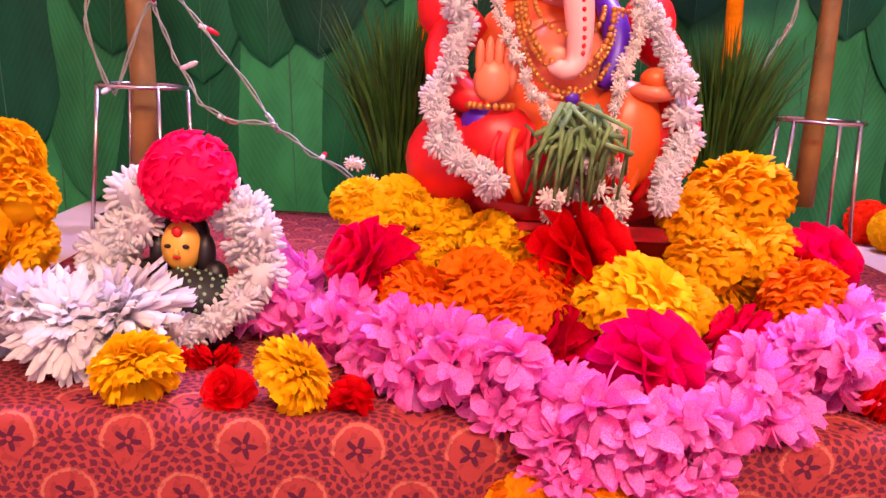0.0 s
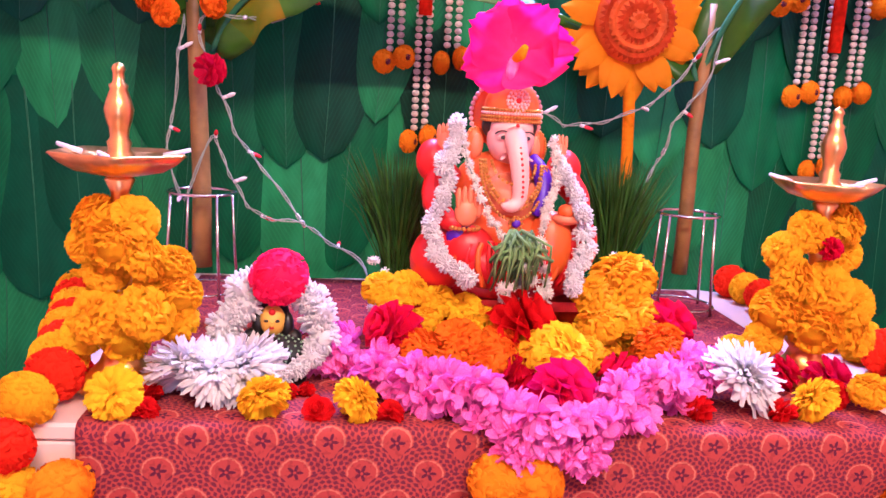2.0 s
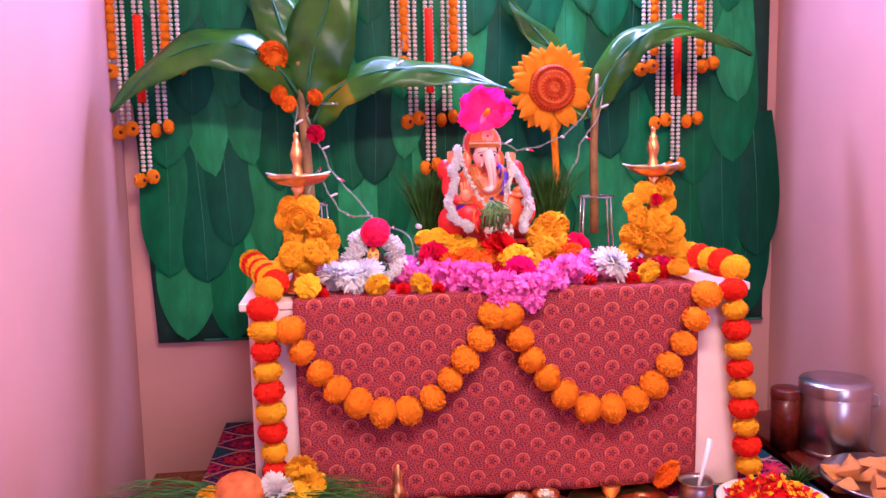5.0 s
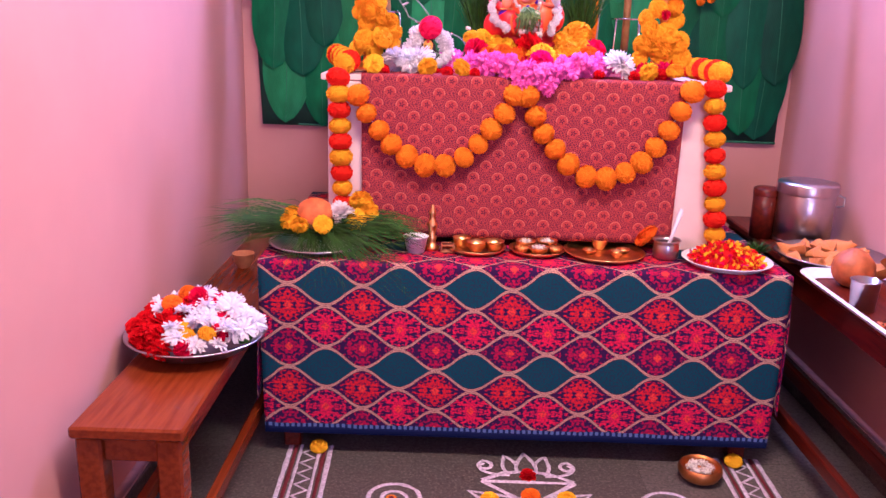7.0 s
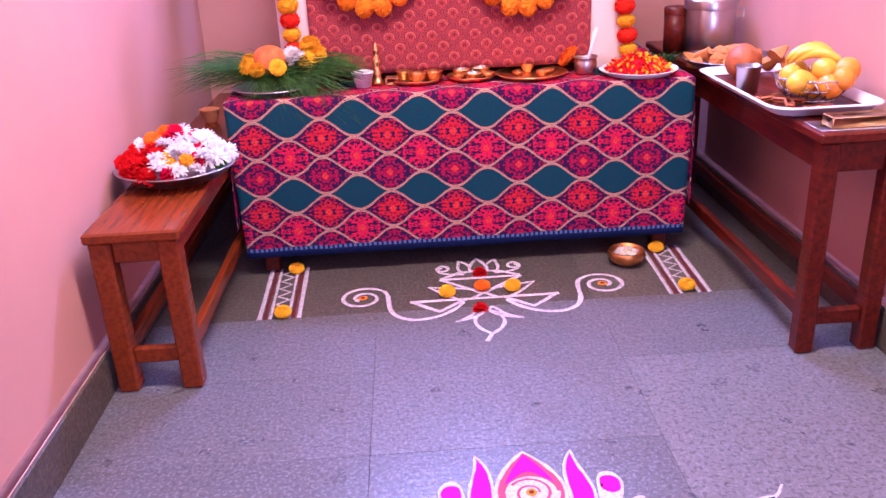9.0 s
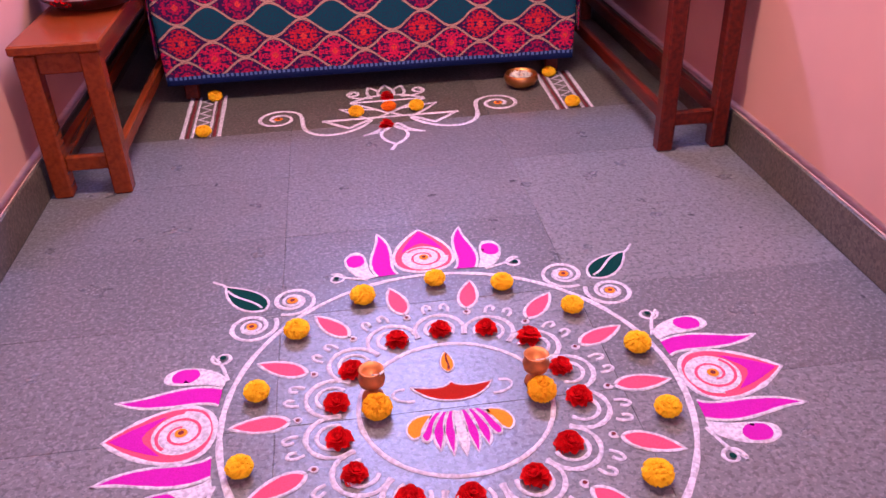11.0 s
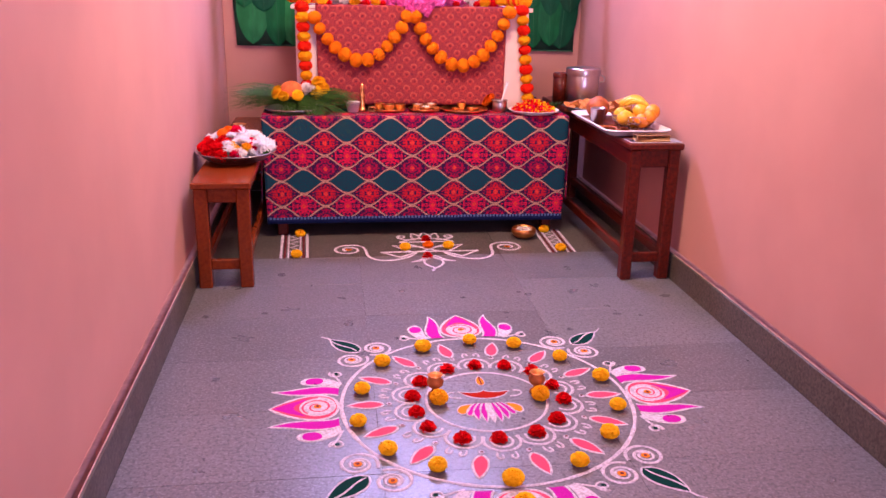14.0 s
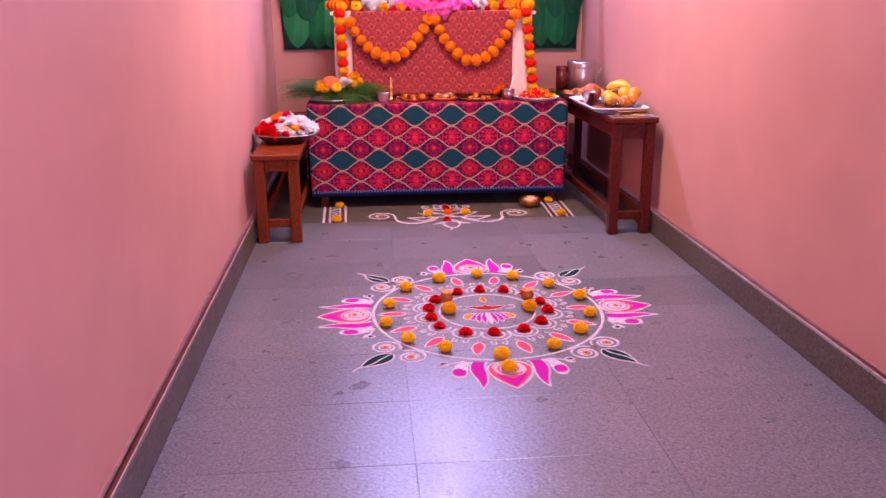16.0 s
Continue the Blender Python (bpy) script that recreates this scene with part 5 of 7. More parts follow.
grass_tuft("grass_tuft", (-0.200, 0.930, 1.37), 520, 0.255, 0.115, 3, "tuft of fine dark green grass standing behind the statue")
grass_tuft("grass_tuft", (0.194, 0.950, 1.37), 520, 0.260, 0.120, 4, "tuft of fine dark green grass standing behind the statue")
for x, y in ((-0.200, 0.93), (0.194, 0.95)):
    solo("brass_cup", Mb().lathe([(0, 0), (0.03, 0), (0.035, 0.05), (0.03, 0.085), (0.026, 0.085), (0.03, 0.05), (0.026, 0.01), (0, 0.01)], 20), COPPER, "small metal cup holding a tuft of grass", "cup", "grass cups", at=(x, y, TOP + 0.001))

# ---- wire stools with banana stalks ----
def wire_stool(at):
    t = thing("wire_stool", "small chrome wire stool standing on the altar top", "stool", "chrome wire stools", at=at)
    ring = [(0.064 * math.cos(a), 0.064 * math.sin(a), 0.206) for a in [2 * math.pi * i / 28 for i in range(29)]]
    part("ring", Mb().tube(ring, 0.003, 8), WIRE, t)
    part("lower_ring", Mb().tube([(p[0] * 1.12, p[1] * 1.12, 0.012) for p in ring], 0.0025, 8), WIRE, t)
    for a in (35, 125, 215, 305):
        c, s_ = math.cos(radians(a)), math.sin(radians(a))
        part("leg", Mb().tube([(0.064 * c, 0.064 * s_, 0.206), (0.070 * c, 0.070 * s_, 0.10), (0.078 * c, 0.078 * s_, 0.002)], 0.0032, 8), WIRE, t)


wire_stool((-0.575, 1.15, TOP + 0.002)), wire_stool((0.415, 1.15, TOP + 0.002))


def blade(pts, w, seed, tip=False):
    """A drooping banana leaf along a curve, folded a little about its rib."""
    rr = random.Random(seed)
    P = [Vector(p) for p in pts]
    n = len(P) - 1
    mb, rows = Mb(), []
    for i, p in enumerate(P):
        t = i / n
        d = (P[min(i + 1, n)] - P[max(i - 1, 0)]).normalized()
        side = d.cross(Vector((0, -0.75, 0.66))).normalized()
        up = side.cross(d)
        hw = w * math.sin(math.pi * min(1, 0.06 + 0.94 * t) ** 0.75) ** 0.7 if t < 1 else 0.002
        rows.append([p + side * (u * hw) + up * (-abs(u) * hw * 0.22 + 0.008 * math.sin(t * 21 + u * 3 + seed)) for u in (-1, -0.66, -0.33, 0, 0.33, 0.66, 1)])
    vs = [v for r in rows for v in r]
    fs = [(i * 7 + j, i * 7 + j + 1, (i + 1) * 7 + j + 1, (i + 1) * 7 + j) for i in range(n) for j in range(6)]
    mb.add(vs, fs)
    if tip:
        for k in range(len(mb.f)):
            if k < 6 * n and n * 0.10 < k // 6 < n * 0.34:
                mb.mi[k] = 2
    mb.tube([p + Vector((0, -0.003, -0.002)) for p in P], [0.006 * (1 - 0.8 * i / n) for i in range(n + 1)], 6, 1)
    return mb


def banana(name, at, stalk_pts, radii, leaves, label):
    t = thing(name, label, "plant", "banana shoots on the altar", at=at)
    part("stalk", Mb().tube(stalk_pts, radii, 14), STALK, t)
    for k, (pts, w, tip) in enumerate(leaves):
        ob = part("leaf", blade(bez(*pts, 32), w, k + len(leaves), tip), [FRESH, LEAF_RIB, YELLOWTIP], t)
        solid(ob, 0.001)
    return t


banana("banana_shoot", (-0.575, 1.15, TOP + 0.06), [(0, 0, 0), (0.0, 0, 0.15), (-0.008, 0, 0.33), (-0.015, 0, 0.50), (-0.02, 0, 0.62)], [0.020, 0.018, 0.017, 0.016, 0.012],
       [(((-0.02, 0, 0.50), (-0.12, -0.08, 0.72), (-0.36, -0.10, 0.76), (-0.60, -0.10, 0.46)), 0.100, False),
        (((0.0, 0, 0.46), (0.0, -0.05, 0.62), (0.08, -0.06, 0.78), (0.16, -0.05, 1.02)), 0.125, False),
        (((0.02, 0, 0.42), (0.08, -0.06, 0.58), (0.28, -0.10, 0.66), (0.70, -0.10, 0.50)), 0.080, True),
        (((-0.02, 0, 0.52), (-0.06, 0.02, 0.70), (-0.10, 0.04, 0.85), (-0.18, 0.05, 1.05)), 0.08, False)],
       "young banana shoot with broad drooping green leaves on a wire stool")
banana("banana_shoot", (0.410, 1.15, TOP + 0.08), [(0, 0, 0), (0.0, 0, 0.15), (-0.002, 0, 0.30), (0.004, 0, 0.45), (0.01, 0, 0.55)], [0.016, 0.015, 0.014, 0.013, 0.010],
       [(((0.0, 0, 0.42), (0.04, -0.06, 0.62), (0.16, -0.10, 0.82), (0.52, -0.10, 0.60)), 0.062, False),
        (((-0.01, 0, 0.40), (-0.04, 0.04, 0.55), (-0.14, 0.06, 0.66), (-0.30, 0.06, 0.82)), 0.075, False)],
       "young banana shoot with narrow green leaves on a wire stool")
for x, y, z, r in [(-0.66, 1.10, 1.87, 0.035), (-0.63, 1.09, 1.84, 0.03), (-0.545, 1.08, 1.86, 0.03), (-0.68, 1.12, 1.99, 0.06)]:
    flower("cloth_flower", MARI["orange"], x, y, z, r, "orange cloth flower tied to the banana shoot", tilt=(75, 0))

# ---- paper sunflower on its stalk ----
sf = thing("paper_sunflower", "large orange paper sunflower on an orange wrapped stalk", "flower", at=(0.262, 1.17, TOP))
part("stalk", Mb().tube([(0.03, 0.02, 0.003), (0.028, 0.01, 0.15), (0.012, 0, 0.40), (0.0, 0.012, 0.58)], 0.012, 12), BALL_O, sf)
SUNP = mat("orange_paper_petals", (0.94, 0.315, 0.003), 0.6, spec=0.1, thin=0.3, var=0.25, scale=18, island=0.2)
SUND = mat("rust_orange_paper_disc", (0.74, 0.115, 0.006), 0.7, var=0.3, scale=25, bump=0.3)
for k in range(2):
    for i in range(17):
        L = 0.088 - 0.010 * k

        def pf(s, t, L=L):
            u = s * 2 - 1
            return (u * 0.0245 * (math.sin(math.pi * (0.22 + 0.78 * t)) ** 0.8 if t < 1 else 0.04), -0.014 * math.sin(t * 2.4) + 0.006 * u * u, 0.068 + L * t)
        part("petal", Mb().grid(4, 6, pf), SUNP, sf, m=pose(0, 0.004 * k - 0.004, 0.585, 0, 360 / 17 * (i + 0.5 * k) + 3 * math.sin(i * 5), 0) @ pose(0, 0, 0, 6 * math.sin(i * 3.0), 0, 0))
part("disc", Mb().lathe([(0.0, 0.030), (0.02, 0.026), (0.045, 0.030), (0.050, 0.020), (0.066, 0.026), (0.078, 0.012), (0.080, -0.004), (0.0, -0.006)], 40, fn=lambda p: 1 + 0.015 * math.cos(40 * p)), SUND, sf, "pleated rust-orange disc", m=pose(0, -0.012, 0.585, 90, 0, 0))
SUNR = mat("dark_rust_paper_fringe", (0.50, 0.050, 0.008), 0.7, var=0.3, scale=40, spec=0.1)
for k, (r0, r1, n, m_) in enumerate(((0.060, 0.080, 40, SUNR), (0.044, 0.062, 32, SUND), (0.020, 0.046, 22, SUNR), (0.004, 0.024, 12, SUND))):
    fr = Mb()
    for i in range(n):
        a = 2 * math.pi * (i + 0.5 * (k % 2)) / n
        w = math.pi * (r0 + r1) / 2 / n * 1.1
        fr.add([(-w * 0.7, -0.004, r0), (w * 0.7, -0.004, r0), (w, -0.010 - 0.002 * (i % 3), (r0 + r1) / 2), (-w, -0.010 - 0.002 * (i % 2), (r0 + r1) / 2), (0.0, -0.004, r1)], [(0, 1, 2, 3), (3, 2, 4)], 0, pose(0, 0, 0, 0, math.degrees(a), 0))
    part("fringe", fr, m_, sf, "fringed ring of folded paper", smooth=False, m=pose(0, -0.036 - 0.001 * k, 0.585))

# ---- fairy-light cords ----
def cord(name, pts, label, bulbs=()):
    t = thing(name, label, "light cord", "fairy-light cords", at=pts[0])
    o = Vector(pts[0])
    P = [Vector(p) - o for p in pts]
    path = []
    for i in range(len(P) - 1):
        a, b, c, d = P[max(i - 1, 0)], P[i], P[i + 1], P[min(i + 2, len(P) - 1)]
        for k in range(6):
            u = k / 6
            path.append(0.5 * ((2 * b) + (c - a) * u + (2 * a - 5 * b + 4 * c - d) * u * u + (3 * b - a - 3 * c + d) * u ** 3))
    path.append(P[-1])
    part("cord", Mb().tube(path, 0.0015, 6), CORD, t)
    part("cord", Mb().tube([p + Vector((0.004 * math.sin(i * 0.9), 0, 0.005 * math.cos(i * 0.9))) for i, p in enumerate(path)], 0.0013, 6), CORD, t)
    for k, i in enumerate(range(5, len(path), 9)):
        q = pose(*path[i], 40 * k, 60 + 47 * k, 0)
        b = part("bulb", Mb().tube([(0, 0, 0), (0, 0, 0.010)], 0.0035, 8).lathe([(0.0028, 0.010), (0.0042, 0.016), (0.0030, 0.026), (0.0, 0.030)], 8, mi=1), [PLASTIC, BULB if k % 2 else PLASTIC], t, "tiny fairy-light bulb", m=q)
    return t


cord("fairy_light_cord", [(-0.25, 1.10, 2.05), (-0.285, 1.10, 1.947), (-0.344, 1.09, 1.899), (-0.438, 1.09, 1.838), (-0.50, 1.10, 1.842), (-0.573, 1.11, 1.833), (-0.552, 1.10, 1.745), (-0.525, 1.10, 1.682), (-0.498, 1.10, 1.617), (-0.443, 1.10, 1.553), (-0.376, 1.08, 1.470), (-0.331, 1.06, 1.440), (-0.256, 1.00, 1.400), (-0.24, 0.97, 1.306)], "pale twisted fairy-light cord looped round a banana shoot")
cord("fairy_light_cord", [(-0.604, 1.12, 1.836), (-0.614, 1.12, 1.762), (-0.619, 1.10, 1.655), (-0.626, 1.08, 1.600), (-0.600, 1.10, 1.50), (-0.55, 1.1, 1.62), (-0.530, 1.10, 1.583), (-0.502, 1.10, 1.528), (-0.469, 1.09, 1.484), (-0.420, 1.08, 1.469), (-0.37, 1.07, 1.470)], "pale twisted fairy-light cord hanging beside a wire stool")
cord("fairy_light_cord", [(0.03, 1.18, 1.74), (0.106, 1.15, 1.692), (0.145, 1.15, 1.676), (0.221, 1.13, 1.692), (0.296, 1.12, 1.727), (0.357, 1.13, 1.780), (0.428, 1.13, 1.883), (0.42, 1.12, 1.80), (0.380, 1.12, 1.732), (0.351, 1.12, 1.694), (0.336, 1.12, 1.631), (0.301, 1.10, 1.580), (0.28, 1.08, 1.45), (0.27, 1.05, 1.306)], "pale twisted fairy-light cord strung past the sunflower")

# ---- hanging bead garlands ----
def bead_string(mb, x, z0, z1, r, mi):
    z = z0
    while z > z1:
        mb.ell((x, 0, z), (r, r, r * 0.8), 7, 5, mi)
        z -= r * 1.75


def toran(at, label, left=True):
    t = thing("hanging_garland", label, "hanging garland", "hanging bead garlands", at=at)
    top = 2.66 - at[2]
    for k, (dx, zb) in enumerate(((-0.115, 0.36), (-0.06, 0.165), (0.0, 0.0), (0.062, 0.17), (0.118, 0.37))):
        mb = Mb()
        for e in (-0.011, 0.011):
            bead_string(mb, dx + e, top, zb + 0.02, 0.0085, 0)
        part("strand", mb, CREAM, t, "double strand of pale beads")
        if k == 2:
            mc = Mb()
            mc.tube([(dx, -0.012, 0.55), (dx, -0.012, 0.40), (dx, -0.012, 0.26)], 0.014, 10)
            part("band", mc, BALL_R, t, "red wrapped band")
        for e in (-0.022, 0.02):
            fe = part("flower_end", POM["o"][k % 3], None, t, m=pose(dx + e, -0.006, zb + 0.006 * (1 if e > 0 else -1), 90, 0, 30 * k) @ Matrix.Diagonal((0.026, 0.026, 0.02, 1)))
            part("eye", Mb().ell((0, 0, 0.80), (0.30, 0.30, 0.16), 10, 6), POWB, fe, "dark centre")
    for dx, zb in ((-0.088, 0.42), (0.088, 0.42)):
        for i in range(int((top - zb) / 0.03)):
            part("cloth_marigold", POM["o"][i % 3], None, t, m=pose(dx, -0.004, zb + 0.03 * i, 0, 0, 50 * i) @ Matrix.Diagonal((0.018, 0.018, 0.018, 1)))
    return t


toran((-1.135, 1.31, 1.605), "hanging garland of pale bead strings with orange flower ends")
toran((-0.145, 1.31, 1.625), "hanging garland of pale bead strings with orange flower ends")
toran((0.772, 1.31, 1.605), "hanging garland of pale bead strings with orange flower ends")

# ---- things on the lower table ----
LOW = 0.7085


def plate(name, at, r, m_, label, category="plate", rim=0.014, group=""):
    return solo(name, Mb().lathe([(0, 0), (r * 0.72, 0), (r * 0.80, 0.002), (r * 0.98, rim), (r, rim + 0.002), (r * 0.985, rim + 0.004), (r * 0.80, 0.006), (r * 0.7, 0.004), (0, 0.004)], 48), m_, label, category, group, at=at)


def bowl(name, at, r, h, m_, label, category="bowl", group="", fill=None):
    ob = solo(name, Mb().lathe([(0, 0), (r * 0.55, 0), (r * 0.6, 0.004), (r * 0.92, h * 0.5), (r, h), (r * 1.05, h + 0.002), (r * 0.96, h + 0.003), (r * 0.86, h * 0.5), (r * 0.5, 0.006), (0, 0.006)], 28), m_, label, category, group, at=at)
    return ob


# grass tray with coconut
tray = solo("round_tray", Mb().lathe([(0, 0), (0.13, 0), (0.165, 0.02), (0.17, 0.022), (0.16, 0.026), (0.125, 0.007), (0, 0.006)], 40), STEEL, "round steel tray heaped with long grass", "tray", at=(-0.745, 0.40, LOW))
heap = Mb()
hr = random.Random(17)
for i in range(780):
    side = -1 if hr.random() < 0.42 else 1
    b = Vector((hr.uniform(-0.06, 0.06), hr.uniform(-0.06, 0.05), 0.03 + hr.uniform(0, 0.035)))
    kind = hr.random()
    if kind < 0.72:
        e = Vector((side * hr.uniform(0.15, 0.42), hr.uniform(-0.14, 0.08), hr.uniform(-0.01, 0.14)))
        if side > 0:
            e.z = hr.uniform(0.0, 0.105)
            e.x *= 0.98
    else:
        e = Vector((hr.uniform(-0.12, 0.36), -0.19 + hr.uniform(-0.03, 0.03), hr.uniform(-0.13, 0.02)))
    mid = b.lerp(e, 0.5) + Vector((0, hr.uniform(-0.02, 0.02), hr.uniform(0.02, 0.075)))
    w = Vector((0, 1, 0.6)).normalized() * 0.0015 if kind < 0.72 else Vector((1, 0, 0.3)).normalized() * 0.0013
    q1, q2 = b.lerp(mid, 0.7), mid.lerp(e, 0.35)
    heap.add([b - w, b + w, q1 - w, q1 + w, q2 - w, q2 + w, e], [(0, 1, 3, 2), (2, 3, 5, 4), (4, 5, 6)])
solo("grass_heap", heap, GRASS, "long green grass blades spilling over a steel tray", "grass", kind="stuff", at=(-0.745, 0.40, LOW + 0.006))
solo("coconut", Mb().ell((0, 0, 0), (0.068, 0.062, 0.058), 24, 14, fn=lambda th, ph: 1 + 0.03 * noise.noise(Vector((math.cos(ph) * 4, math.sin(ph) * 4, th * 4)))), mat("orange_smeared_husk", (0.78, 0.17, 0.035), 0.8, var=0.4, scale=40, bump=0.4), "turmeric-smeared orange coconut lying on the grass heap", "coconut", at=(-0.755, 0.395, LOW + 0.115))
G4 = "flowers on the grass tray"
for kind, lab, x, y, z, r in [(MUMY, "yellow", -0.835, 0.36, 0.085, 0.034), (MUMY, "yellow", -0.795, 0.33, 0.075, 0.03), (MUMY, "yellow", -0.715, 0.33, 0.08, 0.032), (MUMY, "yellow", -0.61, 0.39, 0.085, 0.04), (MUMY, "yellow", -0.575, 0.42, 0.10, 0.042), (MUMW, "white", -0.65, 0.38, 0.10, 0.035), (MUMW, "white", -0.67, 0.42, 0.11, 0.032), (MUMY, "yellow", -0.83, 0.40, 0.10, 0.03), (MUMY, "yellow", -0.60, 0.44, 0.14, 0.04)]:
    flower("chrysanthemum", kind, x, y - 0.02, LOW + z + 0.022, r * 1.15, lab + " chrysanthemum lying on the grass tray", group=G4, tilt=(45, 0))

solo("plastic_cup", Mb().lathe([(0, 0), (0.030, 0), (0.042, 0.055), (0.045, 0.056), (0.041, 0.058), (0.029, 0.004), (0, 0.004)], 28), PLASTIC, "small white plastic tub with a thin rim", "tub", at=(-0.405, 0.375, LOW))
solo("sandal_paste", Mb().lathe([(0, 0.036), (0.036, 0.036), (0.03, 0.044), (0, 0.047)], 20), WPET, "white paste filling the plastic tub", "paste", at=(-0.405, 0.375, LOW))
solo("small_oil_lamp", Mb().lathe([(0, 0), (0.027, 0), (0.028, 0.010), (0.017, 0.018), (0.013, 0.032), (0.018, 0.044), (0.011, 0.052), (0.015, 0.078), (0.020, 0.090), (0.012, 0.100), (0.010, 0.122), (0.014, 0.132), (0.007, 0.145), (0.005, 0.156), (0, 0.160)], 20), BRASS, "slender turned brass lamp standing on the cloth", "oil lamp", at=(-0.350, 0.415, LOW))
solo("clay_box", Mb().box(-0.024, 0.024, -0.022, 0.022, 0, 0.03, 0.004), CLAY, "small terracotta block beside the brass lamp", "box", at=(-0.295, 0.385, LOW))


def loaded_plate(at, r, n, label, seed, tall):
    t = thing("brass_plate", label, "plate", "brass plates of offerings", at=at)
    part("dish", Mb().lathe([(0, 0), (r * 0.78, 0), (r * 0.84, 0.003), (r, 0.016), (r * 0.99, 0.019), (r * 0.82, 0.007), (0, 0.005)], 40), BRASS, t)
    return t


loaded_plate((-0.195, 0.415, LOW), 0.105, 3, "oval brass plate carrying small brass cups", 1, 0.05)
loaded_plate((0.018, 0.415, LOW), 0.100, 4, "round brass plate crowded with small brass bowls", 2, 0.04)
loaded_plate((0.250, 0.405, LOW), 0.142, 3, "wide polished brass plate with a few small vessels", 3, 0.04)
G5 = "small brass vessels on plates"
for x, y, r, h in ((-0.245, 0.44, 0.030, 0.045), (-0.195, 0.385, 0.033, 0.046), (-0.135, 0.40, 0.034, 0.046), (-0.02, 0.44, 0.032, 0.038), (0.055, 0.45, 0.034, 0.040), (0.02, 0.38, 0.034, 0.030), (-0.035, 0.385, 0.026, 0.026), (0.075, 0.39, 0.026, 0.026), (0.245, 0.47, 0.026, 0.045), (0.20, 0.40, 0.022, 0.020), (0.285, 0.36, 0.020, 0.030), (0.32, 0.42, 0.022, 0.02)):
    bowl("brass_bowl", (x, y, LOW + 0.006), r * 1.08, h * 0.72, BRASS, "small shiny brass bowl standing on a plate", group=G5)
for x, y, z, r in ((-0.02, 0.44, 0.032, 0.024), (0.055, 0.45, 0.033, 0.026), (0.02, 0.38, 0.027, 0.027)):
    flower("rice_heap", JAS, x, y, LOW + z, r, "pale heap of grains in a brass bowl", "grain", "grain heaps", flat=0.5)
flower("cloth_flower", MARI["orange"], 0.405, 0.462, LOW + 0.06, 0.052, "orange cloth flower leaning behind the steel pot", tilt=(50, 0), flat=0.6)
pot = thing("steel_pot", "small steel pot with a spoon standing in it", "pot", at=(0.462, 0.395, LOW))
part("body", Mb().lathe([(0, 0), (0.036, 0), (0.044, 0.012), (0.044, 0.05), (0.040, 0.058), (0.050, 0.066), (0.048, 0.068), (0.037, 0.058), (0.041, 0.05), (0.040, 0.014), (0, 0.006)], 32), STEEL, pot)
part("spoon", Mb().tube([(0.0, 0.0, 0.02), (0.022, 0.01, 0.09), (0.042, 0.02, 0.155), (0.046, 0.022, 0.172)], [0.004, 0.006, 0.010, 0.006], 8), PLASTIC, pot, "white plastic spoon")
plate("white_plate", (0.655, 0.335, LOW), 0.150, PLASTIC, "white plastic plate piled with petals", rim=0.02)
pet = Mb()
pr = random.Random(31)
for i in range(820):
    a, d = pr.uniform(0, 6.283), 0.118 * math.sqrt(pr.random())
    vs, fs = petal(pr.uniform(0.014, 0.024), pr.uniform(0.009, 0.016), pr.uniform(0, 1.4), pr.uniform(-0.4, 0.3), 0.1)
    mi = 0 if pr.random() < 0.68 else (1 if pr.random() < 0.6 else 2)
    if d * math.cos(a) > 0.03 and pr.random() < 0.55:
        mi = 1
    pet.add(vs, fs, mi, pose(d * math.cos(a), d * math.sin(a), 0.012 + 0.062 * (1 - (d / 0.12) ** 2) * pr.uniform(0.5, 1), pr.uniform(0, 360), pr.uniform(0, 360), pr.uniform(0, 360)))
pet.ell((0, 0, 0.008), (0.11, 0.11, 0.05), 24, 8, 0)
solo("petal_heap", pet, [RED, YEL, HOT], "heap of loose red and yellow petals on the white plate", "petals", kind="stuff", at=(0.655, 0.335, LOW + 0.004))
grass_tuft("grass_tuft", (0.80, 0.47, LOW), 160, 0.05, 0.12, 9, "scattered dark green grass blades beside the altar stand")

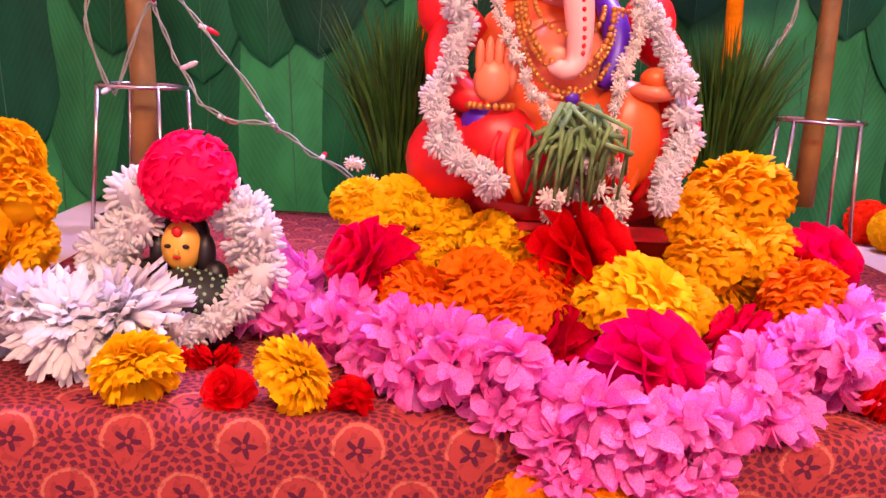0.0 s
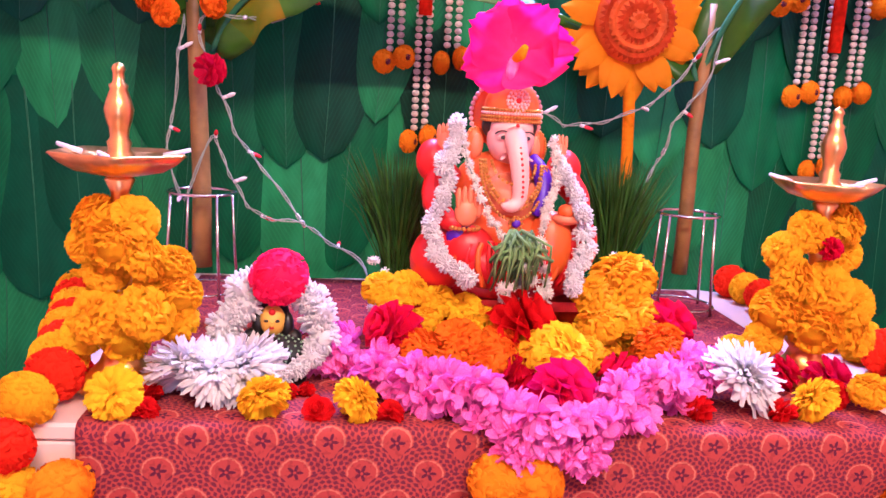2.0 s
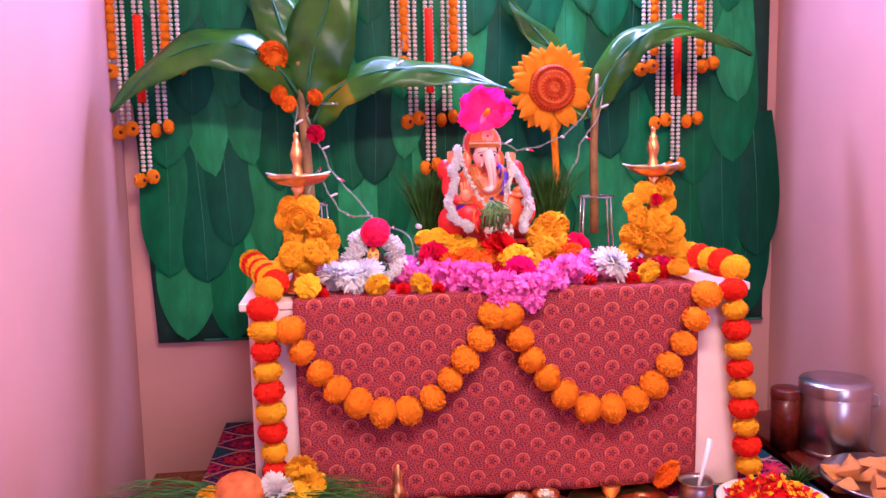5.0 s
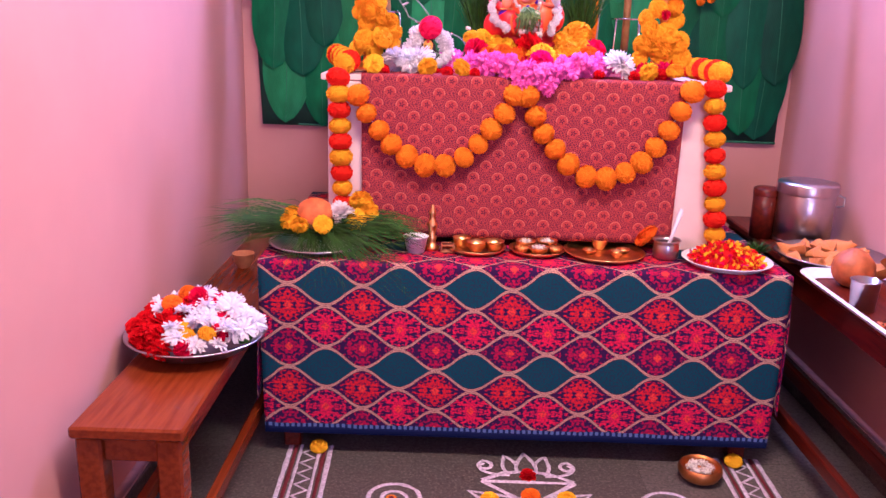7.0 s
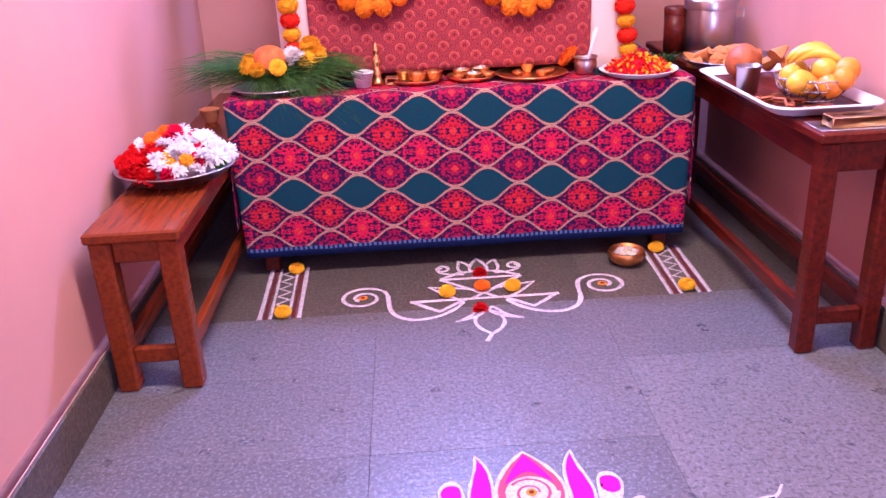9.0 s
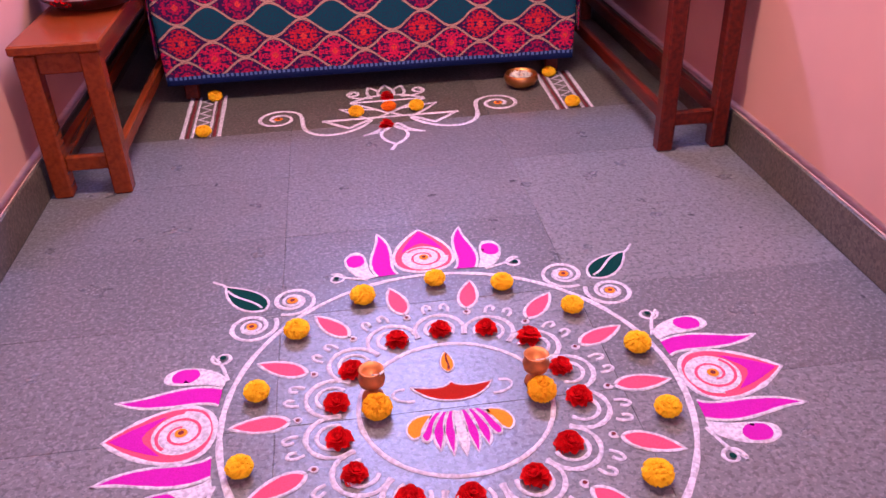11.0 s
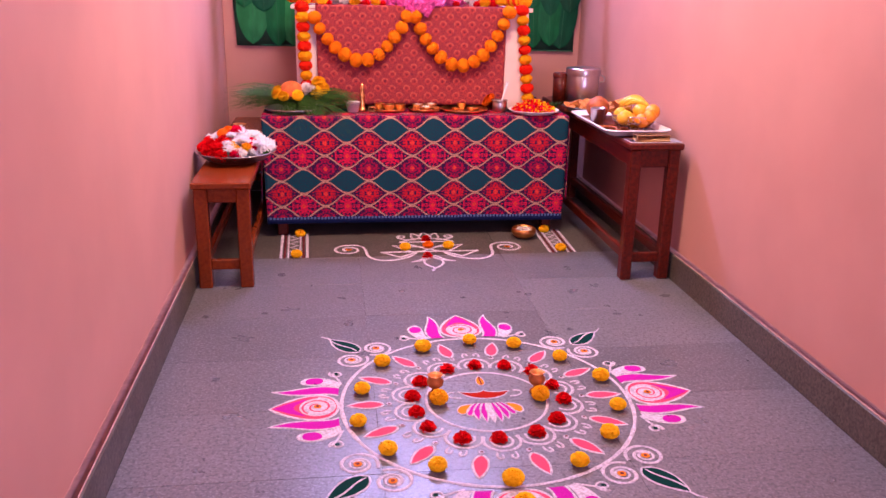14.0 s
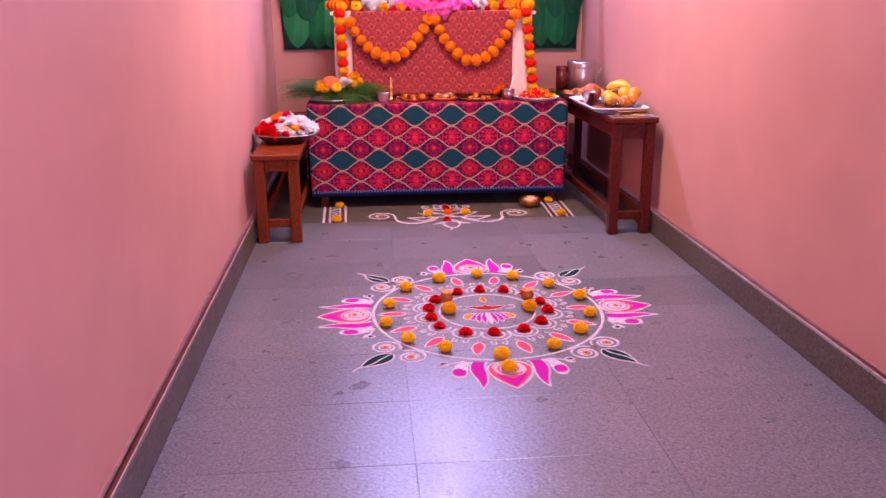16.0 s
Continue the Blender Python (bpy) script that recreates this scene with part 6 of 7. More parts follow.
# ---- bench: the flower tray and the clay cup ----
ft = (-1.027, -0.10, 0.527)
solo("flower_tray", Mb().lathe([(0, 0), (0.12, 0), (0.152, 0.012), (0.200, 0.050), (0.205, 0.051), (0.200, 0.055), (0.150, 0.018), (0, 0.008)], 48), STEEL, "wide shallow steel tray full of loose flowers on the bench", "tray", at=ft)
G6 = "loose flowers in the bench tray"
LOOSE = [bloom(44, 1.0, 100, 0.10, 0.95, 0.30, 0.6, s, core=0.24, squash=0.8, cup=0.4, core_mi=1).mesh("chrysanthemum", [WPET, CREAM]) for s in (91, 92, 93)]
trng = random.Random(23)
for i in range(92):
    a, d = i * 2.4, 0.175 * math.sqrt((i + 0.5) / 92)
    x, y = d * math.cos(a), d * math.sin(a)
    z = 0.045 + 0.092 * (1 - (d / 0.19) ** 2) + trng.uniform(-0.016, 0.020)
    tl = (trng.uniform(-40, 40), trng.uniform(-40, 40))
    if (x < -0.015 and y < 0.06) and trng.random() < 0.85:
        if trng.random() < 0.9:
            flower("rose", ROSER, ft[0] + x, ft[1] + y, ft[2] + z, trng.uniform(0.028, 0.036), "loose red rose in the steel flower tray", group=G6, tilt=tl)
        else:
            flower("marigold", MARI["orange"], ft[0] + x, ft[1] + y, ft[2] + z, 0.032, "loose orange marigold in the steel flower tray", group=G6, tilt=tl)
    elif trng.random() < 0.12:
        flower("rose", ROSEC, ft[0] + x, ft[1] + y, ft[2] + z + 0.01, 0.030, "loose crimson rose in the steel flower tray", group=G6, tilt=tl)
    elif y < -0.11 and trng.random() < 0.6:
        flower("marigold", MARI["amber"], ft[0] + x, ft[1] + y, ft[2] + z, 0.028, "loose yellow marigold in the steel flower tray", group=G6, tilt=tl)
    else:
        flower("chrysanthemum", LOOSE, ft[0] + x, ft[1] + y, ft[2] + z + 0.004, trng.uniform(0.026, 0.040), "loose white chrysanthemum in the steel flower tray", group=G6, tilt=tl)
flower("marigold_bud", [marigold(GREEN, 77)], ft[0] + 0.15, ft[1] - 0.05, ft[2] + 0.06, 0.03, "green leafy flower base at the tray's rim", group=G6)
bowl("clay_cup", (-1.09, 0.72, 0.526), 0.042, 0.055, CLAY, "small open terracotta cup on the bench", "cup")

# ---- desk: canister, plates, tray, fruit ----
DT = 0.7065
can = thing("steel_canister", "tall stainless steel canister with a lid and side handle", "canister", at=(1.055, 0.70, DT))
part("body", Mb().lathe([(0, 0), (0.098, 0), (0.102, 0.004), (0.102, 0.205), (0.098, 0.21), (0, 0.21)], 40), STEEL, can)
part("lid", Mb().lathe([(0.108, 0.19), (0.109, 0.225), (0.105, 0.232), (0.06, 0.238), (0, 0.240)], 40), STEEL, can)
part("handle", Mb().tube([(0.105, -0.03, 0.19), (0.128, -0.035, 0.18), (0.128, -0.035, 0.15), (0.105, -0.03, 0.145)], 0.004, 8), STEEL, can)
part("base_ring", Mb().lathe([(0.102, 0.0), (0.105, 0.004), (0.105, 0.012), (0.102, 0.016)], 40), STEEL, can)
box2 = thing("dark_tin", "dark brown tin standing behind the steel canister", "tin", at=(0.925, 0.76, DT))
part("body", Mb().lathe([(0, 0), (0.045, 0), (0.046, 0.18), (0.0, 0.181)], 24), DESKWOOD, box2)
part("lid", Mb().lathe([(0.048, 0.165), (0.048, 0.19), (0.04, 0.196), (0, 0.197)], 24), DESKWOOD, box2)
solo("snack_plate", Mb().lathe([(0, 0), (0.12, 0), (0.15, 0.01), (0.182, 0.034), (0.187, 0.035), (0.183, 0.039), (0.148, 0.016), (0, 0.007)], 44), STEEL, "wide steel plate of fried snacks on the desk", "plate", at=(1.035, 0.395, DT + 0.0))
CRISP = mat("golden_fried_dough", (0.80, 0.27, 0.055), 0.6, var=0.45, scale=25, bump=0.5)
ORF = mat("orange_brown_husk", (0.50, 0.115, 0.022), 0.6, var=0.45, scale=30, bump=0.3)
srng = random.Random(41)


def samosa(s):
    mb = Mb()
    mb.grid(6, 6, lambda u, v: ((u - 0.5) * (1 - v) * 1.5, 0.45 * math.sin(math.pi * u) * (1 - v) ** 0.5 * 1.0 - 0.1, v * 1.1))
    mb.grid(6, 6, lambda u, v: ((u - 0.5) * (1 - v) * 1.5, -0.45 * math.sin(math.pi * u) * (1 - v) ** 0.5 - 0.1, v * 1.1))
    mb.grid(6, 2, lambda u, v: ((u - 0.5) * 1.5, 0.45 * math.sin(math.pi * u) * (2 * v - 1) - 0.1, 0.0))
    return mb.mesh("fried_pastry", [CRISP])


SAM = [samosa(0)]
for i in range(24):
    a, d = i * 2.4, 0.135 * math.sqrt((i + 0.5) / 24)
    ob = new("fried_pastry", SAM[0])
    z = 0.02 + 0.03 * (1 - d / 0.13) + (0.02 if i % 3 == 0 else 0)
    ob.matrix_basis = pose(1.035 + d * math.cos(a), 0.395 + d * math.sin(a), DT + z, srng.uniform(40, 120), srng.uniform(-40, 40), srng.uniform(0, 360)) @ Matrix.Diagonal((0.055, 0.055, 0.055, 1))
    tagged(ob, "golden fried pastry piled on the steel plate", "pastry", "fried pastries")
wt = thing("white_tray", "white rectangular plastic tray with rounded corners on the desk", "tray", at=(1.015, -0.13, DT))


def rounded(hx, hy, r, z, n=6):
    out = []
    for cx, cy, a0 in ((hx - r, hy - r, 0), (-hx + r, hy - r, 90), (-hx + r, -hy + r, 180), (hx - r, -hy + r, 270)):
        for i in range(n + 1):
            a = radians(a0 + 90 * i / n)
            out.append((cx + r * math.cos(a), cy + r * math.sin(a), z))
    return out


loops = [rounded(0.135, 0.31, 0.05, 0.0), rounded(0.150, 0.325, 0.06, 0.006), rounded(0.172, 0.347, 0.07, 0.030), rounded(0.180, 0.355, 0.07, 0.030), rounded(0.180, 0.355, 0.07, 0.034), rounded(0.168, 0.343, 0.07, 0.035), rounded(0.145, 0.320, 0.055, 0.010), rounded(0.135, 0.31, 0.05, 0.006)]
tm = Mb()
nl = len(loops[0])
tm.v = [p for lp in loops for p in lp]
for i in range(len(loops) - 1):
    for j in range(nl):
        tm.f.append((i * nl + j, i * nl + (j + 1) % nl, (i + 1) * nl + (j + 1) % nl, (i + 1) * nl + j))
        tm.mi.append(1 if i == len(loops) - 2 else 0)
tm.f += [tuple(range(nl))[::-1], tuple((len(loops) - 1) * nl + j for j in range(nl))]
tm.mi += [0, 1]
part("body", tm, [PLASTIC, DESKWOOD], wt)
solo("coconut", Mb().ell((0, 0, 0), (0.064, 0.064, 0.060), 32, 20, fn=lambda th, ph: 1 + 0.05 * noise.noise(Vector((math.cos(ph) * 5, math.sin(ph) * 5, th * 2))) + 0.02 * noise.noise(Vector((math.cos(ph) * 19, math.sin(ph) * 19, th * 5))) + 0.10 * math.exp(-(th / 0.3) ** 2)), ORF, "round orange-brown husked coconut in the white tray", "coconut", at=(0.975, 0.115, DT + 0.066))
for x, y, z, a in ((1.08, 0.16, 0.05, 20), (1.11, 0.10, 0.055, 60), (1.07, 0.09, 0.09, 100)):
    ob = new("fried_pastry", SAM[0])
    ob.matrix_basis = pose(x, y, DT + z, 60, 0, a) @ Matrix.Diagonal((0.06, 0.06, 0.06, 1))
    tagged(ob, "golden fried pastry in the white tray", "pastry", "fried pastries")
solo("steel_tumbler", Mb().lathe([(0, 0), (0.034, 0), (0.040, 0.085), (0.043, 0.087), (0.039, 0.089), (0.033, 0.005), (0, 0.005)], 28), STEEL, "plain steel tumbler standing in the white tray", "tumbler", at=(0.905, -0.105, DT + 0.008))
for x, y, a in ((0.92, -0.25, 20), (0.945, -0.34, 70), (0.96, -0.30, 140), (1.0, -0.42, 10)):
    solo("sweet_stick", Mb().box(-0.05, 0.05, -0.014, 0.014, 0, 0.018, 0.005), ORF, "flat orange-brown sweet piece in the white tray", "sweet", "sweet pieces", at=(x, y, DT + 0.009)).rotation_euler = (0, 0, radians(a))
bk_ = thing("wire_basket", "openwork wire basket of yellow fruit in the white tray", "basket", at=(1.055, -0.25, DT + 0.008))
for z, r in ((0.0, 0.075), (0.035, 0.10), (0.07, 0.118)):
    part("hoop", Mb().tube([(r * math.cos(2 * math.pi * i / 32), r * math.sin(2 * math.pi * i / 32), z + 0.004) for i in range(33)], 0.0032, 6), WIRE, bk_)
for i in range(22):
    a0, a1 = 2 * math.pi * i / 22, 2 * math.pi * (i + 0.8) / 22
    part("wire", Mb().tube([(0.075 * math.cos(a0), 0.075 * math.sin(a0), 0.004), (0.104 * math.cos(a1), 0.104 * math.sin(a1), 0.038), (0.118 * math.cos(a0), 0.118 * math.sin(a0), 0.074)], 0.0022, 5), WIRE, bk_)
FR = [mat("yellow_fruit_skin", (0.82, 0.42, 0.02), 0.35, var=0.25, scale=12, bump=0.05), mat("orange_fruit_skin", (0.86, 0.27, 0.008), 0.4, var=0.2, scale=60, bump=0.15)]
fruit_m = [Mb().ell((0, 0, 0), (1, 1, 0.93), 20, 12, fn=lambda th, ph: 1 - 0.10 * math.exp(-(th / 0.35) ** 2)).mesh("fruit", [f]) for f in FR]
for i, (x, y, z, r, k) in enumerate(((-0.06, -0.045, 0.07, 0.042, 0), (0.02, -0.075, 0.06, 0.040, 1), (-0.04, 0.04, 0.06, 0.042, 0), (0.06, -0.01, 0.065, 0.043, 1), (0.04, 0.06, 0.07, 0.040, 0), (0.0, -0.01, 0.05, 0.042, 1), (-0.075, 0.0, 0.085, 0.036, 0), (0.075, -0.055, 0.10, 0.045, 1), (0.02, -0.03, 0.105, 0.038, 0), (-0.02, 0.075, 0.085, 0.034, 0), (0.09, 0.03, 0.085, 0.036, 0), (-0.085, -0.075, 0.075, 0.034, 0), (0.05, -0.095, 0.085, 0.035, 1))):
    flower("fruit", [fruit_m[k]], 1.055 + x, -0.25 + y, DT + z, r, ("yellow mango-like" if k == 0 else "bright orange") + " fruit heaped in the wire basket", "fruit", "fruit in the basket", tilt=(20 * i, 30))
BAN = mat("yellow_banana_skin", (0.74, 0.45, 0.03), 0.4, var=0.3, scale=20)
bn = thing("banana_bunch", "bunch of ripe yellow bananas on top of the fruit", "bananas", at=(1.070, -0.22, DT + 0.140))
for i in range(7):
    pts = bez((0.05, 0.03, 0.01), (0.01, 0.0, 0.045), (-0.06, -0.01, 0.035), (-0.10, -0.01, -0.015), 8)
    part("banana", Mb().tube(pts, [0.006, 0.014, 0.017, 0.018, 0.018, 0.017, 0.015, 0.011, 0.004], 8), BAN, bn, m=pose(0, 0.020 * (i - 3), -0.004 * abs(i - 3), 9 * (i - 3), 6 * math.sin(i * 2), 13 * (i - 3) - 15) @ Matrix.Scale(0.86, 4))
solo("wooden_box", Mb().box(-0.085, 0.085, -0.032, 0.032, 0, 0.034, 0.003), mat("pale_wood", (0.50, 0.25, 0.10), 0.5, var=0.3, scale=30), "small flat pale wooden box at the desk's end", "box", at=(1.03, -0.585, DT + 0.0025))
solo("paper_sheet", Mb().box(-0.13, 0.135, -0.055, 0.055, 0, 0.003, 0.001), PLASTIC, "white paper sheet laid at the desk's end", "paper", at=(1.045, -0.565, DT - 0.001))

# ---- powder drawings on the floor ----
krng = random.Random(61)


def ribbon(mb, pts, w, mi=0, h=0.0022, z=0.0008):
    """A hand-poured line of powder: low, uneven and rounded."""
    P = [Vector((p[0], p[1], 0)) for p in pts]
    n = len(P)
    vs = []
    for i, p in enumerate(P):
        d = (P[min(i + 1, n - 1)] - P[max(i - 1, 0)]).normalized()
        s = Vector((-d.y, d.x, 0)) * (w / 2 * (1 + 0.34 * noise.noise(p * 60) + krng.uniform(-0.14, 0.14)))
        vs += [p - s + Vector((0, 0, z)), p - s * 0.5 + Vector((0, 0, z + h)), p + s * 0.5 + Vector((0, 0, z + h)), p + s + Vector((0, 0, z))]
    mb.add(vs, [(i * 4 + k, i * 4 + k + 1, i * 4 + k + 5, i * 4 + k + 4) for i in range(n - 1) for k in range(3)], mi)
    return mb


def fill(mb, pts, mi, z=0.0016):
    c = (sum(p[0] for p in pts) / len(pts), sum(p[1] for p in pts) / len(pts))
    vs = [(c[0], c[1], z + 0.0006)] + [(p[0], p[1], z) for p in pts]
    n = len(pts)
    return mb.add(vs, [(0, 1 + i, 1 + (i + 1) % n) for i in range(n)], mi)


def drop(y0, y1, w, n=12, x=0.0, lean=0.0):
    """A closed teardrop outline along y."""
    a = bez((x, y0), (x + w * 1.3, y0 + (y1 - y0) * 0.15), (x + w * 0.9, y0 + (y1 - y0) * 0.7), (x + lean, y1), n)
    b = bez((x + lean, y1), (x - w * 0.9, y0 + (y1 - y0) * 0.7), (x - w * 1.3, y0 + (y1 - y0) * 0.15), (x, y0), n)
    return a + b[1:]


def spiral(c, r0, r1, turns, a0=0, n=40):
    return [(c[0] + (r0 + (r1 - r0) * i / n) * math.cos(radians(a0) + turns * 6.283 * i / n), c[1] + (r0 + (r1 - r0) * i / n) * math.sin(radians(a0) + turns * 6.283 * i / n)) for i in range(n + 1)]


def mirror(pts):
    return [(-x, y) for x, y in pts]


MATS = [POWW, POWM, POWP, POWG, POWO, POWB, POWR]
rg = thing("rangoli", "large round powder drawing of lotuses and petals on the floor", "rangoli", at=(0.006, -1.828, 0))
part("ring", ribbon(Mb(), [(0.963 * x, y) for x, y in arc(120, 0, 360, 0.540)], 0.014), MATS, rg, "white powder ring")
part("inner_ring", ribbon(Mb(), arc(90, 0, 360, 0.218), 0.011), MATS, rg, "white powder ring")
pm = Mb()
o1 = drop(0.37, 0.50, 0.030)
fill(pm, o1, 2), ribbon(pm, o1, 0.0095)
ribbon(pm, spiral((0, 0.352), 0.003, 0.011, 1.2, n=10), 0.006), fill(pm, arc(10, 0, 324, 0.005, (0, 0.352)), 5, 0.0034)
pmesh = pm.mesh("petal", MATS)
sc_ = Mb()
ribbon(sc_, arc(26, -28, 208, 0.062, (0, 0.280)), 0.012)
ribbon(sc_, arc(20, -40, 220, 0.036, (0, 0.282)), 0.010)
smesh = sc_.mesh("scallop", MATS)
cm = Mb()
ribbon(cm, bez((-0.030, 0.352), (-0.045, 0.40), (-0.005, 0.395), (-0.016, 0.365), 10), 0.009)
ribbon(cm, bez((0.030, 0.352), (0.045, 0.40), (0.005, 0.395), (0.016, 0.365), 10), 0.009)
cmesh = cm.mesh("curl", MATS)
for k in range(14):
    part("petal", pmesh, None, rg, "coral pink petal outlined in white", m=pose(0, 0, 0, 0, 0, 360 / 14 * (k + 0.5)))
    part("scallop", smesh, None, rg, m=pose(0, 0, 0, 0, 0, 360 / 14 * k))
    part("curl", cmesh, None, rg, m=pose(0, 0, 0, 0, 0, 360 / 14 * k))
lm = Mb()
core = bez((0.0, 0.556), (0.125, 0.560), (0.105, 0.690), (0.0, 0.795), 14) + bez((0.0, 0.795), (-0.105, 0.690), (-0.125, 0.560), (0.0, 0.556), 14)[1:]
fill(lm, core, 2), ribbon(lm, core, 0.011)
tipo = bez((0.062, 0.665), (0.045, 0.715), (0.020, 0.755), (0, 0.782), 6) + bez((0, 0.782), (-0.020, 0.755), (-0.045, 0.715), (-0.062, 0.665), 6)[1:] + [(-0.03, 0.700), (0, 0.712), (0.03, 0.700)]
fill(lm, tipo, 1, 0.0024)
fill(lm, arc(24, 0, 345, 0.064, (0, 0.628)), 0, 0.0026)
ribbon(lm, spiral((0, 0.628), 0.020, 0.056, 1.4), 0.007, 2, 0.0006, 0.0034)
ribbon(lm, spiral((0, 0.628), 0.014, 0.066, 1.5, 180), 0.012, 0, 0.0012, 0.0034)
fill(lm, arc(10, 0, 324, 0.014, (0, 0.628)), 4, 0.0052), fill(lm, arc(8, 0, 315, 0.007, (0, 0.628)), 5, 0.0064)
for f in (lambda p: p, mirror):
    horn = bez((0.080, 0.556), (0.118, 0.600), (0.062, 0.700), (0.128, 0.792), 14) + bez((0.128, 0.792), (0.118, 0.715), (0.182, 0.640), (0.138, 0.552), 14)[1:]
    fill(lm, f(horn), 1), ribbon(lm, f(horn), 0.009)
    bulb = bez((0.146, 0.550), (0.185, 0.590), (0.150, 0.690), (0.198, 0.690), 10) + bez((0.198, 0.690), (0.246, 0.680), (0.226, 0.580), (0.168, 0.546), 10)[1:]
    fill(lm, f(bulb), 0), ribbon(lm, f(bulb), 0.010)
    cap = bez((0.168, 0.640), (0.165, 0.690), (0.235, 0.690), (0.222, 0.625), 10) + bez((0.222, 0.625), (0.205, 0.600), (0.180, 0.606), (0.168, 0.640), 6)[1:]
    fill(lm, f(cap), 1, 0.0028)
    ribbon(lm, f(bez((0.165, 0.542), (0.21, 0.556), (0.245, 0.565), (0.262, 0.590), 10)), 0.009)
    ribbon(lm, f(spiral((0.254, 0.562), 0.028, 0.008, 1.2, 60, 18)), 0.008)
    fill(lm, f(arc(8, 0, 315, 0.008, (0.254, 0.562))), 3, 0.0034)
lmesh = lm.mesh("lotus", MATS)
for k in range(4):
    part("lotus", lmesh, None, rg, "magenta and pink lotus outlined in white", m=pose((0, 0.025, 0, -0.025)[k], 0, 0, 0, 0, 90 * k))
fm = Mb()
lf = bez((0.0, 0.628), (0.060, 0.645), (0.052, 0.730), (0.012, 0.800), 12) + bez((0.012, 0.800), (-0.038, 0.750), (-0.060, 0.660), (0.0, 0.628), 12)[1:]
fill(fm, lf, 3), ribbon(fm, lf, 0.008)
ribbon(fm, [(0.012, 0.795), (0.014, 0.818), (0.008, 0.850)], 0.009)
ribbon(fm, bez((0.0, 0.640), (0.014, 0.69), (-0.014, 0.72), (0.0, 0.78), 8), 0.007, 0, 0.001, 0.003)
fmesh = fm.mesh("leaf", MATS)
sm = Mb()
ribbon(sm, spiral((0.072, 0.600), 0.066, 0.024, 1.5, 200), 0.012)
ribbon(sm, spiral((0.072, 0.600), 0.026, 0.018, 1.0, 20, 20), 0.009)
fill(sm, arc(12, 0, 330, 0.014, (0.072, 0.600)), 4, 0.0022), fill(sm, arc(8, 0, 315, 0.007, (0.072, 0.600)), 5, 0.0034)
smesh2 = sm.mesh("spiral", MATS)
for k in range(4):
    d = pose(0, 0, 0, 0, 0, 45 + 90 * k + (-5 if k == 2 else 0))
    part("leaf", fmesh, None, rg, "dark green leaf with a white vein", m=d)
    part("spiral", smesh2, None, rg, m=d)
    part("spiral", smesh2, None, rg, m=d @ Matrix.Diagonal((-1, 1, 1, 1)))
dm = Mb()
bowl_o = bez((-0.095, 0.068), (-0.045, 0.055), (-0.02, 0.050), (0.0, 0.075), 8) + bez((0.0, 0.075), (0.02, 0.050), (0.05, 0.055), (0.094, 0.064), 8)[1:] + bez((0.094, 0.064), (0.06, -0.010), (-0.05, -0.010), (-0.095, 0.068), 14)[1:]
fill(dm, bowl_o, 6), ribbon(dm, bowl_o, 0.006)
fl = drop(0.110, 0.188, 0.019)
fill(dm, fl, 4), ribbon(dm, fl, 0.004)
ribbon(dm, bez((0.0, 0.118), (0.008, 0.14), (-0.006, 0.155), (0.003, 0.178), 8), 0.005, 5, 0.001, 0.003)
part("lamp_motif", dm, MATS, rg, "red clay lamp motif with an orange flame")
for k in range(-3, 4):
    wm = Mb()
    x0, x1 = 0.014 * k, 0.026 * k
    pt = bez((x0 - 0.008, -0.025), (x1 - 0.020, -0.07), (x1 - 0.012, -0.11), (x1, -0.165 + 0.006 * k * k), 8) + bez((x1, -0.165 + 0.006 * k * k), (x1 + 0.016, -0.11), (x1 + 0.012, -0.07), (x0 + 0.008, -0.025), 8)[1:]
    fill(wm, pt, 1 if k else 0), ribbon(wm, pt, 0.0065)
    part("lotus_petal", wm, MATS, rg, "magenta petal of the lamp's lotus")
for f in (lambda p: p, mirror):
    wm = Mb()
    pt = bez((0.058, -0.030), (0.11, -0.02), (0.135, -0.075), (0.105, -0.10), 8) + bez((0.105, -0.10), (0.08, -0.095), (0.075, -0.06), (0.058, -0.030), 8)[1:]
    fill(wm, f(pt), 4), ribbon(wm, f(pt), 0.006)
    part("side_petal", wm, MATS, rg, "orange side petal of the lamp's lotus")
    part("curl", ribbon(Mb(), f(bez((0.09, 0.02), (0.15, 0.02), (0.15, 0.07), (0.11, 0.065), 10)), 0.008), MATS, rg)

G7 = "flowers laid on the rangoli"
for x, y in ((-0.179, -1.388), (0.021, -1.340), (0.198, -1.390), (-0.351, -1.512), (0.356, -1.528), (-0.438, -1.735), (0.468, -1.708), (-0.460, -1.967), (0.457, -1.938), (-0.371, -2.150), (0.368, -2.118), (-0.226, -2.258), (0.219, -2.275), (-0.009, -2.350), (0.0, -2.473)):
    flower("marigold", MARI["yellow"], x, y, 0.022, frng.uniform(0.031, 0.037), "yellow marigold head laid on the rangoli ring", group=G7, flat=0.85)
for x, y in ((-0.104, -1.578), (0.010, -1.558), (0.119, -1.574), (0.222, -1.620), (-0.223, -1.685), (0.271, -1.750), (-0.258, -1.795), (0.279, -1.862), (-0.258, -1.910), (-0.225, -2.010), (0.224, -1.999), (0.128, -2.074), (-0.125, -2.098), (-0.001, -2.106)):
    flower("rose", ROSER, x, y, 0.016, frng.uniform(0.029, 0.034), "small red rose head laid on the rangoli", group=G7, tilt=(15, 0))


URN = mat("tarnished_copper", (0.62, 0.20, 0.05), 0.5, 0.6, var=0.35, scale=40)


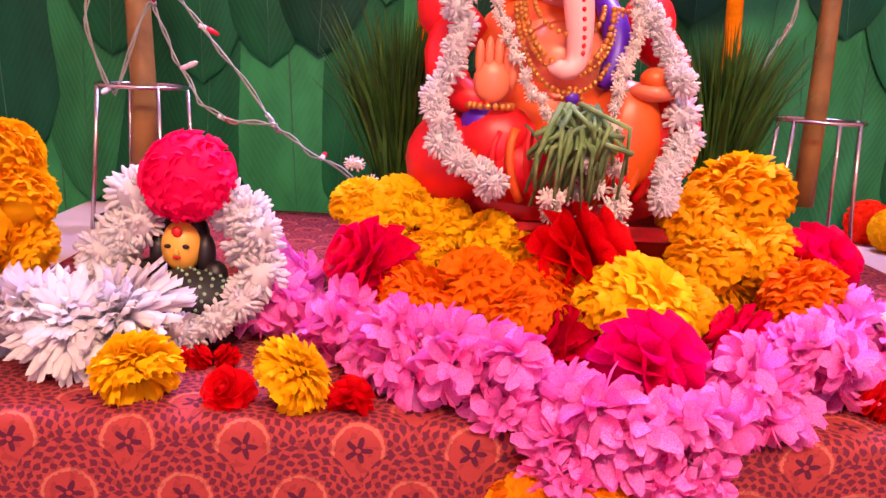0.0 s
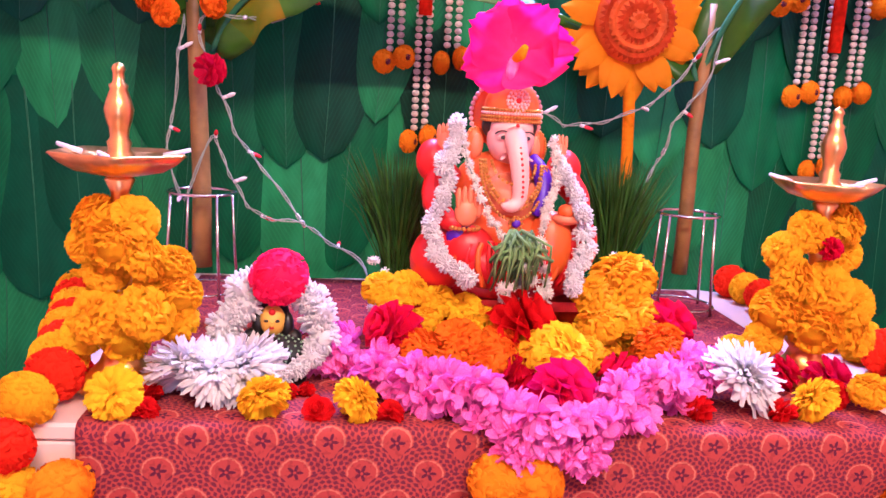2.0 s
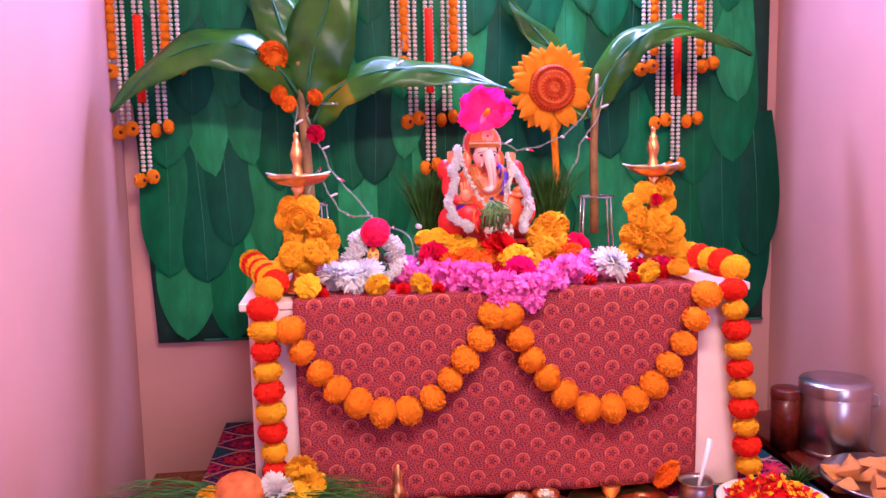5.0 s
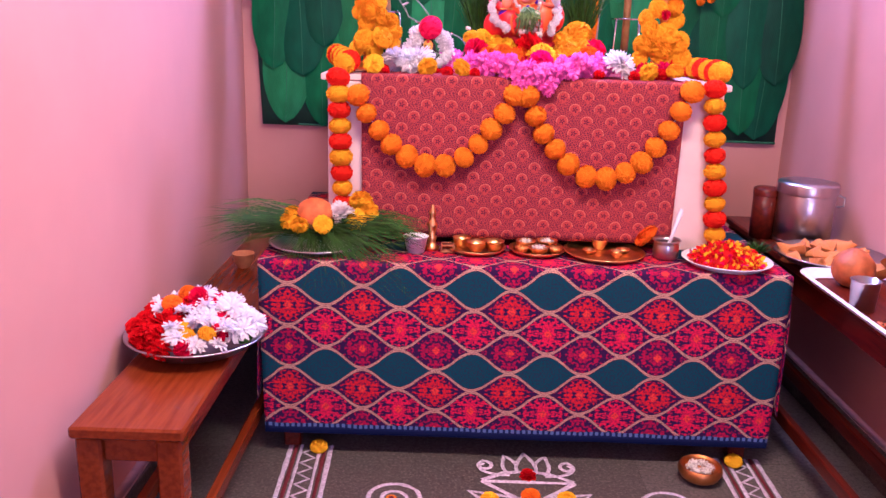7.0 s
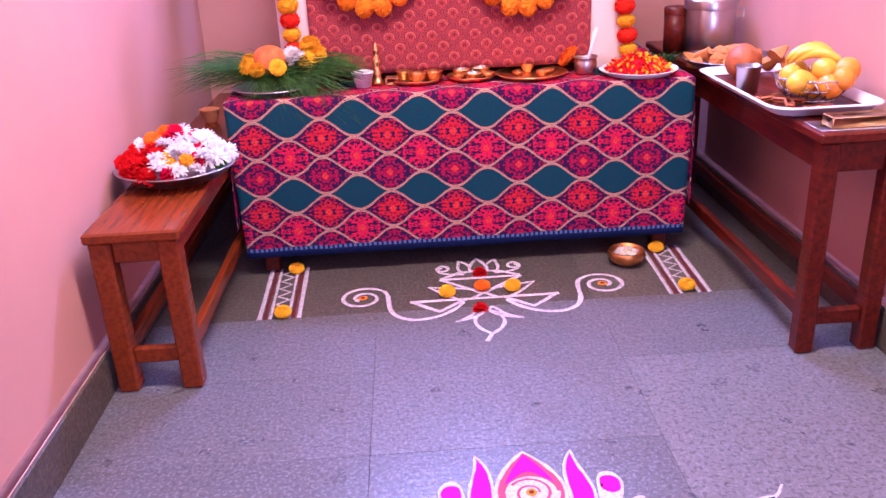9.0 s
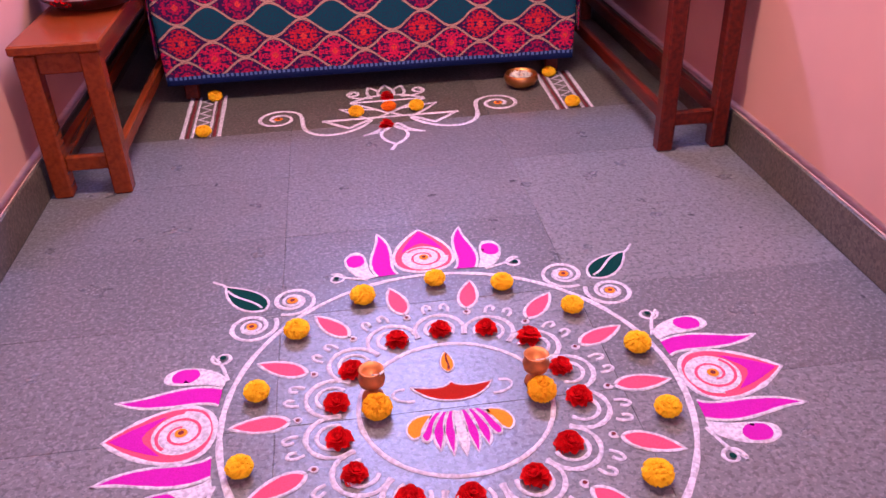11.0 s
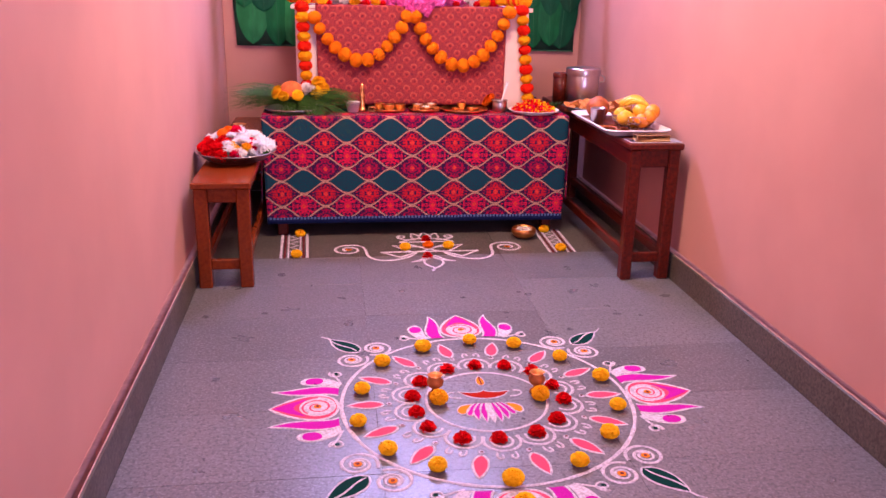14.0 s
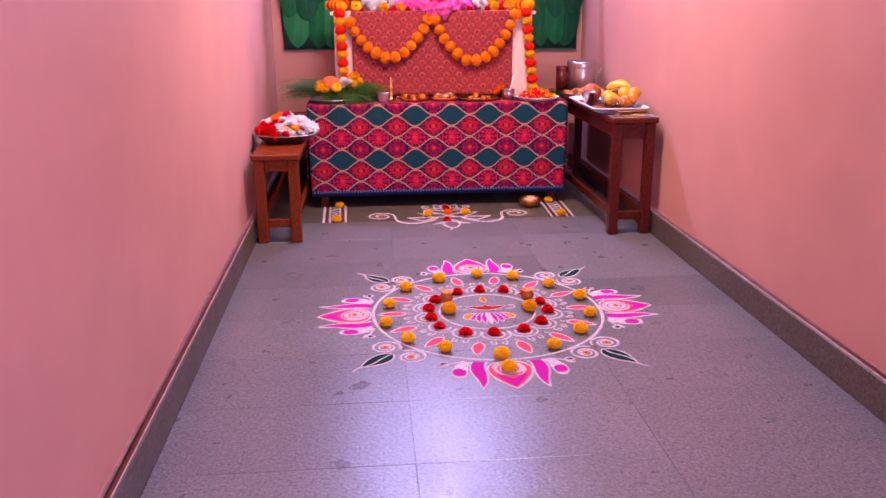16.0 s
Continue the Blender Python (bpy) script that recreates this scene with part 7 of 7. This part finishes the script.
def kindi(at):
    t = thing("brass_urn", "small footed brass urn with oil standing on the rangoli", "urn", "brass urns on the rangoli", at=at)
    ub = part("body", Mb().lathe([(0, 0), (0.026, 0), (0.024, 0.008), (0.012, 0.018), (0.012, 0.028), (0.028, 0.042), (0.031, 0.058), (0.024, 0.070), (0.029, 0.080), (0.026, 0.082), (0.020, 0.070), (0.0, 0.064)], 28), URN, t)
    part("wick", Mb().tube([(0, 0, 0.062), (0.016, -0.016, 0.074), (0.028, -0.026, 0.092)], 0.003, 6), WPET, ub, "white cotton wick")


kindi((-0.176, -1.778, 0.003)), kindi((0.198, -1.788, 0.003))
for x, y in ((-0.170, -1.838), (0.200, -1.842)):
    flower("marigold", MARI["amber"], x, y, 0.026, 0.036, "amber marigold leaning on a brass urn", group=G7)

lo = thing("lotus_rangoli", "white powder lotus drawing with scrolls before the table", "rangoli", at=(0, 0, 0))
W1 = 0.017
part("baseline", ribbon(Mb(), [(-0.275 + 0.055 * i, -0.095) for i in range(11)], W1), MATS, lo)
part("baseline", ribbon(Mb(), [(-0.155 + 0.031 * i, 0.085) for i in range(11)], W1), MATS, lo)
for f in (lambda p: p, mirror):
    part("petal", ribbon(Mb(), f([(0.27, -0.09), (0.22, -0.14), (0.17, -0.185), (0.12, -0.14), (0.07, -0.095)]), W1), MATS, lo)
    part("petal", ribbon(Mb(), f([(0.155, 0.085), (0.10, 0.035), (0.05, -0.01), (0.0, -0.05), (-0.05, -0.095)]), W1), MATS, lo)
    part("petal", ribbon(Mb(), f([(0.05, -0.01), (0.12, 0.005), (0.20, 0.02), (0.15, -0.04), (0.10, -0.095)]), W1), MATS, lo)
    part("petal", ribbon(Mb(), f([(0.155, 0.09), (0.08, 0.14), (0.02, 0.15)]), W1), MATS, lo)
    part("petal", ribbon(Mb(), f(bez((0.06, 0.125), (0.14, 0.12), (0.19, 0.17), (0.15, 0.215), 12) + spiral((0.145, 0.185), 0.032, 0.008, 1.1, 80, 20)), W1 * 0.85), MATS, lo)
    part("petal", ribbon(Mb(), f(bez((0.055, 0.13), (0.10, 0.17), (0.07, 0.22), (0.075, 0.255), 8) + bez((0.075, 0.255), (0.05, 0.24), (0.035, 0.21), (0.03, 0.19), 6)[1:]), W1 * 0.8), MATS, lo)
    part("petal", ribbon(Mb(), f(bez((0.03, 0.14), (0.045, 0.19), (0.02, 0.23), (0.0, 0.275), 8)), W1 * 0.8), MATS, lo)
    part("petal", ribbon(Mb(), f(drop(-0.17, -0.27, 0.02, 8, 0.02, 0.10)), W1 * 0.8), MATS, lo)
    part("petal", ribbon(Mb(), f(bez((0.005, -0.19), (0.075, -0.25), (0.06, -0.33), (-0.005, -0.375), 10)), W1 * 0.85), MATS, lo)
    lx = Mb()
    ribbon(lx, f(spiral((0.450, -0.037), 0.022, 0.092, 1.575, -60, 56)), W1 * 0.9)
    ribbon(lx, f(bez((0.372, 0.015), (0.33, -0.06), (0.39, -0.19), (0.27, -0.235), 14) + bez((0.27, -0.235), (0.20, -0.25), (0.12, -0.20), (0.08, -0.12), 10)[1:]), W1)
    fill(lx, f(arc(12, 0, 330, 0.018, (0.450, -0.037))), 4, 0.0024), fill(lx, f(arc(8, 0, 315, 0.009, (0.450, -0.037))), 5, 0.0036)
    part("scroll", lx, MATS, lo)
part("stem", ribbon(Mb(), [(-0.003, -0.37), (-0.012, -0.40), (-0.025, -0.425)], W1 * 0.8), MATS, lo)
part("eye", fill(ribbon(Mb(), arc(24, 0, 360, 0.030, (-0.002, -0.022)), W1 * 0.7), arc(12, 0, 330, 0.018, (-0.002, -0.022)), 4, 0.0024), MATS, lo)
for sx in (-1, 1):
    sp = Mb()
    for e, w, mi in ((0.0, 0.016, 0), (0.020, 0.013, 5), (0.038, 0.012, 0), (0.104, 0.012, 0), (0.122, 0.013, 5), (0.142, 0.016, 0)):
        ribbon(sp, [(sx * (0.675 + e + 0.012 * t), -0.165 + 0.45 * t) for t in [i / 14 for i in range(15)]], w, mi)
    ribbon(sp, [(sx * (0.746 + 0.012 * (i / 12) + (0.022 if i % 2 else -0.022)), -0.145 + 0.41 * i / 12) for i in range(13)], 0.012)
    part("border_strip", sp, MATS, lo, "white and maroon zigzag border strip")
G8 = "flowers laid on the lotus drawing"
flower("marigold", MARI["orange"], -0.002, -0.022, 0.018, 0.034, "orange marigold head laid on the lotus drawing", group=G8, flat=0.7)
for x, y in ((0.0, 0.120), (-0.023, -0.192)):
    flower("rose", ROSER, x, y, 0.016, 0.031, "small red rose head laid on the lotus drawing", group=G8, tilt=(15, 0))
for x, y in ((-0.136, -0.060), (0.110, -0.042), (-0.726, 0.243), (-0.733, -0.146), (0.733, 0.236), (0.740, -0.130)):
    flower("marigold", MARI["yellow"], x, y, 0.021, 0.034, "yellow marigold head laid on the lotus drawing", group=G8, flat=0.85)
bw = thing("brass_bowl", "round hammered brass bowl with petals beside the border strip", "bowl", at=(0.585, 0.135, 0.001))
part("body", Mb().lathe([(0, 0), (0.035, 0), (0.062, 0.016), (0.074, 0.040), (0.070, 0.058), (0.066, 0.060), (0.068, 0.040), (0.055, 0.020), (0, 0.014)], 36, fn=lambda p: 1 + 0.008 * math.cos(18 * p)), COPPER, bw)
for i in range(6):
    flower("loose_petals", JAS, 0.585 + 0.03 * math.cos(i), 0.135 + 0.03 * math.sin(i), 0.05, 0.022, "pale petals floating in the brass bowl", "petals", "petals in the brass bowl", flat=0.6)

# ---- floor slabs ----
cols_x = ((-1.193, -0.3955), (-0.3945, 0.3895), (0.3905, 1.183))
slab_rng = random.Random(12)
y = YB - 0.034
k = int((YB + 0.16) / 0.42)
edges = [YB - 0.034] + [-0.16 + 0.42 * i for i in range(k, -19, -1) if -0.16 + 0.42 * i < YB - 0.1]
for r_, (y1, y0) in enumerate(zip(edges, edges[1:])):
    for c_, (x0, x1) in enumerate(cols_x):
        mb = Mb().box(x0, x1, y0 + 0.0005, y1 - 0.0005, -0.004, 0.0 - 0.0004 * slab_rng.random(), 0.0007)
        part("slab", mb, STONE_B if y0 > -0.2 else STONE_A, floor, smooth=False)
